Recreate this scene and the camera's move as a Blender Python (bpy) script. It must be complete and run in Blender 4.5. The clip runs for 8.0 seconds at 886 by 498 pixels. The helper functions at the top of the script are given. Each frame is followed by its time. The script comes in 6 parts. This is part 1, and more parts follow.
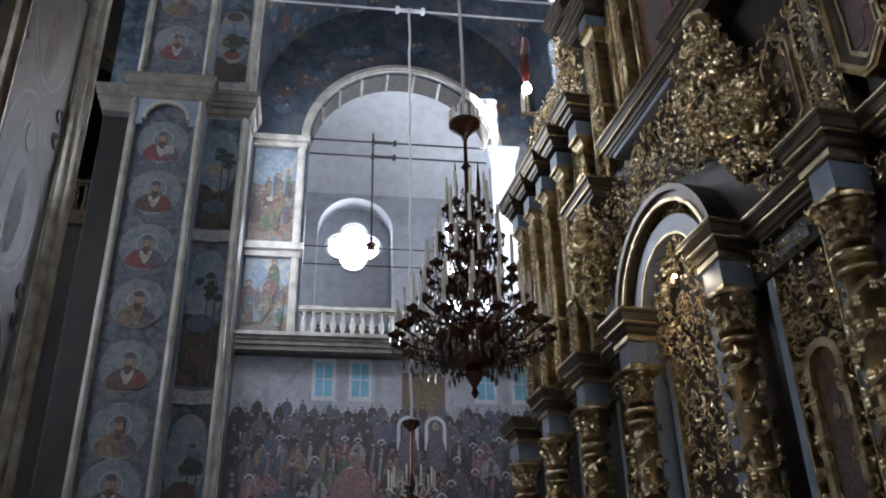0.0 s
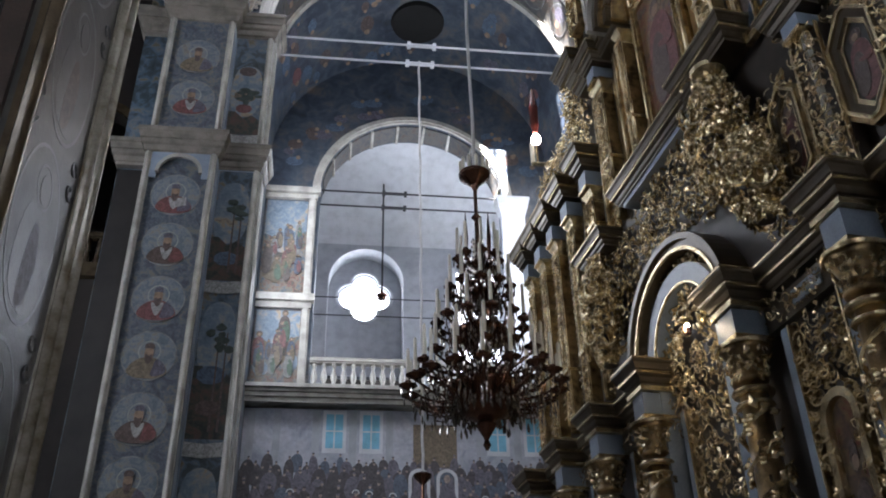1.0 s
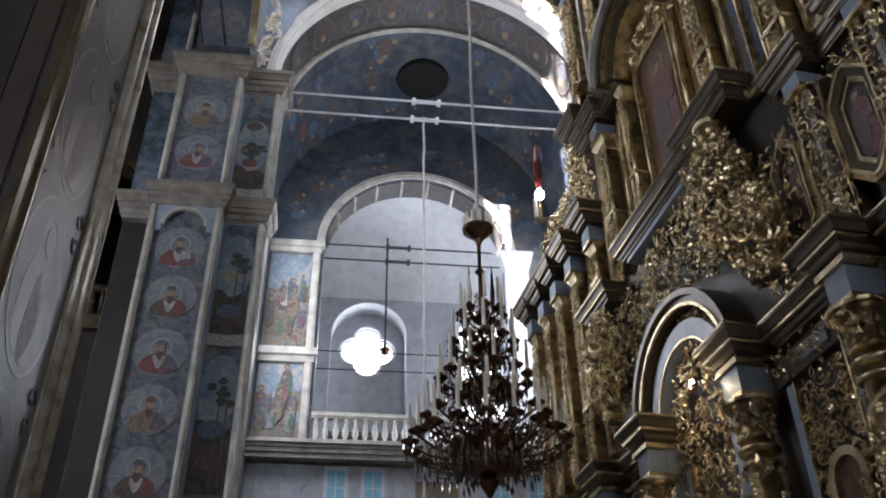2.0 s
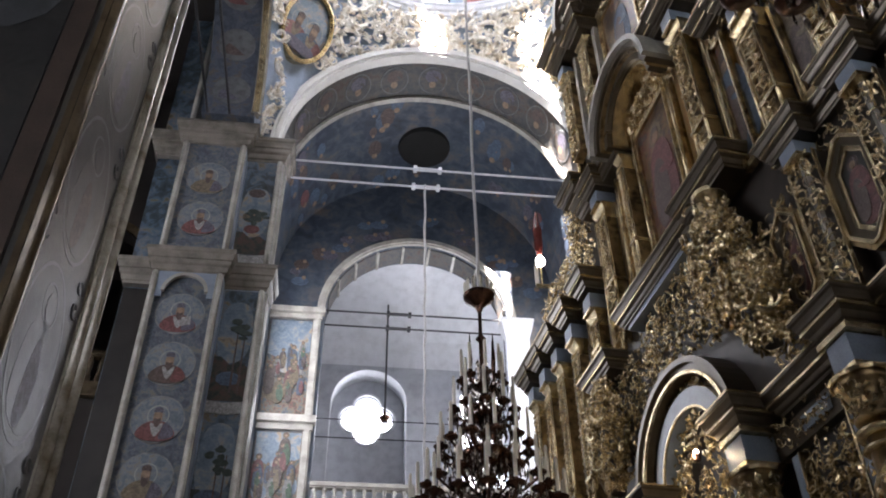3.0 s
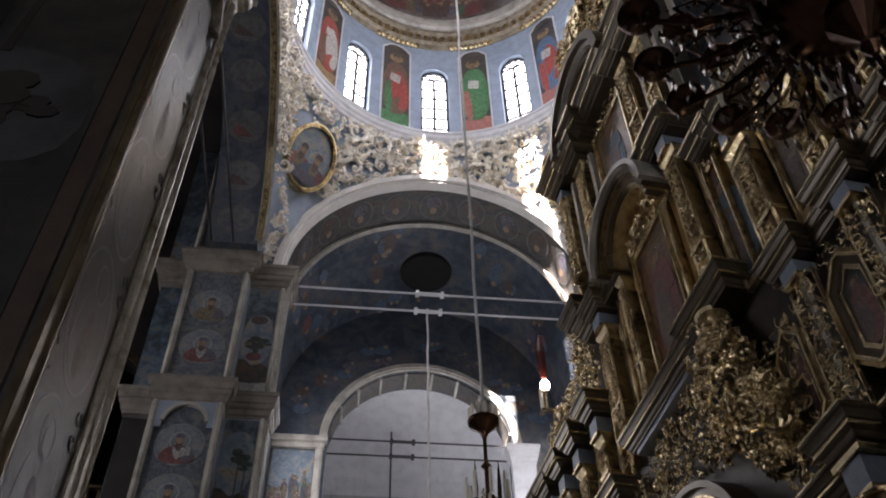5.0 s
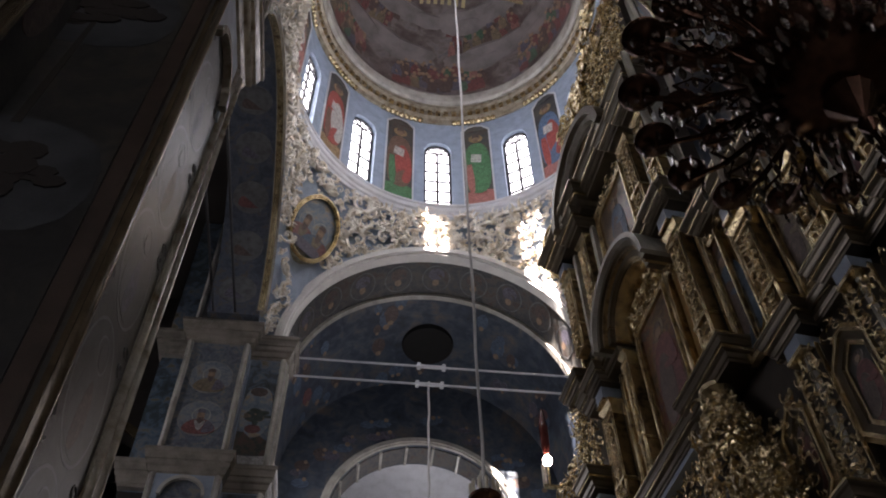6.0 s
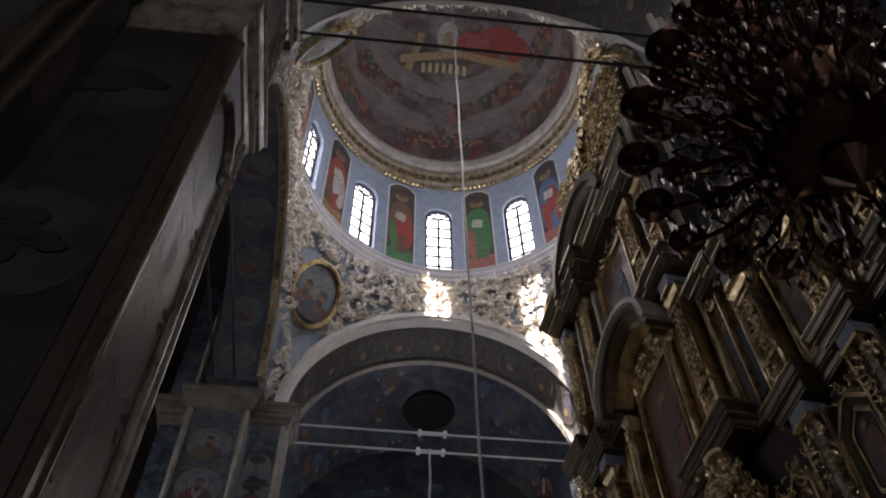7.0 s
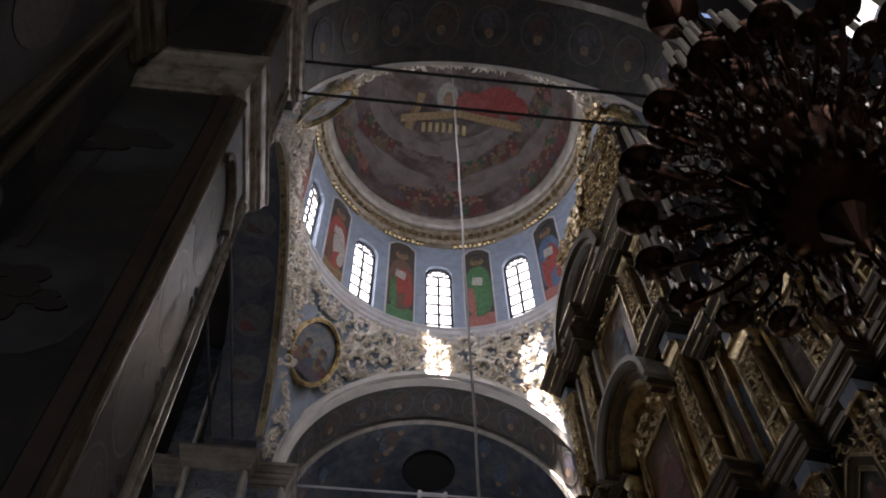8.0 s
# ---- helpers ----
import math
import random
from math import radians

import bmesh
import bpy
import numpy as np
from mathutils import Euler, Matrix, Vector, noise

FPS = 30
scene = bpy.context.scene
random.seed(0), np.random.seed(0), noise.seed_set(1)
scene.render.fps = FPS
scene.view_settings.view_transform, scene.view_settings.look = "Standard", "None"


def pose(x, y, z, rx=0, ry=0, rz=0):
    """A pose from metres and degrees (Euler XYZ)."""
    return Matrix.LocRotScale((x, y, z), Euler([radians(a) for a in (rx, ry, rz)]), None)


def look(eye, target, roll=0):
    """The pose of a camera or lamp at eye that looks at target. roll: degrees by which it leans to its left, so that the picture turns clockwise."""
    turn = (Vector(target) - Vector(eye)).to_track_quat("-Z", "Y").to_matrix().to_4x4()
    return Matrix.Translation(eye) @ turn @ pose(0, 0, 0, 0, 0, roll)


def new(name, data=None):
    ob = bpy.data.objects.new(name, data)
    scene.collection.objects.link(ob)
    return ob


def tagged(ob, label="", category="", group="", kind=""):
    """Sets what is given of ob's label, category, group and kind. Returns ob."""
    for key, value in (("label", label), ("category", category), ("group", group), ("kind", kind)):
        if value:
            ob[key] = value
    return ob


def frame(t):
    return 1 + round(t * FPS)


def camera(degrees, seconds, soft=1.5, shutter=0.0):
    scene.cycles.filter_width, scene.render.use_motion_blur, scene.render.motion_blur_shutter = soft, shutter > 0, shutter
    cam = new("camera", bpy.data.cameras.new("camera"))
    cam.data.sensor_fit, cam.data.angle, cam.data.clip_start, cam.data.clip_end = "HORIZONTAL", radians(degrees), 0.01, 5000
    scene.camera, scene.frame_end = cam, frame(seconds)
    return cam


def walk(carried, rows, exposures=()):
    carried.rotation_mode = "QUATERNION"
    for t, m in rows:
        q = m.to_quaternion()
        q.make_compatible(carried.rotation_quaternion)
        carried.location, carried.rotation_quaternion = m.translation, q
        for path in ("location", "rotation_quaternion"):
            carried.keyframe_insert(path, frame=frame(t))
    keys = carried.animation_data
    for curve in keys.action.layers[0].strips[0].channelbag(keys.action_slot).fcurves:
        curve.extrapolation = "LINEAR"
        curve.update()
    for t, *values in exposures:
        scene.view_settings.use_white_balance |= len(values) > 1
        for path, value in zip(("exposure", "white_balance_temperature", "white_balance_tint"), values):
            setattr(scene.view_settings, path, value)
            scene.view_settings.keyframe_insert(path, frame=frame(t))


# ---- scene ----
cam = camera(52.55, 8.0, soft=1.9)
EYE = (0.0, 0.0, 1.6)
ROWS = [
    (0.0, 118.22, 1.21, -7.65),
    (0.5, 119.96, 1.14, -7.32),
    (1.0, 121.44, 1.17, -6.89),
    (1.5, 123.00, 0.97, -6.89),
    (3.0, 129.16, 0.63, -6.92),
    (3.5, 131.14, 0.72, -7.07),
    (4.0, 133.01, 1.39, -6.52),
    (4.5, 134.91, 1.39, -6.23),
    (6.0, 141.68, 0.76, -6.46),
    (6.5, 143.75, 0.79, -6.40),
    (7.0, 145.83, 0.71, -6.40),
    (7.5, 147.76, 0.78, -6.30),
    (8.0, 149.52, 0.72, -6.38),
]
EXPO = [(0.0, 4.85, 6150, 15), (1.5, 4.85, 6250, 16), (3.0, 4.85, 6600, 19), (4.0, 4.45, 6800, 20), (4.7, 4.0, 6900, 21), (6.0, 3.5, 6950, 23), (7.0, 3.1, 7050, 24), (8.0, 3.05, 7050, 24)]
walk(cam, [(t, pose(*EYE, rx, ry, rz)) for t, rx, ry, rz in ROWS], EXPO)

# ---- light ----
SUN_EL, SUN_AZ = 26.5, 205.0   # degrees above the horizon; clockwise from the north end of the church
world = bpy.data.worlds.new("world")
scene.world = world
world.use_nodes = True
wn = world.node_tree.nodes
sky = wn.new("ShaderNodeTexSky")
sky.sky_type, sky.sun_disc = "NISHITA", False
sky.sun_elevation, sky.sun_rotation = radians(SUN_EL), radians(SUN_AZ)
world.node_tree.links.new(sky.outputs[0], wn["Background"].inputs[0])
wn["Background"].inputs[1].default_value = 0.05
sun = new("sun", bpy.data.lights.new("sun", "SUN"))
sun.data.energy, sun.data.angle, sun.data.color = 5.0, radians(0.5), (1.0, 0.95, 0.88)
SA = radians(SUN_AZ)
sun.matrix_world = look((0, 0, 60), (-math.sin(SA), -math.cos(SA), 60 - math.tan(radians(SUN_EL))))


def area_lamp(name, eye, target, w, h, watts, color=(0.9, 0.95, 1.0)):
    ob = new(name, bpy.data.lights.new(name, "AREA"))
    ob.data.shape, ob.data.size, ob.data.size_y, ob.data.energy, ob.data.color = "RECTANGLE", w, h, watts, color
    ob.matrix_world = look(eye, target)
    return ob


# ---- materials ----
def nodes_of(name):
    m = bpy.data.materials.new(name)
    m.use_nodes = True
    return m, m.node_tree.nodes, m.node_tree.links, m.node_tree.nodes["Principled BSDF"]


def ramp_node(N, stops):
    r = N.new("ShaderNodeValToRGB")
    while len(r.color_ramp.elements) < len(stops):
        r.color_ramp.elements.new(0.5)
    for e, (p, c) in zip(r.color_ramp.elements, stops):
        e.position, e.color = p, (*c, 1)
    return r


def surface(name, base, rough=0.6, metal=0.0, scale=3.0, vary=0.25, bump=0.1, fine=40.0, dirt=None):
    """A material with broad stains, fine grain and a slight relief."""
    m, N, L, P = nodes_of(name)
    tc = N.new("ShaderNodeTexCoord")
    n1, n2 = N.new("ShaderNodeTexNoise"), N.new("ShaderNodeTexNoise")
    n1.inputs["Scale"].default_value, n1.inputs["Detail"].default_value = scale, 6
    n2.inputs["Scale"].default_value, n2.inputs["Detail"].default_value = fine, 4
    lo = dirt or tuple(c * (1 - vary) for c in base)
    hi = tuple(min(1, c * (1 + vary * 0.5)) for c in base)
    r = ramp_node(N, [(0.3, lo), (0.55, base), (0.8, hi)])
    mixer = N.new("ShaderNodeMix")
    mixer.data_type, mixer.blend_type = "RGBA", "OVERLAY"
    mixer.inputs[0].default_value = 0.25
    bp = N.new("ShaderNodeBump")
    bp.inputs["Strength"].default_value, bp.inputs["Distance"].default_value = bump, 0.02
    for n in (n1, n2):
        L.new(tc.outputs["Object"], n.inputs["Vector"])
    L.new(n1.outputs[0], r.inputs[0])
    L.new(r.outputs[0], mixer.inputs[6])
    L.new(n2.outputs[0], mixer.inputs[7])
    L.new(mixer.outputs[2], P.inputs["Base Color"])
    L.new(n2.outputs[0], bp.inputs["Height"])
    L.new(bp.outputs[0], P.inputs["Normal"])
    P.inputs["Roughness"].default_value, P.inputs["Metallic"].default_value = rough, metal
    return m


def fresco(name, stops, scale=1.2, rough=0.5, distort=1.5, grain=0.3):
    """Painted plaster: soft patches of several pigments, with brush grain."""
    m, N, L, P = nodes_of(name)
    tc = N.new("ShaderNodeTexCoord")
    n1, n2, n3 = (N.new("ShaderNodeTexNoise") for _ in range(3))
    for n, s, d in ((n1, scale, 5), (n2, scale * 3.1, 4), (n3, scale * 16, 5)):
        n.inputs["Scale"].default_value, n.inputs["Detail"].default_value = s, d
        L.new(tc.outputs["Object"], n.inputs["Vector"])
    n1.inputs["Distortion"].default_value = distort
    n2.inputs["Distortion"].default_value = distort
    add = N.new("ShaderNodeMath")
    add.operation = "MULTIPLY_ADD"
    L.new(n2.outputs[0], add.inputs[0])
    add.inputs[1].default_value = 0.7
    L.new(n1.outputs[0], add.inputs[2])
    half = N.new("ShaderNodeMath")
    half.operation = "MULTIPLY_ADD"
    half.inputs[1].default_value, half.inputs[2].default_value = 1.5, -0.78
    L.new(add.outputs[0], half.inputs[0])
    r = ramp_node(N, stops)
    L.new(half.outputs[0], r.inputs[0])
    mixer = N.new("ShaderNodeMix")
    mixer.data_type, mixer.blend_type = "RGBA", "OVERLAY"
    mixer.inputs[0].default_value = grain
    L.new(r.outputs[0], mixer.inputs[6])
    L.new(n3.outputs[0], mixer.inputs[7])
    L.new(mixer.outputs[2], P.inputs["Base Color"])
    bp = N.new("ShaderNodeBump")
    bp.inputs["Strength"].default_value, bp.inputs["Distance"].default_value = 0.12, 0.02
    L.new(n3.outputs[0], bp.inputs["Height"])
    L.new(bp.outputs[0], P.inputs["Normal"])
    P.inputs["Roughness"].default_value = rough
    return m


def glow(name, color, strength):
    m, N, L, P = nodes_of(name)
    P.inputs["Base Color"].default_value = (*color, 1)
    P.inputs["Emission Color"].default_value = (*color, 1)
    P.inputs["Emission Strength"].default_value = strength
    return m


# cornice cream darkened to grey-brown: shade from top light put into the colour
CORN = surface("cream_cornice_in_shade", (0.24, 0.22, 0.19), 0.24, vary=0.35, bump=0.06)
CREAM = surface("cream_paint", (0.42, 0.405, 0.365), 0.22, vary=0.3, bump=0.08)
WHITE = surface("white_plaster", (0.62, 0.64, 0.67), 0.7, vary=0.15, bump=0.15)
LIME = surface("white_limewash", (0.78, 0.775, 0.75), 0.45, vary=0.12, bump=0.1)
PALE = surface("pale_blue_plaster", (0.33, 0.41, 0.52), 0.6, vary=0.2, bump=0.12)
GREYBLUE = surface("grey_blue_paint", (0.24, 0.29, 0.36), 0.35, vary=0.2, bump=0.05)
GOLD = surface("gilding", (0.74, 0.61, 0.37), 0.22, 0.84, scale=6, vary=0.5, bump=0.3, dirt=(0.22, 0.14, 0.06))
GOLDDARK = surface("aged_and_shaded_gilding", (0.34, 0.24, 0.12), 0.36, 0.8, scale=6, vary=0.6, bump=0.3, dirt=(0.06, 0.04, 0.02))
BRONZE = surface("dark_bronze", (0.13, 0.065, 0.042), 0.26, 0.8, scale=12, vary=0.4, bump=0.1)
IRON = surface("dark_iron", (0.05, 0.05, 0.055), 0.5, 0.6, vary=0.3)
STEEL = surface("painted_tie_rod", (0.55, 0.57, 0.60), 0.4, 0.3, vary=0.2)
CANDLE = surface("candle_wax", (0.75, 0.72, 0.62), 0.5, vary=0.1)
CORD = surface("pale_rope", (0.55, 0.55, 0.55), 0.7, vary=0.2, fine=200)
STONE = surface("stone_floor", (0.30, 0.27, 0.24), 0.3, scale=2, vary=0.3)
DARKMOULD = surface("dark_moulding_paint", (0.06, 0.04, 0.03), 0.5, vary=0.4)
TAN = surface("brown_gilt_and_shade", (0.12, 0.09, 0.055), 0.22, 0.2, scale=4, vary=0.4)
VOID = surface("opening_black", (0.006, 0.006, 0.006), 0.9)
NICHE = surface("grey_plaster", (0.38, 0.40, 0.44), 0.7, vary=0.2, bump=0.15)
DIM = surface("dim_brown_ground", (0.03, 0.024, 0.02), 0.8, scale=0.8, vary=0.5)
BLUEF = fresco("blue_fresco", [(0.0, (0.018, 0.022, 0.03)), (0.35, (0.032, 0.045, 0.07)), (0.55, (0.055, 0.075, 0.10)), (0.72, (0.09, 0.09, 0.095)), (1.0, (0.15, 0.11, 0.09))], 0.6)
BANDF = fresco("fresco_band", [(0.0, (0.03, 0.032, 0.035)), (0.4, (0.055, 0.058, 0.062)), (0.6, (0.085, 0.08, 0.07)), (0.8, (0.075, 0.05, 0.04)), (1.0, (0.04, 0.05, 0.065))], 1.4)
DARKF = fresco("near_black_fresco", [(0.0, (0.012, 0.012, 0.012)), (0.5, (0.03, 0.03, 0.028)), (0.8, (0.05, 0.045, 0.035)), (1.0, (0.03, 0.03, 0.035))], 0.9)
SIDEF = fresco("side_arch_fresco", [(0.0, (0.03, 0.035, 0.05)), (0.4, (0.05, 0.065, 0.09)), (0.6, (0.075, 0.09, 0.12)), (0.8, (0.09, 0.08, 0.07)), (1.0, (0.13, 0.11, 0.09))], 1.6)
SCENEF = fresco("scene_fresco", [(0.0, (0.03, 0.035, 0.04)), (0.25, (0.06, 0.085, 0.11)), (0.42, (0.12, 0.12, 0.11)), (0.55, (0.16, 0.13, 0.09)), (0.68, (0.14, 0.06, 0.05)), (0.82, (0.04, 0.07, 0.05)), (1.0, (0.16, 0.15, 0.12))], 3.0)
LANDF = fresco("landscape_fresco", [(0.0, (0.025, 0.03, 0.03)), (0.35, (0.05, 0.07, 0.08)), (0.5, (0.08, 0.12, 0.17)), (0.65, (0.14, 0.16, 0.18)), (0.8, (0.17, 0.13, 0.08)), (1.0, (0.035, 0.045, 0.03))], 1.1, 0.35)
PANELF = fresco("pilaster_fresco", [(0.0, (0.05, 0.055, 0.068)), (0.4, (0.082, 0.098, 0.125)), (0.55, (0.115, 0.13, 0.155)), (0.68, (0.155, 0.155, 0.145)), (1.0, (0.19, 0.165, 0.12))], 3.5, 0.38)
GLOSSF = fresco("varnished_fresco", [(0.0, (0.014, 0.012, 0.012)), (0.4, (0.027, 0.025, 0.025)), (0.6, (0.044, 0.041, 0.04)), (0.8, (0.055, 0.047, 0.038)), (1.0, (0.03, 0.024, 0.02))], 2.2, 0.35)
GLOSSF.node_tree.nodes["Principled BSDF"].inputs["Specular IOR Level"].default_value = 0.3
DOMEF = fresco("dome_fresco", [(0.0, (0.05, 0.035, 0.03)), (0.3, (0.085, 0.065, 0.06)), (0.5, (0.13, 0.105, 0.10)), (0.7, (0.19, 0.165, 0.16)), (0.85, (0.13, 0.12, 0.13)), (1.0, (0.08, 0.06, 0.055))], 0.45)
PANE = glow("bright_sky_pane", (0.9, 0.95, 1.0), 0.4)


# ---- mesh tools ----
def part(name, bm, material, parent=None, label=""):
    me = bpy.data.meshes.new(name)
    bmesh.ops.recalc_face_normals(bm, faces=bm.faces)
    bm.to_mesh(me)
    bm.free()
    me.materials.append(material)
    ob = new(name, me)
    if parent:
        ob.parent = parent
    if label:
        ob["label"] = label
    return ob


def thing(name, label, category, at=(0, 0, 0), group="", kind=""):
    ob = new(name)
    ob.matrix_world = Matrix.Translation(at)
    return tagged(ob, label, category, group, kind)


def smooth(ob):
    for p in ob.data.polygons:
        p.use_smooth = True
    return ob


def box(bm, x0, x1, y0, y1, z0, z1, m=None):
    v = [bm.verts.new(p) for p in ((x0, y0, z0), (x1, y0, z0), (x1, y1, z0), (x0, y1, z0), (x0, y0, z1), (x1, y0, z1), (x1, y1, z1), (x0, y1, z1))]
    for f in ((0, 3, 2, 1), (4, 5, 6, 7), (0, 1, 5, 4), (1, 2, 6, 5), (2, 3, 7, 6), (3, 0, 4, 7)):
        bm.faces.new([v[i] for i in f])
    if m:
        for p in v:
            p.co = m @ p.co
    return v


def boxed(*a):
    bm = bmesh.new()
    box(bm, *a)
    return bm


def lathe(bm, profile, segs=16, at=(0, 0, 0), m=None):
    """Turns rows of (radius, height) about the upright axis through at."""
    rings = []
    for r, z in profile:
        ring = []
        for i in range(segs):
            a = 2 * math.pi * i / segs
            p = Vector((at[0] + r * math.cos(a), at[1] + r * math.sin(a), at[2] + z))
            ring.append(bm.verts.new(m @ p if m else p))
        rings.append(ring)
    for a, b in zip(rings, rings[1:]):
        for i in range(segs):
            bm.faces.new((a[i], a[(i + 1) % segs], b[(i + 1) % segs], b[i]))
    bm.faces.new(rings[0][::-1])
    bm.faces.new(rings[-1])
    return bm


def tube(bm, pts, r, segs=6, taper=None):
    """A round bar along points; r may shrink to taper at the end."""
    rings = []
    pts = [Vector(p) for p in pts]
    for i, p in enumerate(pts):
        d = (pts[min(i + 1, len(pts) - 1)] - pts[max(i - 1, 0)]).normalized()
        u = d.orthogonal() if abs(d.z) > 0.9 else Vector((0, 0, 1)).cross(d)
        u.normalize()
        w = d.cross(u)
        rr = r if taper is None else r + (taper - r) * i / (len(pts) - 1)
        rings.append([bm.verts.new(p + rr * (math.cos(a) * u + math.sin(a) * w)) for a in (2 * math.pi * k / segs for k in range(segs))])
    for a, b in zip(rings, rings[1:]):
        for i in range(segs):
            bm.faces.new((a[i], a[(i + 1) % segs], b[(i + 1) % segs], b[i]))
    bm.faces.new(rings[0][::-1])
    bm.faces.new(rings[-1])
    return bm


def loft(bm, rects):
    """Joins level rectangles (x0, x1, y0, y1, z), lowest first, into one moulded block."""
    rows = [[bm.verts.new(p) for p in ((x0, y0, z), (x1, y0, z), (x1, y1, z), (x0, y1, z))] for x0, x1, y0, y1, z in rects]
    for a, b in zip(rows, rows[1:]):
        for i in range(4):
            bm.faces.new((a[i], a[(i + 1) % 4], b[(i + 1) % 4], b[i]))
    bm.faces.new(rows[0][::-1])
    bm.faces.new(rows[-1])
    return bm


# rise and overhang of a classical cornice, foot to top
OGEE = ((0.0, 0.06), (0.10, 0.10), (0.13, 0.24), (0.20, 0.30), (0.32, 0.36), (0.36, 0.50), (0.40, 0.58), (0.55, 0.60), (0.57, 0.74), (0.66, 0.78), (0.80, 0.88), (0.84, 0.98), (0.86, 1.0), (1.0, 1.0))


def prism(bm, poly, to3, d0, d1):
    """A slab: a flat outline (u, v) carried by to3(u, v, depth) from depth d0 to d1."""
    a = [bm.verts.new(to3(u, v, d0)) for u, v in poly]
    b = [bm.verts.new(to3(u, v, d1)) for u, v in poly]
    n = len(poly)
    bm.faces.new(a[::-1])
    bm.faces.new(b)
    for i in range(n):
        bm.faces.new((a[i], a[(i + 1) % n], b[(i + 1) % n], b[i]))
    return bm


def xz(u, v, d):
    return (u, d, v)


def yz(u, v, d):
    return (d, u, v)


def arch_pts(c, zs, r, n=24, a0=0.0, a1=math.pi):
    return [(c - r * math.cos(a0 + (a1 - a0) * i / n), zs + r * math.sin(a0 + (a1 - a0) * i / n)) for i in range(n + 1)]


def arch_wall(bm, u0, u1, z0, z1, c, r, zs, zb, to3, d0, d1, n=24):
    """A wall u0..u1, z0..z1 with a round-headed opening of half-width r, springing at zs, sill at zb."""
    if c - r > u0:
        prism(bm, [(u0, z0), (c - r, z0), (c - r, z1), (u0, z1)], to3, d0, d1)
    if c + r < u1:
        prism(bm, [(c + r, z0), (u1, z0), (u1, z1), (c + r, z1)], to3, d0, d1)
    if zb > z0:
        prism(bm, [(c - r, z0), (c + r, z0), (c + r, zb), (c - r, zb)], to3, d0, d1)
    return sweep(bm, [((u, v), (u, z1)) for u, v in arch_pts(c, zs, r, n)], to3, d0, d1)


def sweep(bm, pairs, to3, d0, d1, closed=False):
    """One slab along pairs of inner and outer outline points."""
    rows = [[bm.verts.new(to3(*w, d)) for w, d in ((a, d0), (b, d0), (b, d1), (a, d1))] for a, b in pairs]
    for a, b in zip(rows, rows[1:] + rows[:1] if closed else rows[1:]):
        for k in range(4):
            bm.faces.new((a[k], a[(k + 1) % 4], b[(k + 1) % 4], b[k]))
    if not closed:
        bm.faces.new(rows[0][::-1])
        bm.faces.new(rows[-1])
    return bm


def arch_band(bm, c, zs, r0, r1, to3, d0, d1, n=28, a0=0.0, a1=math.pi):
    """A curved moulding between two radii."""
    return sweep(bm, list(zip(arch_pts(c, zs, r0, n, a0, a1), arch_pts(c, zs, r1, n, a0, a1))), to3, d0, d1)


# ---- the church: plan ----
CX, CY = 2.15, 12.45         # dome axis
XW, XE = -2.15, 6.45         # pier faces, west and east
YS, YN = 7.3, 17.6           # faces of the south and north crossing arches
ZSPR, RARCH = 19.2, 4.3      # springing and radius of the crossing arches
RSIDE, ZSIDE = 4.05, 19.35   # the west and east arches
ZDRUM, RDRUM = 25.6, 5.0     # foot of the drum
ZRIM, RDOME, DH = 32.9, 4.52, 5.5   # foot, radius and rise of the dome
YWALL = 23.5                 # north wall with the gallery
ZGAL = 11.3                  # gallery floor


def setting(name, bm, material, label, category="wall"):
    return tagged(part(name, bm, material), label, category, kind="structure")


setting("floor", boxed(-16, 14, -12, 32, -0.3, 0), STONE, "worn brown stone church floor", "floor")
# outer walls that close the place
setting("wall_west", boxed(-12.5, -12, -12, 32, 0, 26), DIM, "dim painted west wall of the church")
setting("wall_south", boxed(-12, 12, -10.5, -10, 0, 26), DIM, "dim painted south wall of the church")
setting("wall_east", boxed(9, 9.5, -10, 30, 0, 26), BLUEF, "painted east wall behind the icon screen")

# crossing arches
for nm, y0, y1 in (("arch_north", YN, YN + 1.6), ("arch_south", YS - 2.0, YS)):
    bm = bmesh.new()
    arch_wall(bm, CX - 4.95, CX + 4.95, ZSPR, 24.6, CX, RARCH - 0.02, ZSPR, ZSPR, xz, y0, y1, 40)
    setting(nm, bm, BANDF, "crossing arch with painted soffit medallions", "arch")
for nm, x0, x1 in (("arch_west", CX - 6.3, CX - 4.95), ("arch_east", CX + 4.95, CX + 6.3)):
    bm = bmesh.new()
    arch_wall(bm, YS, YN, ZSPR, 24.6, CY, RSIDE, ZSIDE, ZSPR, yz, x0, x1, 40)
    setting(nm, bm, SIDEF, "crossing arch painted with saints' medallions", "arch")

# piers
for nm, x0, x1, y0, y1 in (("pier_northwest", -5.2, XW, YN - 0.15, YN + 1.6), ("pier_southwest", -4.6, -2.2, 4.85, 6.7), ("pier_northeast", XE, 9, YN, YN + 1.6), ("pier_southeast", XE, 9, YS - 1.6, YS)):
    setting(nm, boxed(x0, x1, y0, y1, 0, ZSPR + 5), LANDF, "massive painted masonry pier", "pier")

# pendentives up to the drum
hx, hy = 4.95, (YN - YS) / 2


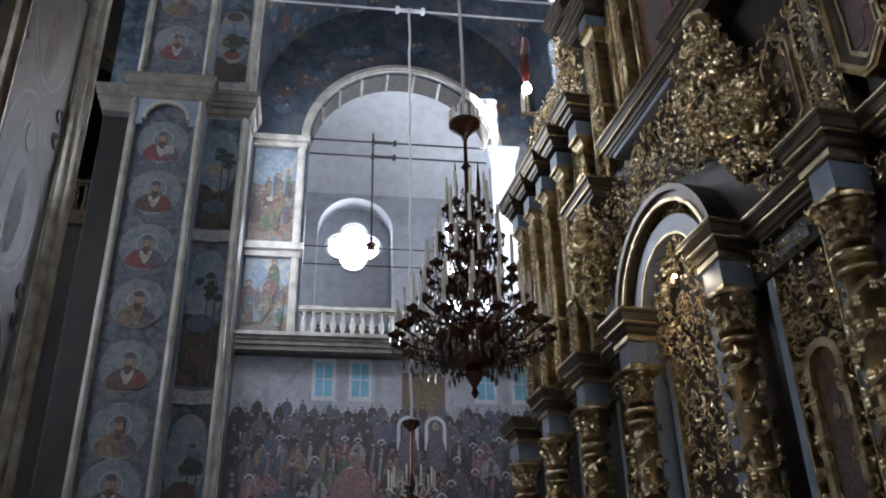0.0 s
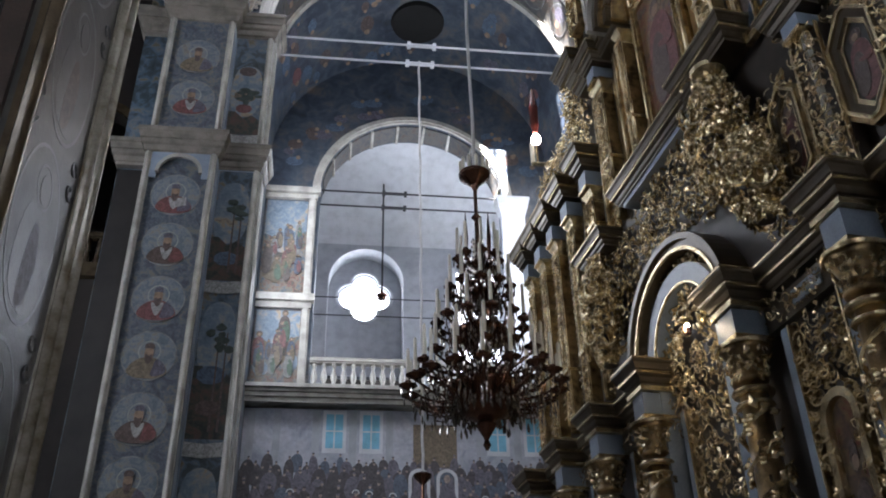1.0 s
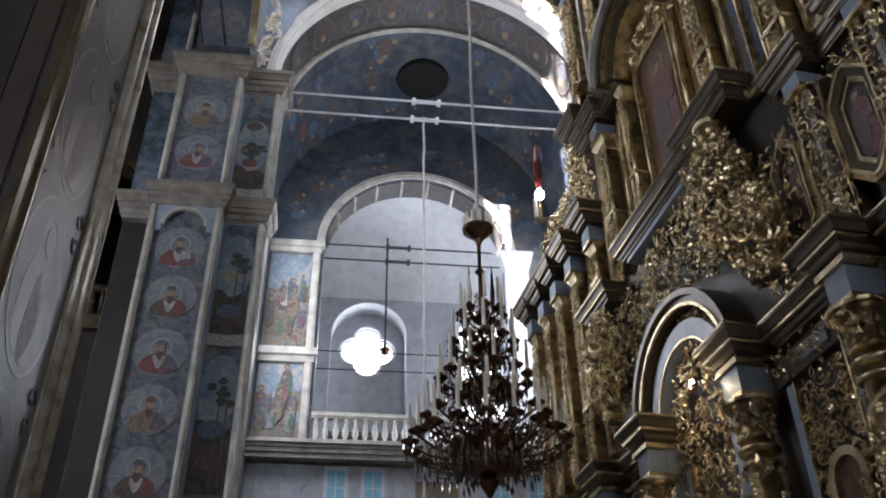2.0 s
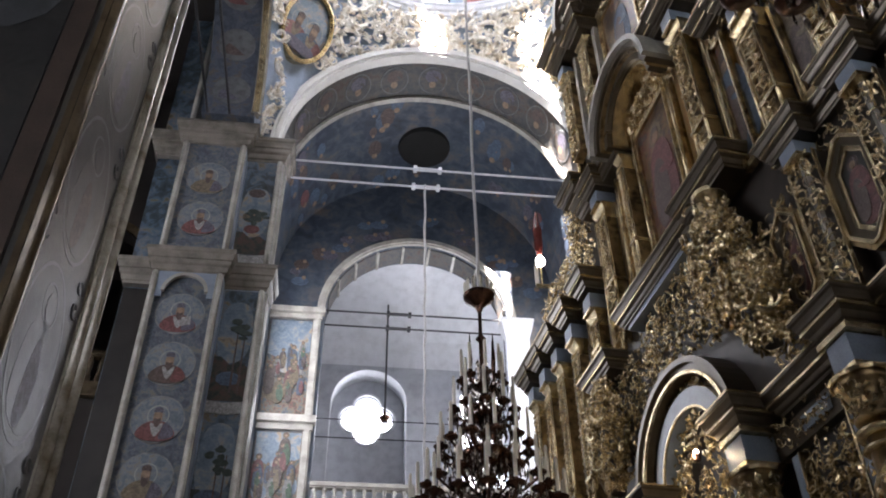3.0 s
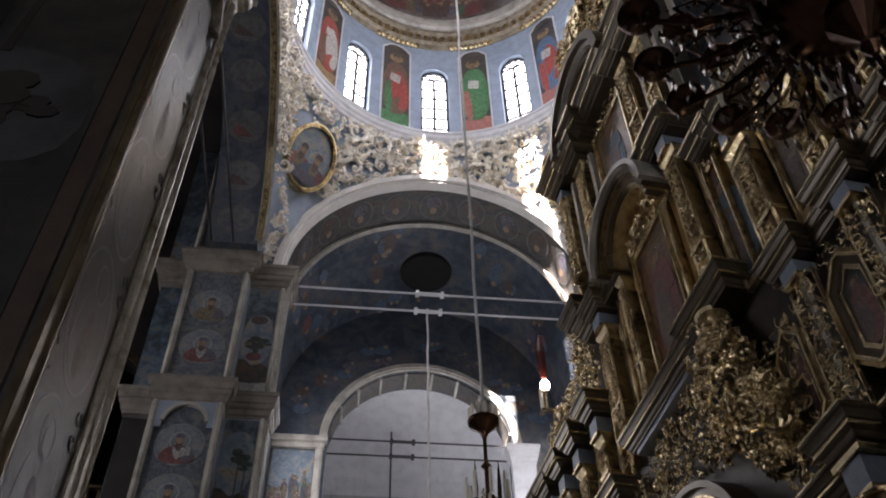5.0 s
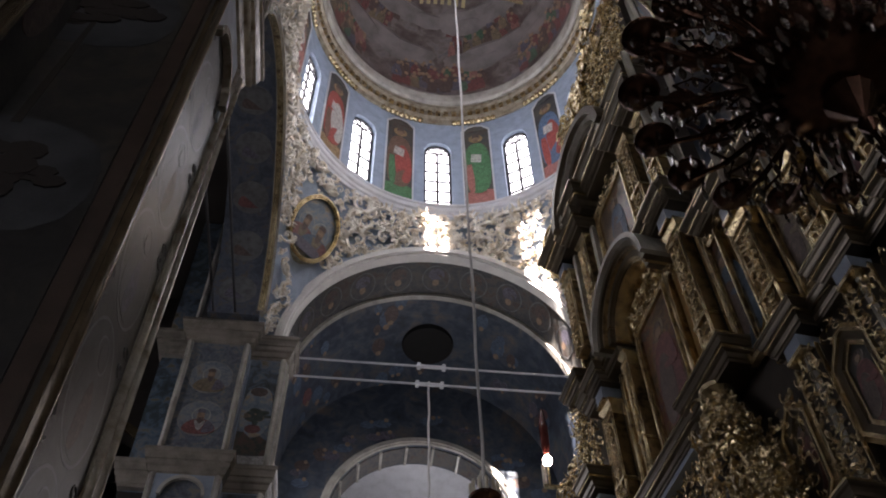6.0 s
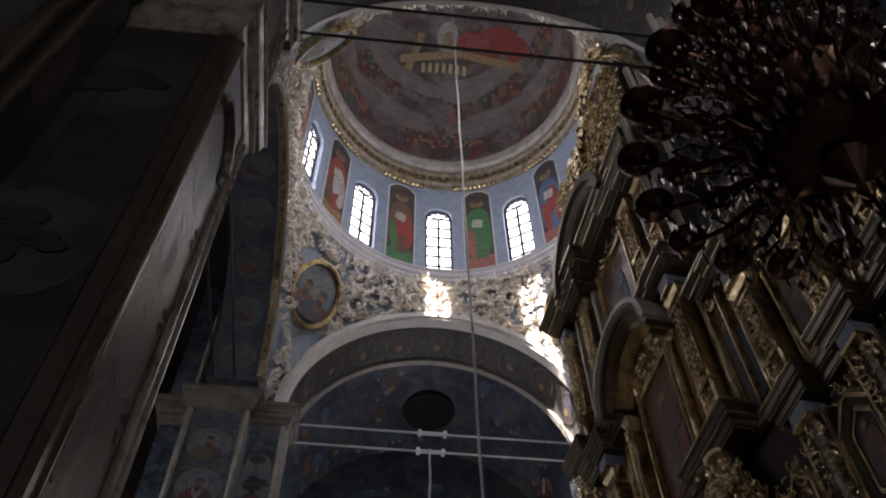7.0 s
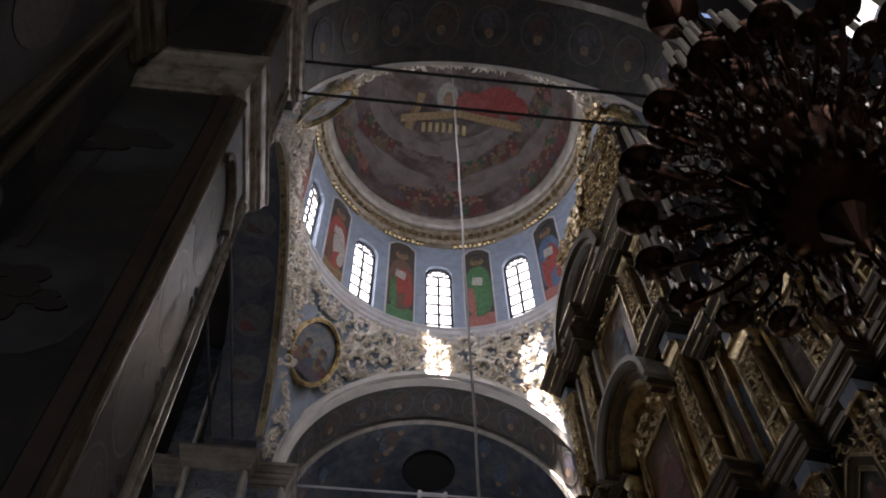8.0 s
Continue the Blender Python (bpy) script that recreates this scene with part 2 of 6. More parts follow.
def pend(a, t):
    """A point of the pendentives: angle about the dome axis, 0 at the arches to 1 at the drum."""
    s, c = math.sin(a), math.cos(a)
    k = min(hx / abs(c) if abs(c) > 1e-6 else 1e9, hy / abs(s) if abs(s) > 1e-6 else 1e9)
    ex, ey = k * c, k * s
    if abs(abs(ey) - hy) < 1e-6:
        zlow = ZSPR + RARCH * math.sqrt(max(0, 1 - (ex / RARCH) ** 2))
    else:
        zlow = ZSPR + max(0, ZSIDE - ZSPR + RSIDE * math.sqrt(max(0, 1 - (ey / RSIDE) ** 2)) if abs(ey) < RSIDE else 0)
    w = t ** 1.1
    rd = RDRUM - 0.06
    return Vector((CX + ex + (rd * c - ex) * w, CY + ey + (rd * s - ey) * w, zlow + (ZDRUM - zlow) * t))


bm = bmesh.new()
NA, NR = 160, 8
grid = [[bm.verts.new(pend(2 * math.pi * i / NA, j / NR)) for j in range(NR + 1)] for i in range(NA)]
for i in range(NA):
    a, b = grid[i], grid[(i + 1) % NA]
    for j in range(NR):
        bm.faces.new((a[j], b[j], b[j + 1], a[j + 1]))
smooth(setting("pendentives", bm, PALE, "pale blue pendentives under the dome", "pendentive"))

# drum with eleven windows
drum = thing("drum", "pale blue drum with eleven tall arched windows", "drum", (CX, CY, 0), kind="structure")
NW, WW, WB, WT = 11, 0.49, 26.1, 29.7
bm = bmesh.new()
dth = 0.75
wa = WW / RDRUM
for k in range(NW):
    mid = math.pi / 2 + 2 * math.pi * k / NW
    nxt = mid + 2 * math.pi / NW
    def curved(u, v, d):
        return ((RDRUM + d) * math.cos(u), (RDRUM + d) * math.sin(u), v)
    def seg(a0, a1, za0, za1, zb0, zb1):
        prism(bm, [(a0, za0), (a1, za1), (a1, zb1), (a0, zb0)], curved, 0, dth)
    n = 8
    for i in range(n):   # solid wall between windows
        a0 = mid + wa + (nxt - wa - mid - wa) * i / n
        a1 = mid + wa + (nxt - wa - mid - wa) * (i + 1) / n
        seg(a0, a1, ZDRUM - 0.1, ZDRUM - 0.1, ZRIM, ZRIM)
    for i in range(n):   # below and above the window
        f0, f1 = -1 + 2 * i / n, -1 + 2 * (i + 1) / n
        a0, a1 = mid + wa * f0, mid + wa * f1
        seg(a0, a1, ZDRUM - 0.1, ZDRUM - 0.1, WB, WB)
        seg(a0, a1, WT + WW * math.sqrt(max(0, 1 - f0 * f0)), WT + WW * math.sqrt(max(0, 1 - f1 * f1)), ZRIM, ZRIM)
part("drum_wall", bm, PALE, drum)

# dome
bm = bmesh.new()
NA, NR = 64, 16
rings = []
for j in range(NR + 1):
    a = math.pi / 2 * j / NR
    rings.append([bm.verts.new((CX + RDOME * math.cos(a) * math.cos(2 * math.pi * i / NA) if j < NR else CX + 0.02 * math.cos(2 * math.pi * i / NA), CY + RDOME * math.cos(a) * math.sin(2 * math.pi * i / NA) if j < NR else CY + 0.02 * math.sin(2 * math.pi * i / NA), ZRIM + DH * math.sin(a))) for i in range(NA)])
for a, b in zip(rings, rings[1:]):
    for i in range(NA):
        bm.faces.new((a[i], a[(i + 1) % NA], b[(i + 1) % NA], b[i]))
smooth(setting("dome", bm, DOMEF, "painted dome with figures among clouds", "dome"))

# north arm: barrel vault, gallery wall, back room
bm = bmesh.new()
arch_band(bm, CX, ZSPR, RARCH + 0.25, RARCH + 0.6, xz, YN + 1.6, YWALL, 32)
setting("vault_north", bm, BLUEF, "blue painted barrel vault of the north arm", "vault")
bm = bmesh.new()
box(bm, XW - 0.7, XW - 0.25, YN + 1.6, YWALL, 0, ZSPR)
box(bm, XE + 0.25, XE + 0.7, YN + 1.6, YWALL, 0, ZSPR)
setting("wall_arm_sides", bm, BLUEF, "painted side walls of the north arm")
bm = bmesh.new()
arch_wall(bm, XW - 0.7, XE + 0.7, ZGAL, 24.6, 2.22, 2.95, 18.0, ZGAL, xz, YWALL, YWALL + 1.0, 32)
setting("wall_north", bm, BLUEF, "blue painted wall with a wide gallery arch")
setting("wall_mural", boxed(XW - 0.7, XE + 0.7, YWALL + 0.1, YWALL + 1.0, 0, ZGAL - 0.5), SCENEF, "mural of an assembly under the gallery")
setting("gallery_floor", boxed(XW - 0.3, XE + 0.3, YWALL - 0.35, 28.2, ZGAL - 0.45, ZGAL), CREAM, "cream gallery floor with moulded edge", "floor")
# back room
bm = bmesh.new()
arch_wall(bm, -5, 9, ZGAL, 22, 0.95, 1.36, 17.5, 13.2, xz, 28.2, 29.0, 24)
wb = setting("wall_back", bm, NICHE, "pale plaster back wall of the gallery")
part("niche_reveal", arch_band(bmesh.new(), 0.95, 17.5, 1.33, 1.356, xz, 28.19, 28.98, 24), WHITE, wb, "white plastered reveal of the niche")
for x in (-0.406, 2.28):
    part("niche_reveal", boxed(x, x + 0.026, 28.19, 28.98, 13.2, 17.5), WHITE, wb)
bm = bmesh.new()
ps = [(28.2 - 3.7 * (1 - math.cos(math.pi / 2 * i / 12)), 19.0 + 2.6 * math.sin(math.pi / 2 * i / 12)) for i in range(13)]
sweep(bm, [((u, v), (u, v + 0.3)) for u, v in ps], yz, -5, 9)
setting("vault_back", bm, WHITE, "white plaster vault over the gallery", "vault")
setting("wall_back_west", boxed(-5.4, -5, 24.5, 29.2, ZGAL, 22), WHITE, "white plaster end wall of the gallery")

# ---- closing the place: slabs and walls added to keep sky light out ----
setting("roof_west", boxed(-12.5, CX - 6.2, -10.5, 32, 24.6, 25.0), DIM, "dim closing slab over the west aisle", "ceiling")
setting("roof_south", boxed(CX - 6.2, 9.5, -10.5, YS - 1.6, 24.6, 25.0), DIM, "dim closing slab over the south arm", "ceiling")
setting("roof_east", boxed(CX + 6.2, 9.5, YS - 1.6, 32, 24.6, 25.0), DIM, "dim closing slab behind the icon screen", "ceiling")
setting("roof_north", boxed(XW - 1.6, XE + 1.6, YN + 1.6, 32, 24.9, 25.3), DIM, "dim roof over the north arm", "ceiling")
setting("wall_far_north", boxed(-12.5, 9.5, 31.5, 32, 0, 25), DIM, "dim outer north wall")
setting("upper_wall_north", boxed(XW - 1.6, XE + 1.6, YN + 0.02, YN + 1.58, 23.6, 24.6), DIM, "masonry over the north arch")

def band(bm, u0, u1, v0, v1, to3, d0, d1):
    return prism(bm, [(u0, v0), (u1, v0), (u1, v1), (u0, v1)], to3, d0, d1)


def bead(u0, u1, v0, v1, to3, d0, r):
    """A half-round moulding from v0 to v1 with smooth faces."""
    bm = bmesh.new()
    n, mid, w = 8, (u0 + u1) / 2, (u1 - u0) / 2
    rows = [[bm.verts.new(to3(mid - w * math.cos(math.pi * i / n), v, d0 + r * math.sin(math.pi * i / n))) for i in range(n + 1)] for v in (v0, v1)]
    for i in range(n):
        bm.faces.new((rows[0][i], rows[0][i + 1], rows[1][i + 1], rows[1][i]))
    bm.faces.new(rows[0][::-1])
    bm.faces.new(rows[1])
    return bm


def bandm(*a):
    return band(bmesh.new(), *a)


def oval(cu, cv, ru, rv, n=20, a0=0.0, a1=2 * math.pi):
    return [(cu + ru * math.cos(a0 + (a1 - a0) * i / n), cv + rv * math.sin(a0 + (a1 - a0) * i / n)) for i in range(n)]


def ring_band(bm, cu, cv, ru, rv, w, to3, d0, d1, n=28):
    return sweep(bm, list(zip(oval(cu, cv, ru, rv, n), oval(cu, cv, ru + w, rv + w, n))), to3, d0, d1, True)


def cloth(n, c):
    """Painted drapery: dark folds, the plain pigment and worn pale highlights."""
    return fresco("robe_" + n, [(0.0, tuple(0.25 * q + 0.01 for q in c)), (0.4, tuple(0.5 * q + 0.015 for q in c)), (0.65, tuple(0.72 * q + 0.025 for q in c)), (1.0, tuple(0.9 * q + 0.05 for q in c))], 6.0, 0.5, 2.5, 0.5)


def curvy(pts):
    """Rounds the corners of an outline twice."""
    for _ in range(2):
        pts = [(a[0] * w + b[0] * (1 - w), a[1] * w + b[1] * (1 - w)) for a, b in zip(pts, pts[1:] + pts[:1]) for w in (0.75, 0.25)]
    return pts


ROBES = [cloth(n, c) for n, c in (("red", (0.22, 0.065, 0.06)), ("ochre", (0.24, 0.18, 0.11)), ("brown", (0.12, 0.075, 0.06)), ("white", (0.46, 0.46, 0.45)), ("green", (0.06, 0.15, 0.09)), ("blue", (0.08, 0.14, 0.23)), ("rose", (0.36, 0.16, 0.14)), ("violet", (0.13, 0.12, 0.17)))]
SKIN = surface("painted_face", (0.28, 0.19, 0.13), 0.6, scale=9, vary=0.4)
FAINT = surface("faint_rim", (0.12, 0.125, 0.13), 0.4, scale=6, vary=0.4)
HALO = surface("painted_halo", (0.33, 0.34, 0.31), 0.5, scale=7, vary=0.3)
DISC = fresco("medallion_ground", [(0.0, (0.09, 0.11, 0.14)), (0.4, (0.14, 0.17, 0.20)), (0.6, (0.20, 0.22, 0.235)), (0.8, (0.22, 0.20, 0.16)), (1.0, (0.13, 0.14, 0.15))], 4.0, 0.4)
SKYP = fresco("faded_sky_fresco", [(0.0, (0.08, 0.12, 0.17)), (0.45, (0.16, 0.21, 0.26)), (0.65, (0.25, 0.26, 0.26)), (0.8, (0.32, 0.25, 0.17)), (1.0, (0.15, 0.14, 0.12))], 1.4)
EARTH = fresco("painted_earth", [(0.0, (0.012, 0.014, 0.012)), (0.35, (0.03, 0.035, 0.03)), (0.55, (0.065, 0.05, 0.035)), (0.75, (0.09, 0.045, 0.035)), (1.0, (0.05, 0.06, 0.06))], 2.4)
RIMP = surface("faded_rim_paint", (0.22, 0.225, 0.22), 0.45, scale=6, vary=0.5)
LEAFGREEN = surface("painted_foliage", (0.05, 0.07, 0.06), 0.6, scale=9, vary=0.5)


def bust(parent, u, v, k, to3, d, robe, extra=None):
    """A plain painted half figure: shoulders, head and halo as flat shapes."""
    part("halo", ring_band(bmesh.new(), u, v + 0.18 * k, 0.22 * k, 0.235 * k, 0.022 * k, to3, d, d + 0.004), HALO, parent)
    sh = [(u - 0.46 * k, v - 0.34 * k), (u - 0.2 * k, v - 0.46 * k), (u + 0.2 * k, v - 0.46 * k), (u + 0.46 * k, v - 0.34 * k), (u + 0.37 * k, v - 0.12 * k), (u + 0.16 * k, v + 0.04 * k), (u - 0.16 * k, v + 0.04 * k), (u - 0.37 * k, v - 0.12 * k)]
    part("robe", prism(bmesh.new(), curvy(sh), to3, d, d + 0.012), robe, parent)
    part("collar", prism(bmesh.new(), curvy([(u - 0.17 * k, v + 0.03 * k), (u - 0.05 * k, v - 0.34 * k), (u + 0.05 * k, v - 0.34 * k), (u + 0.17 * k, v + 0.03 * k), (u, v - 0.08 * k)]), to3, d, d + 0.015), ROBES[3] if robe in (ROBES[0], ROBES[2]) else ROBES[1], parent)
    part("mantle", prism(bmesh.new(), curvy([(u + 0.06 * k, v - 0.44 * k), (u + 0.44 * k, v - 0.34 * k), (u + 0.34 * k, v - 0.08 * k), (u + 0.16 * k, v + 0.03 * k), (u + 0.12 * k, v - 0.2 * k)]), to3, d, d + 0.014), ROBES[7] if robe in (ROBES[0], ROBES[1]) else ROBES[0], parent)
    part("head", prism(bmesh.new(), curvy([(u - 0.09 * k, v + 0.02 * k), (u, v - 0.12 * k), (u + 0.09 * k, v + 0.02 * k), (u + 0.10 * k, v + 0.20 * k), (u + 0.06 * k, v + 0.33 * k), (u - 0.06 * k, v + 0.33 * k), (u - 0.10 * k, v + 0.20 * k)]), to3, d, d + 0.018), SKIN, parent)
    part("beard", prism(bmesh.new(), curvy([(u - 0.085 * k, v + 0.13 * k), (u - 0.07 * k, v - 0.06 * k), (u, v - 0.14 * k), (u + 0.07 * k, v - 0.06 * k), (u + 0.085 * k, v + 0.13 * k), (u, v + 0.07 * k)]), to3, d, d + 0.020), ROBES[2], parent)
    part("hat", prism(bmesh.new(), curvy([(u - 0.11 * k, v + 0.23 * k), (u, v + 0.26 * k), (u + 0.11 * k, v + 0.23 * k), (u + 0.09 * k, v + 0.38 * k), (u - 0.09 * k, v + 0.38 * k)]), to3, d, d + 0.022), ROBES[7] if robe in (ROBES[0], ROBES[2]) else ROBES[2], parent)
    if extra:
        part("scroll", prism(bmesh.new(), [(u + 0.02 * k, v - 0.30 * k), (u + 0.30 * k, v - 0.22 * k), (u + 0.27 * k, v + 0.02 * k), (u + 0.05 * k, v - 0.04 * k)], to3, d, d + 0.02), extra, parent)


def medallion(parent, u, v, r, to3, d, robe, scroll=False):
    m = part("medallion", prism(bmesh.new(), oval(u, v, r, r, 28), to3, d, d + 0.01), DISC, parent, "painted medallion with a half figure")
    part("rim", ring_band(bmesh.new(), u, v, r, r, 0.024, to3, d, d + 0.014), RIMP, m)
    bust(m, u, v - 0.08, r * 1.75, to3, d + 0.012, robe, ROBES[3] if scroll else None)
    return m


def figure(parent, u, v, h, to3, d, robe, robe2, fat=0.16, glory=None):
    """A plain standing painted figure of height h, foot at v."""
    w = h * fat
    f = part("figure", prism(bmesh.new(), curvy([(u - w * 0.9, v), (u + w * 0.9, v), (u + w * 1.2, v + h * 0.35), (u + w, v + h * 0.68), (u + w * 0.45, v + h * 0.8), (u - w * 0.45, v + h * 0.8), (u - w, v + h * 0.68), (u - w * 1.2, v + h * 0.3)]), to3, d, d + 0.012), robe, parent)
    part("mantle", prism(bmesh.new(), curvy([(u - w * 0.2, v + h * 0.12), (u + w * 1.05, v + h * 0.04), (u + w * 1.15, v + h * 0.42), (u + w * 0.3, v + h * 0.72), (u - w * 0.5, v + h * 0.5)]), to3, d, d + 0.02), robe2, f)
    part("halo", prism(bmesh.new(), oval(u, v + h * 0.88, w * 0.62, w * 0.62), to3, d, d + 0.008), glory or HALO, f)
    part("head", prism(bmesh.new(), oval(u, v + h * 0.87, w * 0.30, w * 0.42, 12), to3, d, d + 0.02), SKIN, f)
    part("hair", prism(bmesh.new(), curvy([(u - w * 0.36, v + h * 0.86), (u - w * 0.2, v + h * 0.9), (u + w * 0.2, v + h * 0.9), (u + w * 0.36, v + h * 0.86), (u + w * 0.3, v + h * 0.95), (u - w * 0.3, v + h * 0.95)]), to3, d, d + 0.022), ROBES[2], f)
    part("arm", prism(bmesh.new(), curvy([(u - w * 1.0, v + h * 0.66), (u - w * 1.15, v + h * 0.42), (u + w * 0.2, v + h * 0.5), (u + w * 0.25, v + h * 0.56), (u - w * 0.6, v + h * 0.52)]), to3, d, d + 0.024), robe, f)
    return f


def cap_stack(parent, x0, x1, y0, y1, z0, z1, out=0.22, name="cornice", mat=None):
    """A stepped cornice round a rectangular shaft."""
    bm = loft(bmesh.new(), [(x0 - out * o, x1 + out * o, y0 - out * o, y1 + out * o, z0 + (z1 - z0) * a) for a, o in OGEE])
    return part(name, bm, mat or CORN, parent, "moulded cornice round the shaft")


# ---- north-west pier: stepped pilasters with medallions ----
def south_face(Y):
    return lambda u, v, d: (u, Y - d, v)


nw = bpy.data.objects["pier_northwest"]
face = south_face(16.95)
part("pilaster", boxed(-4.5, -2.9, 16.95, YN - 0.15, 0, 14.3), GREYBLUE, nw)
part("pilaster", boxed(-4.45, -2.9, 16.95, YN - 0.15, 14.9, 18.5), GREYBLUE, nw)
part("pilaster", boxed(-4.4, -2.9, 16.98, YN - 0.15, 19.15, 24.4), GREYBLUE, nw)
for z0, z1 in ((0, 14.25), (14.95, 18.45), (19.2, 24.3)):
    part("painted_panel", bandm(-4.34, -3.06, z0, z1, face, 0, 0.02), PANELF, nw, "blue-grey painted panel with medallions")
    for u in (-4.5, -3.06):
        bm = bmesh.new()
        band(bm, u, u + 0.16, z0, z1, face, 0, 0.06)
        part("moulding", bm, CREAM, nw, "cream painted moulding strip")
        smooth(part("moulding_bead", bead(u + 0.02, u + 0.14, z0, z1, face, 0.06, 0.07), CREAM, nw))
for i, z in enumerate((13.13, 11.84, 10.51, 9.23, 7.91, 6.63, 5.55, 4.3, 3.0)):
    medallion(nw, -3.7, z, 0.52, face, 0.022, ROBES[(0, 2, 0, 1, 2, 1, 2, 0, 1)[i]], i == 0)
for i, z in enumerate((17.27, 15.94, 20.2, 21.6)):
    medallion(nw, -3.7, z, 0.52, face, 0.022, ROBES[(1, 0, 0, 1)[i]])
part("side_panel", bandm(-5.18, -4.52, 0, 14.1, south_face(YN - 0.15), 0, 0.03), surface("dark_brown_fresco", (0.016, 0.013, 0.011), 0.6, scale=2, vary=0.6), nw, "dark brown painted strip beside the pilaster")
# blue arched head over the top medallion
bm = bmesh.new()
arch_wall(bm, -4.34, -3.06, 13.55, 14.25, -3.7, 0.5, 13.7, 13.55, face, 0.03, 0.08, 14)
part("arched_head", bm, GREYBLUE, nw, "pale blue arched head with cream edge")
part("arched_edge", arch_band(bmesh.new(), -3.7, 13.7, 0.44, 0.52, face, 0.03, 0.12, 16), CREAM, nw)
for x0, x1, y0 in ((-4.5, -2.9, 16.95), (-5.2, -1.95, YN - 0.3)):
    cap_stack(nw, x0, x1, y0, YN + 0.4, 14.25 + (0.0 if x0 > -5 else -0.1), 14.9 + (0.0 if x0 > -5 else -0.1))
    cap_stack(nw, x0, x1, y0, YN + 0.4, 18.45 + (0.0 if x0 > -5 else -0.12), 19.15 + (0.0 if x0 > -5 else -0.12), 0.26)
# landscape face beside the pilaster
face = south_face(YN - 0.3)
part("pilaster", boxed(-2.9, -1.95, YN - 0.3, YN + 0.3, 0, 18.4), GREYBLUE, nw)
for z0, z1 in ((0, 14.1), (14.85, 18.3)):
    part("painted_panel", bandm(-2.86, -2.1, z0, z1, face, 0, 0.02), LANDF, nw, "dark painted landscape panel with trees")
    bm = bmesh.new()
    band(bm, -2.1, -1.95, z0, z1, face, 0, 0.06)
    part("moulding", bm, CREAM, nw, "cream painted moulding strip")
    smooth(part("moulding_bead", bead(-2.09, -1.97, z0, z1, face, 0.06, 0.07), CREAM, nw))
    part("moulding", bandm(YN - 0.26, YN - 0.1, z0, z1, lambda u, v, d: (-1.95 + d, u, v), 0, 0.06), CREAM, nw)
    part("moulding", bandm(YN + 0.12, YN + 0.28, z0, z1, lambda u, v, d: (-1.95 + d, u, v), 0, 0.06), CREAM, nw)
for z in (11.05, 7.45, 15.05):
    part("inscription_band", prism(bmesh.new(), [(-2.86, z - 0.14), (-2.48, z - 0.18), (-2.1, z - 0.14), (-2.1, z + 0.14), (-2.48, z + 0.10), (-2.86, z + 0.14)], face, 0.02, 0.05), ROBES[3], nw, "faded white painted scroll band")
for z, zz, m in ((11.2, 12.3, 2), (7.65, 9.2, 2), (3.6, 5.6, 2), (15.2, 15.9, 5)):
    part("painted_sky", prism(bmesh.new(), curvy([(-2.85, zz - 0.2), (-2.11, zz - 0.1), (-2.11, zz + 1.3), (-2.5, zz + 1.55), (-2.85, zz + 1.25)]), face, 0.02, 0.023), SKYP, nw)
    part("painted_ground", prism(bmesh.new(), [(-2.86, z), (-2.1, z), (-2.1, zz - 0.25), (-2.3, zz - 0.1), (-2.5, zz - 0.2), (-2.7, zz), (-2.86, zz)], face, 0.02, 0.025), EARTH, nw)
random.seed(4)
for z, hgt in ((11.4, 2.0), (7.8, 2.4), (4.2, 2.4), (15.4, 1.2)):
    for u in (-2.42, -2.26):
        if hgt > 1.5:
            part("painted_trunk", prism(bmesh.new(), [(u - 0.025, z), (u + 0.025, z), (u + 0.012, z + hgt * 0.9), (u - 0.012, z + hgt * 0.9)], face, 0.02, 0.028), ROBES[2], nw)
    bm = bmesh.new()
    for k in range(16):
        a, rr = random.uniform(0, 6.3), random.uniform(0, 0.26)
        prism(bm, oval(-2.4 + rr * math.cos(a), z + hgt * 0.82 + rr * math.sin(a) * 1.3, random.uniform(0.05, 0.13), random.uniform(0.04, 0.09), 8), face, 0.02, 0.03 + 0.0007 * k)
    part("painted_foliage", bm, LEAFGREEN, nw)
for z, r, c in ((9.0, 0.3, 5), (8.3, 0.24, 2), (11.75, 0.26, 5), (5.6, 0.28, 2), (16.4, 0.28, 1), (17.2, 0.22, 2), (16.0, 0.2, 0)):
    part("painted_patch", prism(bmesh.new(), oval(-2.5, z, r, r * 0.7, 9), face, 0.02, 0.027), ROBES[c], nw)

# ---- south-west pier ----
sw = bpy.data.objects["pier_southwest"]
# near-black body, unlike the other piers
sw.data.materials[0] = DARKF
east = lambda u, v, d: (-2.2 + d, u, v)
WARM = surface("cream_gilt_moulding", (0.36, 0.33, 0.27), 0.2, 0.15, scale=4, vary=0.4, dirt=(0.16, 0.12, 0.07))
for z0, z1 in ((0, 13.6), (14.95, 18.4)):
    bm = bmesh.new()
    band(bm, 4.85, 5.02, z0, z1, east, 0, 0.05)
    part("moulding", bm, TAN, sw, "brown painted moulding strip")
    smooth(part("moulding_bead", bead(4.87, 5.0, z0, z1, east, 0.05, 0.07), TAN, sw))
    part("moulding", bandm(6.34, 6.7, z0, z1, east, 0, 0.04), WARM, sw, "cream moulding strip with gilt wear")
    smooth(part("moulding_bead", bead(6.36, 6.46, z0, z1, east, 0.04, 0.06), WARM, sw))
    smooth(part("moulding_bead", bead(6.5, 6.6, z0, z1, east, 0.04, 0.09), WARM, sw))
    part("gilt_edge", bandm(5.02, 5.05, z0, z1, east, 0.02, 0.08), GOLD, sw, "thin gilded edge")
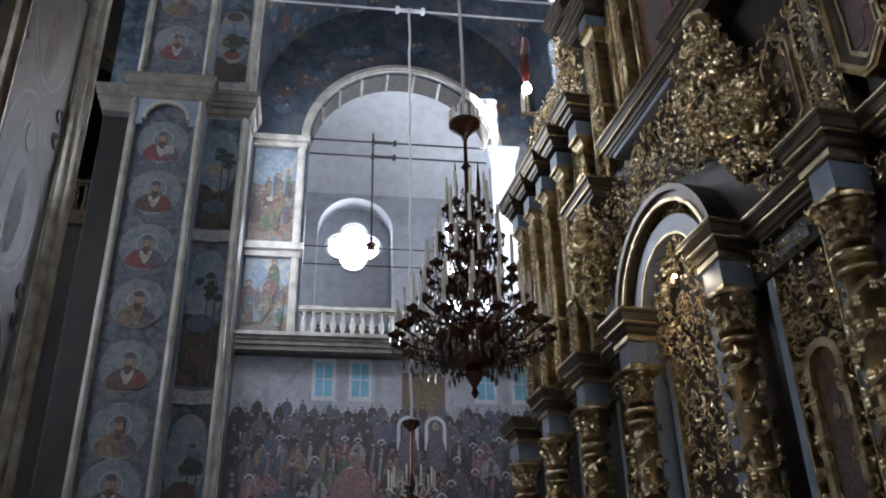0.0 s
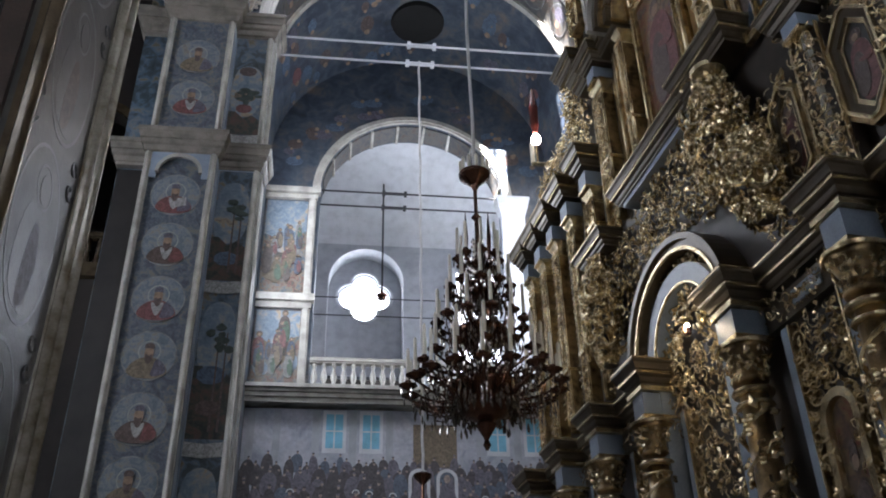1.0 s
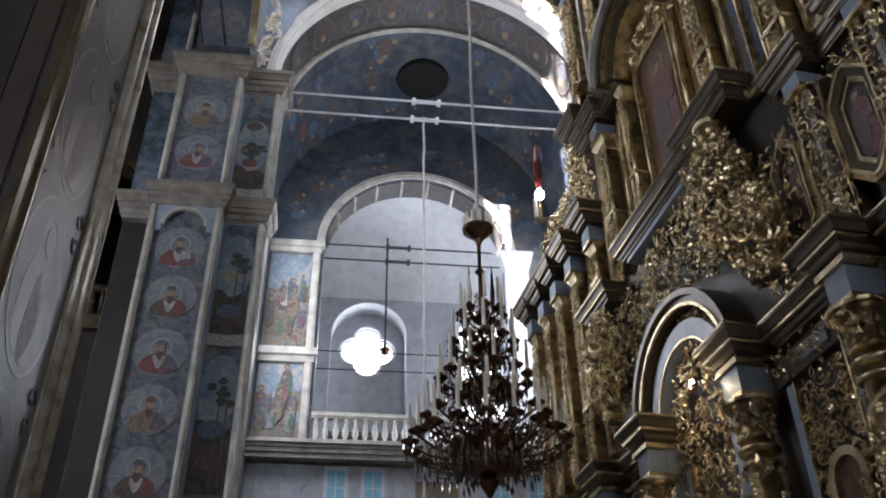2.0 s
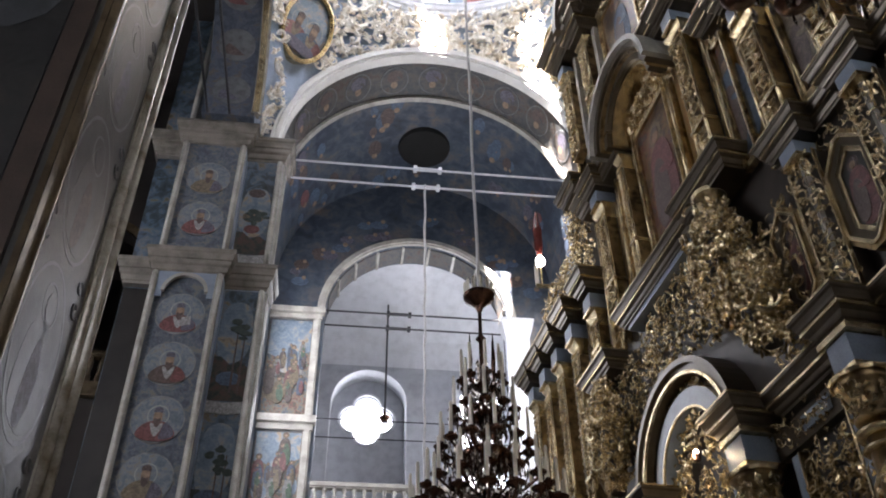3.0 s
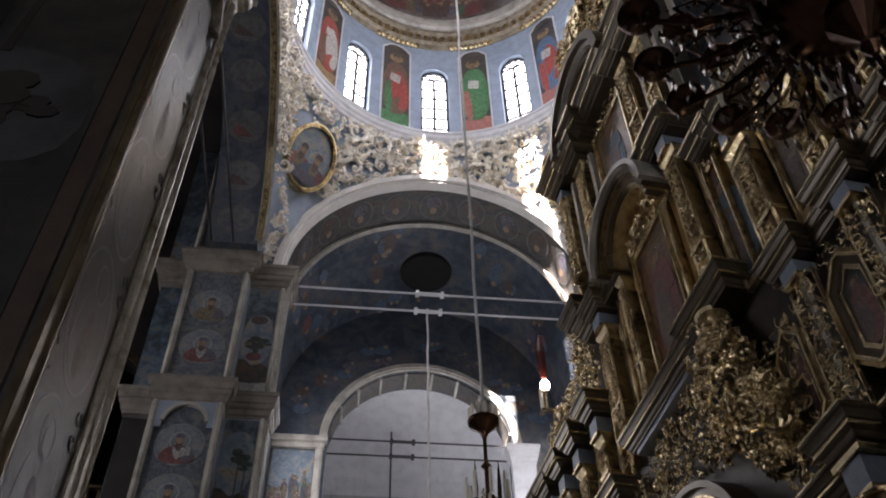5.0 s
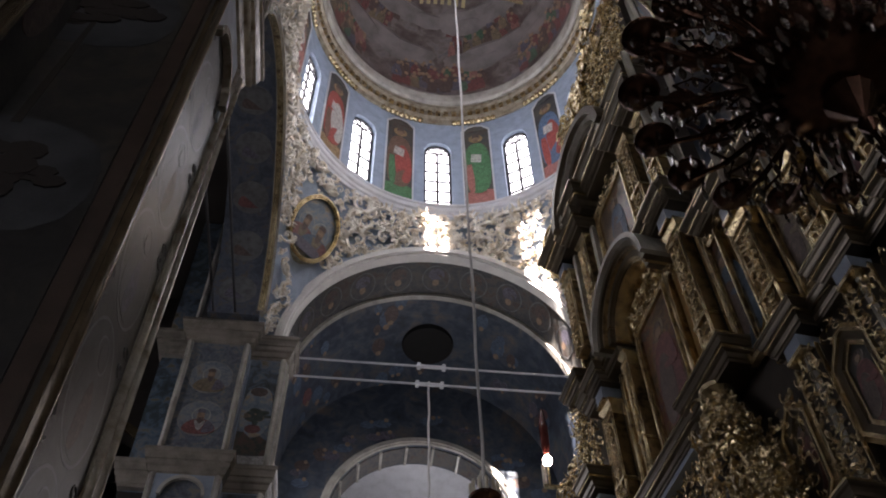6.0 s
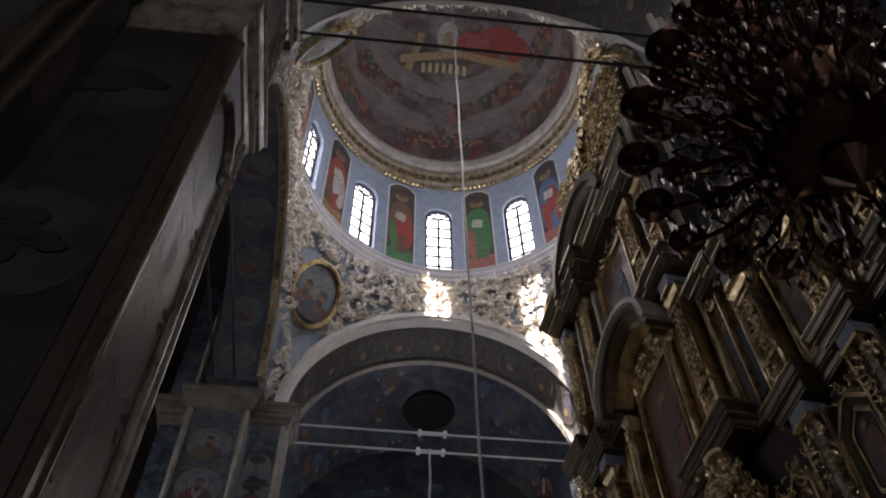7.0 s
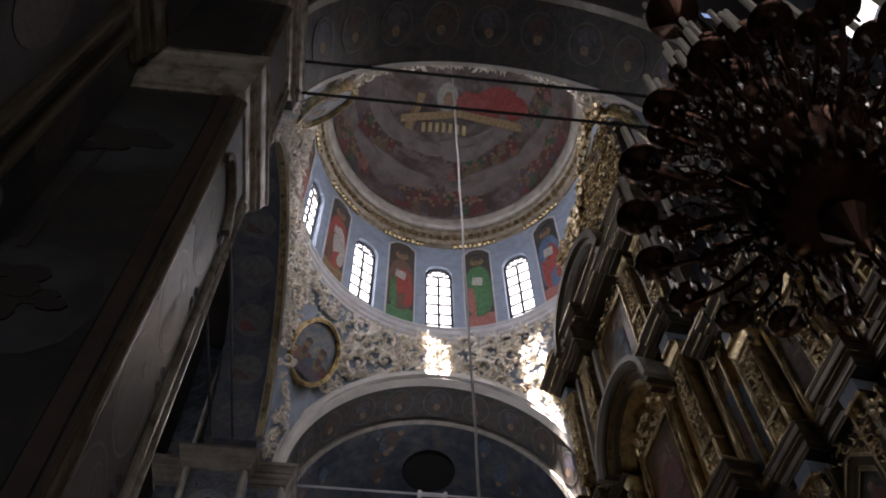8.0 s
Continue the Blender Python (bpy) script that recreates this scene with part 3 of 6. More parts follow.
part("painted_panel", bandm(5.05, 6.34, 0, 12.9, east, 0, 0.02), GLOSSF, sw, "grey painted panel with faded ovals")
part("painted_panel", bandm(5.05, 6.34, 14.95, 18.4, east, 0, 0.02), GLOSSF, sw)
bm = bmesh.new()
arch_wall(bm, 5.05, 6.34, 12.0, 13.6, 5.695, 0.58, 12.2, 12.0, east, 0.0, 0.05, 16)
part("arched_head", bm, GREYBLUE, sw, "grey-blue arched head over the panel")
part("arched_edge", arch_band(bmesh.new(), 5.695, 12.2, 0.5, 0.6, east, 0.02, 0.13, 18), WARM, sw, "cream arched edge")
PALEF = surface("faded_oval_ground", (0.06, 0.058, 0.056), 0.36, scale=5, vary=0.5)
PALEF.node_tree.nodes["Principled BSDF"].inputs["Specular IOR Level"].default_value = 0.3
GREYF = surface("faded_grey_figure", (0.034, 0.032, 0.033), 0.36, scale=7, vary=0.6)
for i, z in enumerate((11.3, 9.75, 8.2, 6.65, 5.1, 3.55, 2.0, 15.9, 17.4)):
    oc = part("faded_oval", prism(bmesh.new(), oval(5.695, z, 0.46, 0.68, 28), east, 0.02, 0.022), PALEF, sw, "faded oval with a pale standing figure")
    part("rim", ring_band(bmesh.new(), 5.695, z, 0.46, 0.68, 0.03, east, 0.02, 0.0225), FAINT, oc)
    part("figure", prism(bmesh.new(), curvy([(5.42, z - 0.62), (5.97, z - 0.62), (5.99, z - 0.1), (5.86, z + 0.22), (5.53, z + 0.22), (5.4, z - 0.1)]), east, 0.022, 0.0235), GREYF, oc)
    part("mantle", prism(bmesh.new(), curvy([(5.6, z - 0.6), (5.78, z - 0.6), (5.9, z - 0.1), (5.7, z + 0.15), (5.62, z - 0.1)]), east, 0.022, 0.0245), ROBES[2] if i % 2 else ROBES[7], oc)
    part("halo", ring_band(bmesh.new(), 5.695, z + 0.38, 0.15, 0.16, 0.02, east, 0.022, 0.0235), FAINT, oc)
    part("head", prism(bmesh.new(), oval(5.695, z + 0.36, 0.085, 0.12, 12), east, 0.022, 0.025), GREYF, oc)
    for u in (5.15, 6.18):   # scrolled ornament between the ovals
        bm = bmesh.new()
        for q in (-1, 1):
            scroll_pts = [(u + 0.09 * math.cos(0.7 * k) * (1 - 0.08 * k), z + 0.78 + q * (0.1 + 0.09 * math.sin(0.7 * k) * (1 - 0.08 * k))) for k in range(9)]
            for (ua, va), (ub, vb) in zip(scroll_pts, scroll_pts[1:]):
                tube(bm, [east(ua, va, 0.024), east(ub, vb, 0.024)], 0.012, 4)
        part("painted_scroll", bm, FAINT, oc)
cap_stack(sw, -4.6, -2.2, 4.85, 6.7, 13.6, 14.6, 0.3, mat=WARM)
cap_stack(sw, -4.6, -2.2, 4.85, 6.7, 18.4, 19.2, 0.32, mat=WARM)
southf = south_face(4.85)
part("painted_panel", bandm(-4.4, -2.45, 0, 13.5, southf, 0, 0.02), DARKF, sw, "dark painted panel with a tree")
part("painted_panel", bandm(-4.4, -2.45, 14.95, 18.4, southf, 0, 0.02), DARKF, sw)
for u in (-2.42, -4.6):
    part("moulding", bandm(u, u + 0.18, 0, 13.6, southf, 0, 0.05), DARKMOULD, sw, "dark painted moulding strip")
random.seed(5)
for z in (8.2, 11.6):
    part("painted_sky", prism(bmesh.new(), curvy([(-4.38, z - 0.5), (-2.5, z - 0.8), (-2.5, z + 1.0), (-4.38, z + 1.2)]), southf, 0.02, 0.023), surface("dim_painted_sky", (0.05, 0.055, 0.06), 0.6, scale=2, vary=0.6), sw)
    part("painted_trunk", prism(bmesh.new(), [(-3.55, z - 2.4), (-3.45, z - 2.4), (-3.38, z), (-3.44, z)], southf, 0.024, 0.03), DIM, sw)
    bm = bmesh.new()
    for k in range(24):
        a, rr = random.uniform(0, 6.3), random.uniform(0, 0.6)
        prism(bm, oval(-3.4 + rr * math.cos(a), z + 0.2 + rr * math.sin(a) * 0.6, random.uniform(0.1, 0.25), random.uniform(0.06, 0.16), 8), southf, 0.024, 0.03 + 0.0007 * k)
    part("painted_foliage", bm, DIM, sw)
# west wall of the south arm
arm = setting("wall_south_arm", boxed(-4.4, -3.7, -10, 4.85, 0, 24.6), DARKF, "dark painted wall of the south arm")
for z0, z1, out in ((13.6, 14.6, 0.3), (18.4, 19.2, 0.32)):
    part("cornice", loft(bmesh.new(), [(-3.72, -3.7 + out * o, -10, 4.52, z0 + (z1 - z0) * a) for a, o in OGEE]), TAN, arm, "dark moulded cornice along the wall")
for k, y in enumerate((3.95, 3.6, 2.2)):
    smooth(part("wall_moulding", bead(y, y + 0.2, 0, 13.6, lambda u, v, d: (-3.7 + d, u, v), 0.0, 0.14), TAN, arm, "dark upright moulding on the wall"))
armf = lambda u, v, d: (-3.7 + d, u, v)
for z, c in ((6.2, 1), (8.6, 3), (11.0, 2)):
    part("wall_oval", prism(bmesh.new(), oval(4.35, z, 0.26, 0.8, 24), armf, 0.0, 0.012), ROBES[c], arm, "dim painted figure in an oval")
    part("wall_oval", prism(bmesh.new(), oval(2.95, z, 0.42, 0.9, 24), armf, 0.0, 0.012), ROBES[c], arm)

# west aisle seen between the piers: gallery wall with arch and balustrade
# walls, archivolt and ledge toned dark: the aisle's shade is in their colours
bm = bmesh.new()
arch_wall(bm, -12, -5.2, 13.5, 24.5, -7.2, 1.25, 17.6, 13.5, xz, 21.0, 21.6, 20)
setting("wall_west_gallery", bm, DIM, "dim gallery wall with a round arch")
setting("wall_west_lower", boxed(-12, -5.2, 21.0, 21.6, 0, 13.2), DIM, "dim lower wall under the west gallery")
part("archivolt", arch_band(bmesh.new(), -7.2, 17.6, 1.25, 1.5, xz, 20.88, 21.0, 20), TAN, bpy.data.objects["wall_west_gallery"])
setting("gallery_ledge", boxed(-12, -5.2, 20.8, 21.8, 13.15, 13.55), TAN, "moulded ledge of the west gallery, toned brown for shade", "ledge")

# ---- north arm wall: painted panels, cornices ----
nwall = bpy.data.objects["wall_north"]
DIMR = [cloth("panel_" + n, c) for n, c in (("red", (0.16, 0.05, 0.05)), ("ochre", (0.17, 0.13, 0.07)), ("brown", (0.08, 0.055, 0.045)), ("grey", (0.22, 0.22, 0.21)), ("green", (0.05, 0.11, 0.06)), ("blue", (0.06, 0.09, 0.14)))]
nface = south_face(YWALL)
for z0, z1, nm in ((14.3, 17.6, "scene"), (11.35, 13.75, "crowd")):
    part("painted_panel", bandm(-2.35, -1.05, z0, z1, nface, 0, 0.03), SCENEF, nwall, "fresco panel of a gathering under a pale sky")
    part("painted_sky", prism(bmesh.new(), [(-2.33, z0 + (z1 - z0) * 0.62), (-1.8, z0 + (z1 - z0) * 0.55), (-1.07, z0 + (z1 - z0) * 0.66), (-1.07, z1 - 0.02), (-2.33, z1 - 0.02)], nface, 0.03, 0.036), SKYP, nwall)
    random.seed(int(z0))
    for k in range(7):
        u, v = random.uniform(-2.25, -1.15), z0 + (z1 - z0) * random.uniform(0.1, 0.62)
        part("painted_rock", prism(bmesh.new(), curvy([(u - 0.08, v - 0.3), (min(-1.07, u + 0.3), v - 0.25), (min(-1.07, u + 0.25), v + 0.1), (u, v + 0.22), (max(-2.33, u - 0.25), v + 0.05)]), nface, 0.03, 0.037 + 0.0006 * k), (EARTH, SKYP, DIMR[1], DIMR[3])[k % 4], nwall)
    for k in range(15):
        u = random.uniform(-2.2, -1.2)
        v = z0 + 0.08 + (z1 - z0) * 0.5 * (1 - k / 15) + random.uniform(0, 0.15)
        figure(nwall, u, v, random.uniform(0.65, 1.15), nface, 0.043 + 0.0015 * k, DIMR[random.choice((0, 0, 1, 2, 4, 5, 3))], DIMR[random.choice((2, 5, 0, 1, 4))], random.uniform(0.1, 0.15), DIMR[1])
for z, t in ((17.65, 0.36), (13.8, 0.42)):
    bm = bmesh.new()
    band(bm, -2.4, -0.78, z, z + t * 0.45, nface, 0, 0.12)
    band(bm, -2.4, -0.70, z + t * 0.45 + 0.01, z + t, nface, 0, 0.24)
    part("cornice", bm, CREAM, nwall, "cream moulded cornice over the panels")
for z0, z1 in ((11.3, 13.8), (14.25, 17.65)):
    bm = bmesh.new()
    band(bm, -1.05, -0.82, z0, z1, nface, 0, 0.08)
    band(bm, -1.0, -0.87, z0, z1, nface, 0.08, 0.12)
    part("moulding", bm, CREAM, nwall, "cream upright moulding beside the arch")
bm = bmesh.new()
arch_band(bm, 2.22, 18.0, 2.95, 3.2, nface, 0, 0.10, 36)
arch_band(bm, 2.22, 18.0, 3.0, 3.12, nface, 0.10, 0.16, 36)
part("archivolt", bm, CREAM, nwall, "cream moulded archivolt of the gallery arch")
# painted panels on the soffit of the gallery arch
for k in range(9):
    a0 = math.pi * (0.06 + 0.88 * k / 9)
    part("soffit_panel", arch_band(bmesh.new(), 2.22, 18.0, 2.91, 2.94, xz, YWALL + 0.1, YWALL + 0.9, 6, a0, a0 + math.pi * 0.085), BANDF, nwall)
    part("soffit_strip", arch_band(bmesh.new(), 2.22, 18.0, 2.87, 2.94, xz, YWALL + 0.05, YWALL + 0.95, 2, a0 + math.pi * 0.087, a0 + math.pi * 0.096), CREAM, nwall)
# white pier on the other side of the arch
pier = thing("white_pilaster", "white plaster pilaster with a moulded capital", "pilaster", (0, 0, 0), kind="structure")
part("shaft", boxed(5.0, 5.75, YWALL - 0.25, YWALL, ZGAL, 17.3), WHITE, pier)
cap_stack(pier, 5.0, 5.75, YWALL - 0.25, YWALL, 17.3, 17.95, 0.16, "capital", WHITE)

# muted painted figures on the spandrels and the vault
random.seed(17)
for k in range(26):
    a = math.pi * (0.08 + 0.84 * random.random())
    r = random.uniform(3.6, 4.35)
    u, v = 2.22 - r * math.cos(a), 18.0 + r * math.sin(a) * 0.95
    w = random.uniform(0.18, 0.34)
    f = part("painted_angel", prism(bmesh.new(), oval(u, v, w, w * random.uniform(0.5, 0.8), 9), nface, 0.0, 0.004 + 0.0003 * k), ROBES[random.choice((5, 2, 2, 7, 5))], nwall)
    part("head", prism(bmesh.new(), oval(u + w * 0.4, v + w * 0.5, w * 0.25, w * 0.28, 8), nface, 0.0, 0.014), SKIN, f)
vn = bpy.data.objects["vault_north"]
for k in range(44):
    a, yy = math.pi * random.uniform(0.12, 0.88), random.uniform(19.5, 23.2)
    bar = lambda u, v, d, a=a, y0=yy: (CX - (RARCH + 0.25 - d) * math.cos(a + u / RARCH), y0 + v, ZSPR + (RARCH + 0.25 - d) * math.sin(a + u / RARCH))
    if abs(yy - 21.5) < 1.2 and abs(a - 1.57) < 0.35:
        continue
    w = random.uniform(0.2, 0.42)
    f = part("painted_figure", prism(bmesh.new(), oval(0, 0, w * 0.6, w, 9), bar, 0.0, 0.006 + 0.0003 * k), ROBES[random.choice((2, 7, 5, 2, 5, 0))], vn)
    part("head", prism(bmesh.new(), oval(0, w * 0.9, w * 0.25, w * 0.3, 8), bar, 0.0, 0.022), SKIN, f)

# gallery front
bm = bmesh.new()
for a, b, o in ((0, 0.12, 0.02), (0.13, 0.24, 0.10), (0.25, 0.33, 0.16), (0.34, 0.45, 0.26)):
    box(bm, -2.4, 6.6, YWALL - 0.36 - o, YWALL - 0.34, ZGAL - 0.5 + a, ZGAL - 0.5 + b)
part("moulded_edge", bm, CREAM, bpy.data.objects["gallery_floor"], "cream moulded edge of the gallery")


def balustrade(x0, x1, y, z, n, h=0.9, tone=None):
    """A rail on turned balusters."""
    tone = tone or CREAM
    bal = thing("balustrade", "stone balustrade of turned balusters along the gallery", "balustrade", ((x0 + x1) / 2, y, z))
    w = (x1 - x0) / 2
    bm = bmesh.new()
    box(bm, -w, w, -0.12, 0.12, h - 0.12, h)
    box(bm, -w, w, -0.09, 0.09, h - 0.17, h - 0.125)
    part("rail", bm, tone, bal)
    part("plinth", boxed(-w, w, -0.11, 0.11, 0, 0.09), tone, bal)
    bm = bmesh.new()
    lathe(bm, [(0.075, 0.09), (0.075, 0.14), (0.05, 0.17), (0.095, 0.30), (0.085, 0.40), (0.045, 0.54), (0.04, 0.62), (0.065, 0.66), (0.07, h - 0.17)], 10)
    first = smooth(part("baluster", bm, tone, bal))
    for k in range(n):
        ob = first if k == 0 else first.copy()
        if k:
            scene.collection.objects.link(ob)
        ob.location.x = -w + 2 * w * (k + 0.5) / n
    return bal


balustrade(-0.72, 5.0, YWALL - 0.15, ZGAL, 21)
# west balusters get brown instead of cream, so they look shaded
balustrade(-8.4, -6.0, 21.3, 13.55, 9, 1.15, TAN)

# quatrefoil window in its niche
qf = thing("window_1", "quatrefoil window with pale stone tracery", "window", (0.93, 29.0, 17.22), kind="structure")
QR, QO = 0.47, 0.45
bm = bmesh.new()
NQ = 72
def quat_r(a):
    best = 0.0
    for k in range(4):
        b = a - math.pi / 2 * k
        d = QO * math.cos(b)
        q = QR * QR - (QO * math.sin(b)) ** 2
        if q > 0:
            best = max(best, d + math.sqrt(q))
    return best
def sq_r(a, w=1.5, lo=3.1, hi=2.1):
    c, s = math.cos(a), math.sin(a)
    return min(w / abs(c) if abs(c) > 1e-6 else 99, (hi if s > 0 else lo) / abs(s) if abs(s) > 1e-6 else 99)
for i in range(NQ):
    a, b = 2 * math.pi * i / NQ, 2 * math.pi * (i + 1) / NQ
    prism(bm, [(quat_r(a) * math.cos(a), quat_r(a) * math.sin(a)), (sq_r(a) * math.cos(a), sq_r(a) * math.sin(a)), (sq_r(b) * math.cos(b), sq_r(b) * math.sin(b)), (quat_r(b) * math.cos(b), quat_r(b) * math.sin(b))], lambda u, v, d: (u, d, v), 0, 0.25)
part("niche_wall", bm, NICHE, qf)
bm = bmesh.new()
for i in range(NQ):
    a, b = 2 * math.pi * i / NQ, 2 * math.pi * (i + 1) / NQ
    ra, rb = quat_r(a), quat_r(b)
    prism(bm, [((ra + 0.05) * math.cos(a), (ra + 0.05) * math.sin(a)), ((ra + 0.13) * math.cos(a), (ra + 0.13) * math.sin(a)), ((rb + 0.13) * math.cos(b), (rb + 0.13) * math.sin(b)), ((rb + 0.05) * math.cos(b), (rb + 0.05) * math.sin(b))], lambda u, v, d: (u, d, v), -0.1, 0.0)
part("tracery", bm, WHITE, qf, "white raised quatrefoil rim")
pane = part("pane", boxed(-1.2, 1.2, 0.3, 0.32, -1.2, 1.2), PANE, qf, "bright daylight glass")
pane.visible_shadow = False

# tall window at the end of the gallery
tw = thing("window_2", "tall bright gallery window with dark glazing bars", "window", (4.95, 28.15, 13.0), kind="structure")
pane = part("pane", boxed(-0.75, 0.75, 0.02, 0.04, 0, 5.0), PANE, tw)
bm = bmesh.new()
for x in (-0.75, -0.25, 0.25, 0.75):
    box(bm, x - 0.03, x + 0.03, -0.03, 0.02, 0, 5.0)
for k in range(8):
    box(bm, -0.78, 0.78, -0.03, 0.02, k * 0.71 - 0.03, k * 0.71 + 0.03)
part("glazing_bars", bm, WHITE, tw)
part("surround", boxed(-0.95, -0.78, -0.08, 0.05, 0, 5.1), WHITE, tw)

# east window of the north arm, behind the icon screen
ew = thing("window_3", "tall hidden side window of the north arm", "window", (6.68, 21.4, 12.5), kind="structure")
part("pane", boxed(-0.02, 0.0, -0.9, 0.9, 0, 5.0), PANE, ew)
area_lamp("window_light", (6.6, 21.4, 15.0), (1.5, 20.5, 12.5), 1.8, 4.8, 3.0)

# end window of the gallery, out of view, added with its lamp to brighten it
ge = thing("added_window_5", "unseen end window added to light the gallery", "window", (8.96, 26.4, 13.0), kind="structure")
part("pane", boxed(-0.02, 0.0, -1.0, 1.0, 0, 5.0), PANE, ge)
area_lamp("gallery_fill_light", (8.85, 26.4, 15.5), (0, 26.6, 16.5), 2.0, 5.0, 3.4)

# unseen west window of the north arm, behind the pier, added to brighten the screen
wa_ = thing("added_window_6", "tall hidden side window of the north arm", "window", (-2.38, 21.4, 12.0), kind="structure")
part("pane", boxed(0.0, 0.02, -0.9, 0.9, 0, 6.0), PANE, wa_)
area_lamp("arm_fill_light", (-2.25, 21.4, 15.0), (5.2, 15.5, 13.0), 1.8, 6.0, 3.8)

# tie rods
def tie_rod(x0, x1, y, z, r=0.03, clamp=None, mat=None, label="pale iron tie rod across the arch"):
    rod = tagged(part("tie_rod", tube(bmesh.new(), [(0, 0, 0), (x1 - x0, 0, 0)], r, 8), mat or STEEL), label, "tie rod", "tie rods")
    rod.location = (x0, y, z)
    if clamp is not None:
        bm = bmesh.new()
        for k in (-1, 1):
            tube(bm, [(clamp - 0.34, 0.04 * k, 0), (clamp + 0.34, 0.04 * k, 0)], 0.03, 6)
        box(bm, clamp - 0.4, clamp - 0.3, -0.09, 0.09, -0.06, 0.06)
        box(bm, clamp + 0.3, clamp + 0.4, -0.09, 0.09, -0.06, 0.06)
        part("turnbuckle", bm, mat or STEEL, rod)
    return rod


tie_rod(XW, XE, 18.05, 19.25, clamp=4.1)
tie_rod(XW, XE, 18.55, 19.05, clamp=4.1)
tie_rod(XW, XE, 6.2, 19.25, 0.035, None, IRON, "dark iron tie rod across the south arch")
tie_rod(XW, XE, 6.8, 19.05, 0.035, None, IRON, "dark iron tie rod across the south arch")
tie_rod(-0.9, 5.38, 23.9, 18.35, 0.03, 2.55, IRON, "dark iron tie rod in the gallery arch")
tie_rod(-0.9, 5.38, 24.2, 18.0, 0.03, 2.55, IRON, "dark iron tie rod in the gallery arch")
tie_rod(-5.02, 9.02, 26.0, 15.6, 0.02, None, IRON, "thin dark iron rod across the gallery")
tie_rod(-5.02, 9.02, 26.0, 14.95, 0.02, None, IRON, "thin dark iron rod across the gallery")
for x in (-4.0, -3.43):
    rod = tagged(part("tie_rod", tube(bmesh.new(), [(0, YS - 0.1, 0), (0, YN - 0.05, 0)], 0.035, 8), IRON), "dark iron tie rod across the west arch", "tie rod", "tie rods")
    rod.location = (x, 0, 19.25)
# gallery lamp on a long dark rod
gl = thing("pendant_lamp", "small glass pendant lamp on a long dark rod", "lamp", (1.46, 27.0, 16.25))
part("rod", tube(bmesh.new(), [(0, 0, 0.35), (0, 0, 4.75)], 0.035, 6), IRON, gl)
bm = bmesh.new()
lathe(bm, [(0.02, -0.2), (0.08, -0.14), (0.18, 0.0), (0.19, 0.04), (0.06, 0.14), (0.03, 0.4)], 12)
part("bowl", bm, BRONZE, gl)
for k in range(6):
    a = k * math.pi / 3
    part("pendant", lathe(bmesh.new(), [(0.015, -0.28), (0.03, -0.2), (0.01, -0.02)], 6, (0.18 * math.cos(a), 0.18 * math.sin(a), 0)), BRONZE, gl)
# dark round opening in the north vault: a closed disc, its inner shade painted black
bm = bmesh.new()
lathe(bm, [(0.86, 0), (0.90, 0.12), (0.9, 0.5), (0.02, 0.5)], 32, (2.2, 21.5, 23.58))
tagged(part("vault_opening", bm, VOID), "dark round vent opening in the vault", "vent", kind="structure")

# ---- mural under the gallery: an assembly in plain shapes ----
mu = bpy.data.objects["wall_mural"]
mf = south_face(YWALL + 0.1)
part("painted_hall", bandm(-2.4, 6.6, 8.1, 10.78, mf, 0, 0.02), fresco("hall_fresco", [(0, (0.18, 0.20, 0.26)), (0.5, (0.38, 0.40, 0.46)), (1, (0.50, 0.50, 0.54))], 0.6), mu, "painted pale hall with blue windows")
GLASSBLUE = surface("painted_window_blue", (0.20, 0.50, 0.66), 0.4, vary=0.2)
for u in (0.05, 1.05, 4.55, 5.6):
    w = part("painted_window", bandm(u - 0.32, u + 0.32, 9.55, 10.75, mf, 0.02, 0.03), WHITE, mu)
    for du in (-0.23, 0.02):
        for dz in (9.68, 10.18):
            part("painted_pane", bandm(u + du, u + du + 0.21, dz, dz + 0.46, mf, 0.03, 0.035), GLASSBLUE, w)
for u in (-2.2, -1.5, -0.45, 0.55, 1.55, 4.05, 5.1, 6.1):
    part("painted_pier", bandm(u - 0.1, u + 0.1, 8.4, 10.75, mf, 0.02, 0.028), NICHE, mu)
part("painted_door", bandm(2.2, 3.4, 9.2, 10.4, mf, 0.02, 0.028), ROBES[1], mu)
MURAL = [cloth("mural_" + n, c) for n, c in (("red", (0.30, 0.13, 0.14)), ("ochre", (0.34, 0.27, 0.20)), ("brown", (0.09, 0.08, 0.085)), ("white", (0.46, 0.45, 0.46)), ("green", (0.12, 0.18, 0.16)), ("blue", (0.13, 0.17, 0.24)), ("rose", (0.42, 0.25, 0.26)), ("violet", (0.19, 0.17, 0.22)), ("faces", (0.50, 0.38, 0.33)))]
random.seed(11)
robes_bm = [bmesh.new() for _ in ROBES]
heads, hats = bmesh.new(), bmesh.new()
n = 0
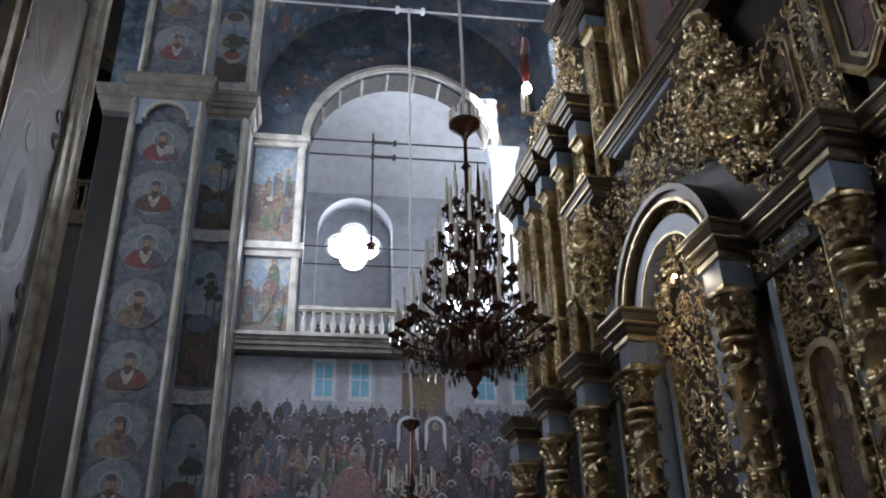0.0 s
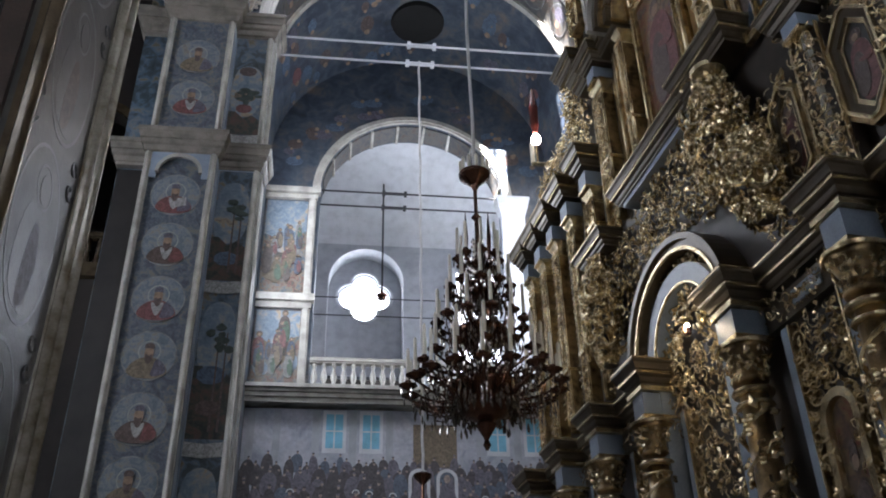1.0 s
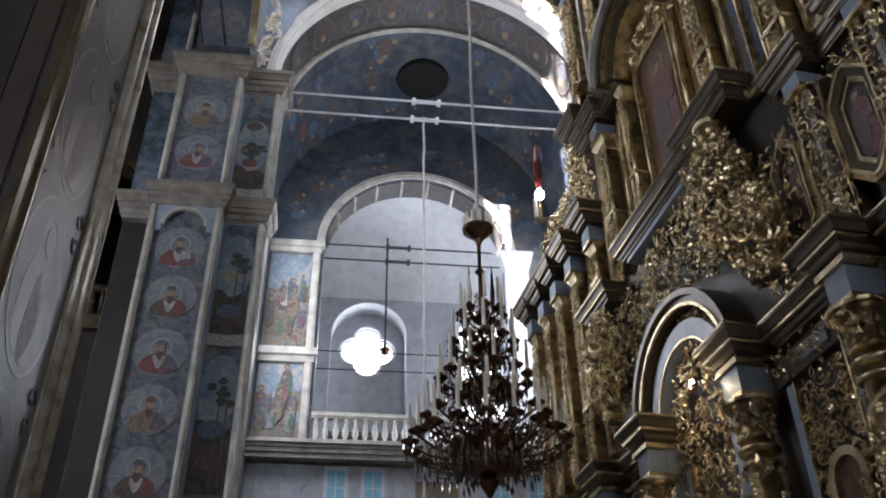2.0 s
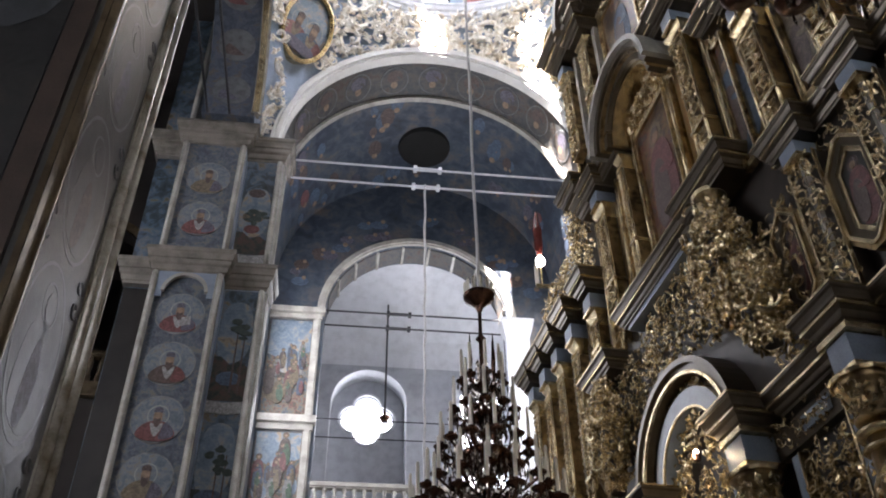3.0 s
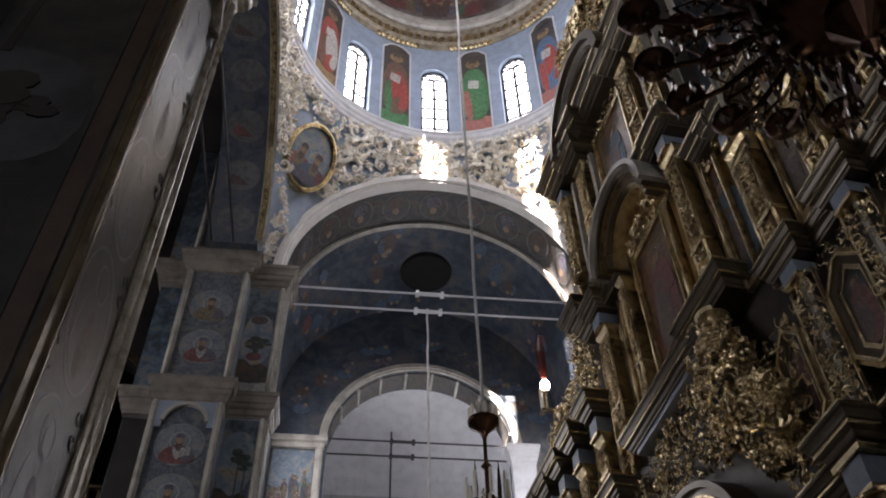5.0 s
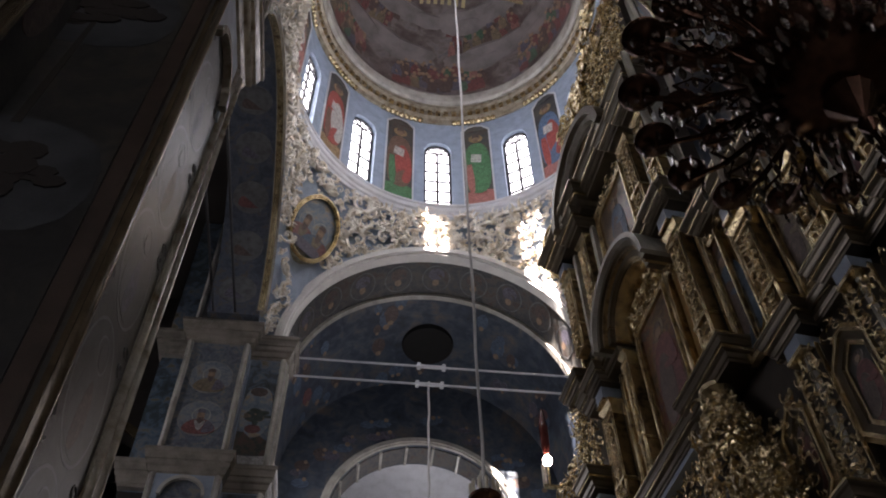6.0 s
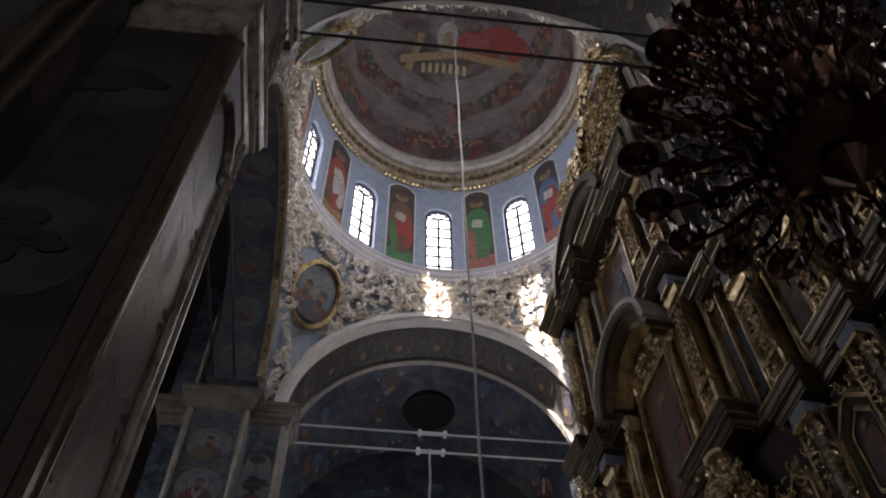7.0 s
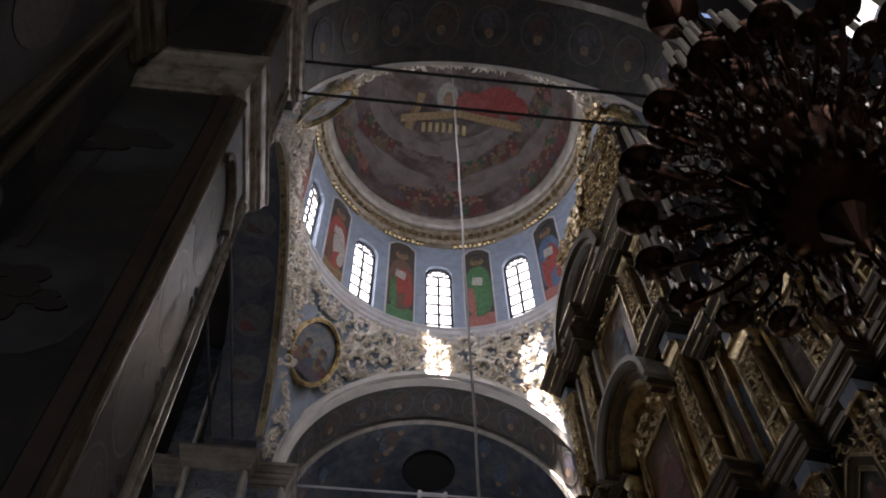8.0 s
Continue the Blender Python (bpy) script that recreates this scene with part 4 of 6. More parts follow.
for row in range(17):
    z = 9.35 - 0.22 * row - 0.012 * row * row
    k = 0.6 + row * 0.075
    u = -2.3 + random.random() * 0.2
    while u < 6.5:
        hh = k * random.uniform(0.8, 1.25)
        d = 0.03 + 0.004 * row + 0.0007 * (n % 5)
        w = 0.2 * k * random.uniform(0.8, 1.3)
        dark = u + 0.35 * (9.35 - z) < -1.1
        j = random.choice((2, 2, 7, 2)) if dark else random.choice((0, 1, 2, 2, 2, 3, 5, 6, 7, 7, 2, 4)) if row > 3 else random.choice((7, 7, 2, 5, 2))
        zz, lean = z + random.uniform(-0.16, 0.16), random.uniform(-0.3, 0.3) * w
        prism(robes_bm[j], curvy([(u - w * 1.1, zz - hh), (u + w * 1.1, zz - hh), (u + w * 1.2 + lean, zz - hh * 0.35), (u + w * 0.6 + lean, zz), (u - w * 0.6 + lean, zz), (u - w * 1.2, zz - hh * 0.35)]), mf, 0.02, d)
        if row > 3:   # a stole or a fold of the mantle
            prism(robes_bm[random.choice((1, 3, 6, 2, 7))], [(u - w * 0.5, zz - hh), (u + w * 0.1, zz - hh), (u + w * 0.3 + lean, zz - 0.05), (u - w * 0.1 + lean, zz - 0.05)], mf, 0.02, d + 0.001)
        prism(heads, oval(u + lean, zz + 0.06 * k, 0.05 * k, 0.075 * k, 8), mf, 0.02, d + 0.002)
        prism(robes_bm[random.choice((2, 2, 7))], oval(u + lean, zz + 0.11 * k, 0.055 * k, 0.04 * k, 8), mf, 0.02, d + 0.003)
        if row > 3 and not dark and random.random() < 0.2:
            arch_band(hats, u + lean, zz + 0.08 * k, 0.085 * k, 0.115 * k, mf, 0.02, d + 0.0035, 10)
        n += 1
        u += w * random.uniform(1.5, 2.4)
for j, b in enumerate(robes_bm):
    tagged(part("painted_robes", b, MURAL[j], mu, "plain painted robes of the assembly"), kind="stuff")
tagged(part("painted_heads", heads, MURAL[8], mu), kind="stuff")
part("table_cloth", prism(bmesh.new(), curvy([(0.2, 6.2), (1.5, 6.2), (1.35, 7.7), (0.45, 7.7)]), mf, 0.1, 0.105), MURAL[6], mu, "rose painted table cloth")
tagged(part("painted_hats", hats, WHITE, mu), kind="stuff")
for u in (2.35, 3.1):
    th = part("painted_throne", arch_band(bmesh.new(), u, 8.85, 0.2, 0.29, mf, 0.11, 0.114, 14), WHITE, mu, "white painted throne with a seated figure")
    for e in (-0.29, 0.2):
        part("throne_side", bandm(u + e, u + e + 0.09, 8.2, 8.85, mf, 0.11, 0.114), WHITE, th)
    part("robe", prism(bmesh.new(), curvy([(u - 0.3, 7.6), (u + 0.3, 7.6), (u + 0.26, 8.3), (u + 0.12, 8.75), (u - 0.12, 8.75), (u - 0.26, 8.3)]), mf, 0.116, 0.12), MURAL[7], th)
    part("head", prism(bmesh.new(), oval(u, 8.86, 0.09, 0.12, 12), mf, 0.116, 0.122), MURAL[8], th)

# ---- drum, dome and stucco ----
DRUMPANE = glow("high_sky_pane", (0.9, 0.95, 1.0), 0.7)
VIVID = [cloth("saint_" + n, c) for n, c in (("red", (0.55, 0.10, 0.08)), ("ochre", (0.45, 0.30, 0.14)), ("brown", (0.25, 0.14, 0.10)), ("white", (0.75, 0.74, 0.70)), ("green", (0.10, 0.32, 0.14)), ("blue", (0.14, 0.26, 0.45)), ("rose", (0.62, 0.24, 0.20)))]
STUCCO = surface("gilded_stucco", (0.88, 0.85, 0.79), 0.28, 0.15, scale=4, vary=0.3, bump=0.2, dirt=(0.66, 0.57, 0.42))


def ring(bm, loop, segs=96):
    """Turns a closed profile of (radius, height) about the axis."""
    rs = [[bm.verts.new((r * math.cos(2 * math.pi * i / segs), r * math.sin(2 * math.pi * i / segs), z)) for r, z in loop] for i in range(segs)]
    for i in range(segs):
        a, b = rs[i], rs[(i + 1) % segs]
        for j in range(len(loop)):
            k = (j + 1) % len(loop)
            bm.faces.new((a[j], b[j], b[k], a[k]))
    return bm


R0 = RDRUM
part("foot_cornice", ring(bmesh.new(), [(R0 + 0.1, 25.3), (R0 - 0.05, 25.3), (R0 - 0.07, 25.42), (R0 - 0.12, 25.46), (R0 - 0.13, 25.6), (R0 - 0.19, 25.66), (R0 - 0.20, 25.78), (R0 - 0.15, 25.82), (R0 - 0.15, 25.9), (R0 - 0.2, 25.94), (R0 - 0.2, 26.02), (R0 + 0.1, 26.06)]), WHITE, drum, "cream moulded ring at the foot of the drum")
WORN = surface("worn_gilt_cornice", (0.34, 0.30, 0.23), 0.35, 0.25, scale=4, vary=0.5, dirt=(0.17, 0.13, 0.08))
part("dome_cornice", ring(bmesh.new(), [(R0 + 0.1, 31.5), (R0 - 0.06, 31.5), (R0 - 0.1, 31.72), (R0 - 0.2, 31.8), (R0 - 0.22, 32.05), (R0 - 0.36, 32.15), (R0 - 0.38, 32.3), (R0 - 0.3, 32.4), (R0 + 0.1, 32.45)]), WORN, drum, "worn gilded cornice under the dome")
part("dome_rim", ring(bmesh.new(), [(R0 + 0.05, 32.42), (R0 - 0.38, 32.42), (R0 - 0.46, 32.5), (R0 - 0.5, 32.7), (R0 - 0.52, 32.93), (R0 - 0.4, 33.0), (R0 + 0.05, 33.0)]), CREAM, drum, "cream rim under the dome painting")
bm = bmesh.new()
for k in range(96):
    a = 2 * math.pi * k / 96
    box(bm, -0.09, 0.09, -0.07, 0.05, -0.11, 0.10, Matrix.Translation((0, 0, 31.95)) @ Matrix.Rotation(a, 4, "Z") @ Matrix.Translation((0, R0 - 0.23, 0)))
tagged(part("dentils", bm, GOLDDARK, drum, "gilded blocks in the dome cornice"), kind="stuff")
for k in range(NW):
    a = math.pi / 2 + 2 * math.pi * (k + 0.5) / NW
    m = Matrix.Rotation(a, 4, "Z") @ Matrix.Translation((R0 - 0.12, 0, 31.6))
    bm = bmesh.new()
    for q in range(9):
        t = (q - 4) / 4
        lathe(bm, [(0.02, -0.16), (0.10, -0.1), (0.12, 0), (0.08, 0.1), (0.02, 0.14)], 6, (0.02, t * 0.75, -0.10 * (1 - abs(t))), m)
    part("swag", bm, GOLD, drum, "gilded stucco swag")

saints = [(2, 4, 0), (0, 1, 3), (2, 0, 6), (0, 3, 1), (6, 5, 4), (2, 1, 5), (4, 3, 0), (0, 5, 1), (5, 6, 4), (5, 6, 0), (4, 6, 4)]
for k in range(NW):
    mid = math.pi / 2 + 2 * math.pi * k / NW
    win = thing("window_drum", "tall arched drum window with dark glazing bars", "window", (CX, CY, 0), "drum windows", "structure")
    mm = Matrix.Rotation(mid - math.pi / 2, 4, "Z") @ Matrix.Translation((0, R0 + 0.22, 0))
    bm = bmesh.new()
    box(bm, -WW, WW, 0, 0.02, WB - 0.1, WT, mm)
    prism(bm, [(-WW, WT)] + [(-WW * math.cos(math.pi * i / 12), WT + WW * math.sin(math.pi * i / 12)) for i in range(1, 12)] + [(WW, WT)], lambda u, v, d: mm @ Vector((u, d, v)), 0, 0.02)
    pane = part("pane", bm, DRUMPANE, win, "bright daylight glass")
    pane.visible_shadow = False
    bm = bmesh.new()
    for x in (0.03 - WW, 0, WW - 0.03):
        box(bm, x - 0.045, x + 0.045, -0.05, 0.0, WB - 0.05, WT, mm)
    for i in range(7):
        z = WB + (WT - WB) * i / 6
        box(bm, -WW, WW, -0.05, -0.005, z - 0.034, z + 0.034, mm)
    for a in (0.2, 0.4, 0.6, 0.8):
        box(bm, -0.02, 0.02, -0.05, -0.005, 0.1, WW, mm @ Matrix.Translation((0, 0, WT)) @ Matrix.Rotation(math.pi * (a - 0.5), 4, "Y"))
    part("glazing_bars", bm, IRON, win)
    bm = bmesh.new()
    arch_band(bm, 0, WT, WW - 0.09, WW, lambda u, v, d: mm @ Vector((u, d, v)), -0.08, 0.0, 16)
    part("frame_head", bm, IRON, win)
    # painted figure panel on the pier between this window and the next
    ma = mid + math.pi / NW
    curve = lambda u, v, d: ((R0 - d) * math.cos(ma - u / R0), (R0 - d) * math.sin(ma - u / R0), v)
    zb, zt, hw = WB - 0.05, 30.85, 0.50
    bm = bmesh.new()
    for i in range(4):
        band(bm, -hw + 2 * hw * i / 4, -hw + 2 * hw * (i + 1) / 4, zb, zt, curve, -0.02, 0.03)
    prism(bm, [(-hw, zt)] + [(-hw * 0.8, zt + 0.12), (-hw * 0.5, zt + 0.32), (0, zt + 0.4), (hw * 0.5, zt + 0.32), (hw * 0.8, zt + 0.12)] + [(hw, zt)], curve, -0.02, 0.03)
    pan = part("painted_panel", bm, BANDF, drum, "painted panel with a standing figure")
    bm = bmesh.new()
    for u in (-hw - 0.05, hw):
        band(bm, u, u + 0.05, zb, zt, curve, -0.02, 0.06)
    for (ua, va), (ub, vb) in zip([(-1, 0), (-0.8, 0.12), (-0.5, 0.32), (0, 0.4), (0.5, 0.32), (0.8, 0.12)], [(-0.8, 0.12), (-0.5, 0.32), (0, 0.4), (0.5, 0.32), (0.8, 0.12), (1, 0)]):
        prism(bm, [(ua * hw, zt + va), (ub * hw, zt + vb), (ub * hw * 1.1, zt + vb + 0.05), (ua * hw * 1.1, zt + va + 0.05)], curve, -0.02, 0.06)
    part("frame", bm, WHITE, pan)
    r1, r2, r3 = saints[k]
    part("painted_ground", prism(bmesh.new(), [(-hw, zb), (hw, zb), (hw, zb + 0.85), (0, zb + 0.95), (-hw, zb + 0.8)], curve, 0.03, 0.04), VIVID[r2], pan)
    figure(pan, 0, zb + 0.75, 4.0, curve, 0.042, VIVID[r1], VIVID[r3], 0.105, VIVID[1])
    part("painted_fold", prism(bmesh.new(), curvy([(-0.36, zb + 0.8), (-0.1, zb + 0.75), (-0.16, zb + 2.2), (-0.3, zb + 3.2), (-0.42, zb + 2.2)]), curve, 0.056, 0.060), VIVID[(r1 + 2) % 7], pan)
    part("book", prism(bmesh.new(), [(-0.24, zb + 2.7), (0.14, zb + 2.6), (0.18, zb + 3.1), (-0.2, zb + 3.2)], curve, 0.070, 0.078), VIVID[3], pan)

# painted dome: clouds, ranks of plain figures, a cross and a red mantle
dome = bpy.data.objects["dome"]


def dome_pt(a, e, inset):
    r = RDOME - inset
    return (CX + r * math.cos(e) * math.cos(a), CY + r * math.cos(e) * math.sin(a), ZRIM + (DH - inset) * math.sin(e))


def dome_shape(bm, a, e, pts, inset):
    """A flat outline in metres laid on the dome round the angle a and the height angle e, its up towards the crown."""
    v = [bm.verts.new(dome_pt(a - u / (RDOME * math.cos(e)), e + w / 5.1, inset)) for u, w in pts]
    bm.faces.new(v)


def dome_flat(bm, pts, inset):
    """An outline given in plan, in metres from the axis, laid on the dome as a fan."""
    r, h = RDOME - inset, DH - inset
    up = lambda x, y: (CX + x, CY + y, ZRIM + h * math.sqrt(max(0, 1 - (x * x + y * y) / (r * r))))
    c = bm.verts.new(up(sum(p[0] for p in pts) / len(pts), sum(p[1] for p in pts) / len(pts)))
    v = [bm.verts.new(up(*p)) for p in pts]
    for i in range(len(v)):
        bm.faces.new((c, v[i - 1], v[i]))


CLOUD = surface("painted_cloud", (0.2, 0.18, 0.175), 0.6, scale=1.5, vary=0.4)
random.seed(21)
bms = [bmesh.new() for _ in ROBES]
heads, clouds = bmesh.new(), bmesh.new()
for row, (e, n, sc) in enumerate(((0.05, 84, 0.7), (0.10, 80, 0.7), (0.15, 74, 0.65), (0.20, 66, 0.6), (0.25, 54, 0.55), (0.47, 60, 0.6), (0.53, 54, 0.58), (0.59, 46, 0.55), (0.65, 38, 0.5), (0.71, 30, 0.45))):
    for k in range(n):
        a = 2 * math.pi * (k + random.uniform(-0.3, 0.3)) / n
        if math.sin(5 * a + (2 if row > 4 else 0)) + 0.5 * math.sin(11 * a) < -0.4:
            continue
        ee = e + random.uniform(-0.02, 0.02)
        h, w = sc * random.uniform(0.9, 1.3), sc * random.uniform(0.24, 0.34)
        j = random.choice((0, 6, 1, 2, 2, 7, 0, 2, 2, 4))
        dome_shape(bms[j], a, ee, [(-w, 0), (w, 0), (w * 1.1, h * 0.5), (w * 0.5, h * 0.85), (-w * 0.5, h * 0.85), (-w, h * 0.45)], 0.05 + 0.002 * (k % 7))
        dome_shape(heads, a, ee, [(0.13 * sc * math.cos(q), h * 0.97 + 0.15 * sc * math.sin(q)) for q in (i * math.pi / 4 for i in range(8))], 0.068)
for k in range(110):
    a, e = random.uniform(0, 2 * math.pi), random.choice((0.36, 0.40, 0.44, 0.76, 0.8))
    rr = random.uniform(0.3, 0.9)
    dome_shape(clouds, a, e + random.uniform(-0.03, 0.03), [(rr * 1.3 * math.cos(q), rr * 0.55 * math.sin(q)) for q in (i * math.pi / 6 for i in range(12))], 0.03 + 0.0004 * k)
for j, b in enumerate(bms):
    if len(b.verts):
        tagged(part("painted_figures", b, ROBES[j], dome, "plain painted figures in ranks"), kind="stuff")
tagged(part("painted_heads", heads, SKIN, dome), kind="stuff")
tagged(part("painted_clouds", clouds, CLOUD, dome), kind="stuff")
bm = bmesh.new()
dome_flat(bm, [(-1.2, 1.15), (-0.88, 1.22), (-1.36, 2.62), (-1.75, 2.5)], 0.092)
dome_flat(bm, [(-1.87, 1.92), (0.6, 1.75), (3.1, 1.48), (3.16, 1.75), (0.6, 2.02), (-1.87, 2.2)], 0.088)
part("painted_cross", bm, cloth("cross_wood", (0.46, 0.33, 0.17)), dome, "large painted wooden cross")
bm = bmesh.new()
dome_flat(bm, curvy([(0.3, 1.5), (0.8, 0.9), (1.3, 1.0), (1.9, 0.45), (2.6, 0.35), (3.4, 0.7), (3.0, 1.5), (2.2, 1.75), (1.0, 1.85)]), 0.1)
part("painted_mantle", bm, cloth("mantle_red", (0.4, 0.06, 0.055)), dome, "large red painted mantle")
bm = bmesh.new()
dome_flat(bm, oval(0.1, 1.4, 0.22, 0.34, 12), 0.11)
part("painted_head", bm, SKIN, dome)
bm = bmesh.new()
dome_flat(bm, oval(0.05, 1.3, 0.45, 0.6, 16), 0.07)
part("painted_halo", bm, HALO, dome)
bm = bmesh.new()
for k in range(7):
    dome_flat(bm, [(-0.95 + 0.29 * k, 2.28), (-0.80 + 0.29 * k, 2.28), (-0.80 + 0.29 * k, 2.6), (-0.95 + 0.29 * k, 2.6)], 0.1)
part("lettering_bars", bm, surface("letter_gold", (0.5, 0.42, 0.22), 0.5), dome, "row of pale painted letter bars")

# stucco scrolls on the pendentives
pds = bpy.data.objects["pendentives"]


def leaf(bm, p, n, size, ang):
    """A small bent leaf of four triangles standing on a surface."""
    u = n.orthogonal().normalized()
    w = n.cross(u)
    d = math.cos(ang) * u + math.sin(ang) * w
    e = n.cross(d)
    v = [bm.verts.new(q) for q in (p, p + size * (0.45 * d + 0.34 * e + 0.22 * n), p + size * (d + 0.30 * n), p + size * (0.45 * d - 0.34 * e + 0.22 * n), p + size * (0.5 * d + 0.45 * n))]
    for i, j in ((0, 1), (1, 2), (2, 3), (3, 0)):
        bm.faces.new((v[i], v[j], v[4]))


def curl(bm, p, n, size, ang):
    """A small C-scroll standing proud of a surface."""
    u = n.orthogonal().normalized()
    w = n.cross(u)
    pts = [p + size * (math.cos(ang + t) * u + math.sin(ang + t) * w) * (1 - 0.1 * t) + n * size * 0.4 for t in (0, 0.9, 1.8, 2.7, 3.6, 4.5)]
    tube(bm, pts, size * 0.26, 4, size * 0.14)


def scroll(bm, p, n, size, ang, hand):
    u = n.orthogonal().normalized()
    w = n.cross(u)
    pts = []
    for i in range(12):
        t = i / 11
        a = ang + hand * t * 5.2
        r = size * (1 - 0.8 * t)
        pts.append(p + r * (math.cos(a) * u + math.sin(a) * w) + n * (0.05 + 0.08 * t))
    tube(bm, pts, size * 0.17, 5, size * 0.09)


def pend_normal(a, t):
    p = pend(a, t)
    n = (pend(a + 0.02, t) - p).cross(pend(a, min(1, t + 0.03)) - pend(a, t - 0.03))
    if n.dot(Vector((CX, CY, 22)) - p) < 0:
        n = -n
    return p, n.normalized()


random.seed(8)
CORNERS = [math.atan2(sy, sx) for sx in (1, -1) for sy in (1, -1)]


def acanthus(bm, p, n, size, a0, hand):
    """A bold spiral stem with leaves fanning from its outer side."""
    u = n.orthogonal().normalized()
    w = n.cross(u)
    pts = []
    for i in range(13):
        t = i / 12
        a, q = a0 + hand * t * 6.4, size * (1 - 0.82 * t)
        pts.append(p + q * (math.cos(a) * u + math.sin(a) * w) + n * (0.07 + 0.1 * math.sin(math.pi * t)))
    tube(bm, pts, size * 0.2, 5, size * 0.12)
    bmesh.ops.create_icosphere(bm, subdivisions=1, radius=size * 0.2, matrix=Matrix.Translation(p + 0.14 * n))
    for i in range(6):
        b = a0 + hand * i * 0.62
        q = pts[i]
        leaf(bm, q, (n + 0.4 * (q - p).normalized()).normalized(), size * random.uniform(0.6, 0.95), 0)
        d = (q - p).normalized()
        e = n.cross(d)
        k = size * random.uniform(0.55, 0.9)
        v = [bm.verts.new(x) for x in (q - 0.25 * k * e, q + 0.25 * k * e, q + k * (0.7 * d + 0.5 * hand * e + 0.3 * n), q + k * (0.35 * d + 0.15 * hand * e + 0.42 * n))]
        for x, y in ((0, 1), (1, 2), (2, 0)):
            bm.faces.new((v[x], v[y], v[3]))


for q in range(4):
    bm = bmesh.new()
    taken = []
    for k in range(2400):
        a = math.pi / 2 * (q + 0.5) + random.uniform(0, math.pi / 2)
        t = random.uniform(0.04, 0.95)
        p, n = pend_normal(a, t)
        if p.z < 19.5 or p.z > 25.25:
            continue
        near = min(abs((a - c + math.pi) % (2 * math.pi) - math.pi) for c in CORNERS)
        if near < 0.21 and 0.32 < t < 0.88:
            continue
        size = random.uniform(0.17, 0.28) if k > 260 else random.uniform(0.32, 0.48)
        if math.hypot(p.x - CX, p.z - ZSPR) < RARCH + 0.34 + (0.8 if size > 0.3 else 0.5) * size and abs(p.y - CY) > 4.0:
            continue
        if math.hypot(p.y - CY, p.z - ZSIDE) < RSIDE + 0.22 + (0.8 if size > 0.3 else 0.5) * size and abs(p.x - CX) > 4.0:
            continue
        if any((p - o).length < 0.66 * (size + z) for o, z in taken):
            continue
        taken.append((p, size))
        acanthus(bm, p, n, size, random.uniform(0, 6.3), random.choice((-1, 1)))
    for k in range(330):   # loose leaves and buds that fill the ground between the scrolls
        a = math.pi / 2 * (q + 0.5) + random.uniform(0, math.pi / 2)
        p, n = pend_normal(a, random.uniform(0.04, 0.96))
        near = min(abs((a - c + math.pi) % (2 * math.pi) - math.pi) for c in CORNERS)
        if p.z < 19.4 or p.z > 25.35 or (near < 0.17 and 21.7 < p.z < 24.2):
            continue
        if (math.hypot(p.x - CX, p.z - ZSPR) < RARCH + 0.42 and abs(p.y - CY) > 4.0) or (math.hypot(p.y - CY, p.z - ZSIDE) < RSIDE + 0.3 and abs(p.x - CX) > 4.0):
            continue
        for b in (0.0, 1.3, -1.3):
            leaf(bm, p + 0.04 * n, n, random.uniform(0.14, 0.26), b + 5.0 * math.sin(k))
    tagged(part("stucco_foliage", bm, STUCCO, pds, "gilded stucco scrolls and leaves in relief"), kind="stuff")
for c in CORNERS:
    n = Vector((-math.cos(c), -math.sin(c), -0.5)).normalized()
    p = Vector((CX + 5.5 * math.cos(c), CY + 5.5 * math.sin(c), 22.9))
    side = Vector((-math.sin(c), math.cos(c), 0))
    up = n.cross(side)
    if up.z < 0:
        up, side = -up, -side
    tf = lambda u, v, d, p=p, n=n, s=side, w=up: p + u * s + v * w + d * n
    med = part("oval_icon", prism(bmesh.new(), oval(0, 0, 0.76, 1.02, 32), tf, -0.25, 0.0), LANDF, pds, "oval icon with two figures in a gilded frame")
    bm = bmesh.new()
    ring_band(bm, 0, 0, 0.74, 1.0, 0.14, tf, -0.25, 0.09, 40)
    ring_band(bm, 0, 0, 0.79, 1.05, 0.05, tf, 0.09, 0.14, 40)
    part("oval_frame", bm, GOLD, med, "gilded oval frame")
    part("painted_sky", prism(bmesh.new(), oval(0, 0.1, 0.68, 0.85, 24), tf, 0.0, 0.006), SKYP, med)
    bust(med, -0.3, -0.15, 1.15, tf, 0.008, ROBES[6])
    bust(med, 0.27, -0.2, 1.25, tf, 0.032, ROBES[5])
    part("painted_table", prism(bmesh.new(), curvy([(-0.5, -0.85), (0.5, -0.85), (0.62, -0.5), (-0.62, -0.5)]), tf, 0.058, 0.064), ROBES[7], med)
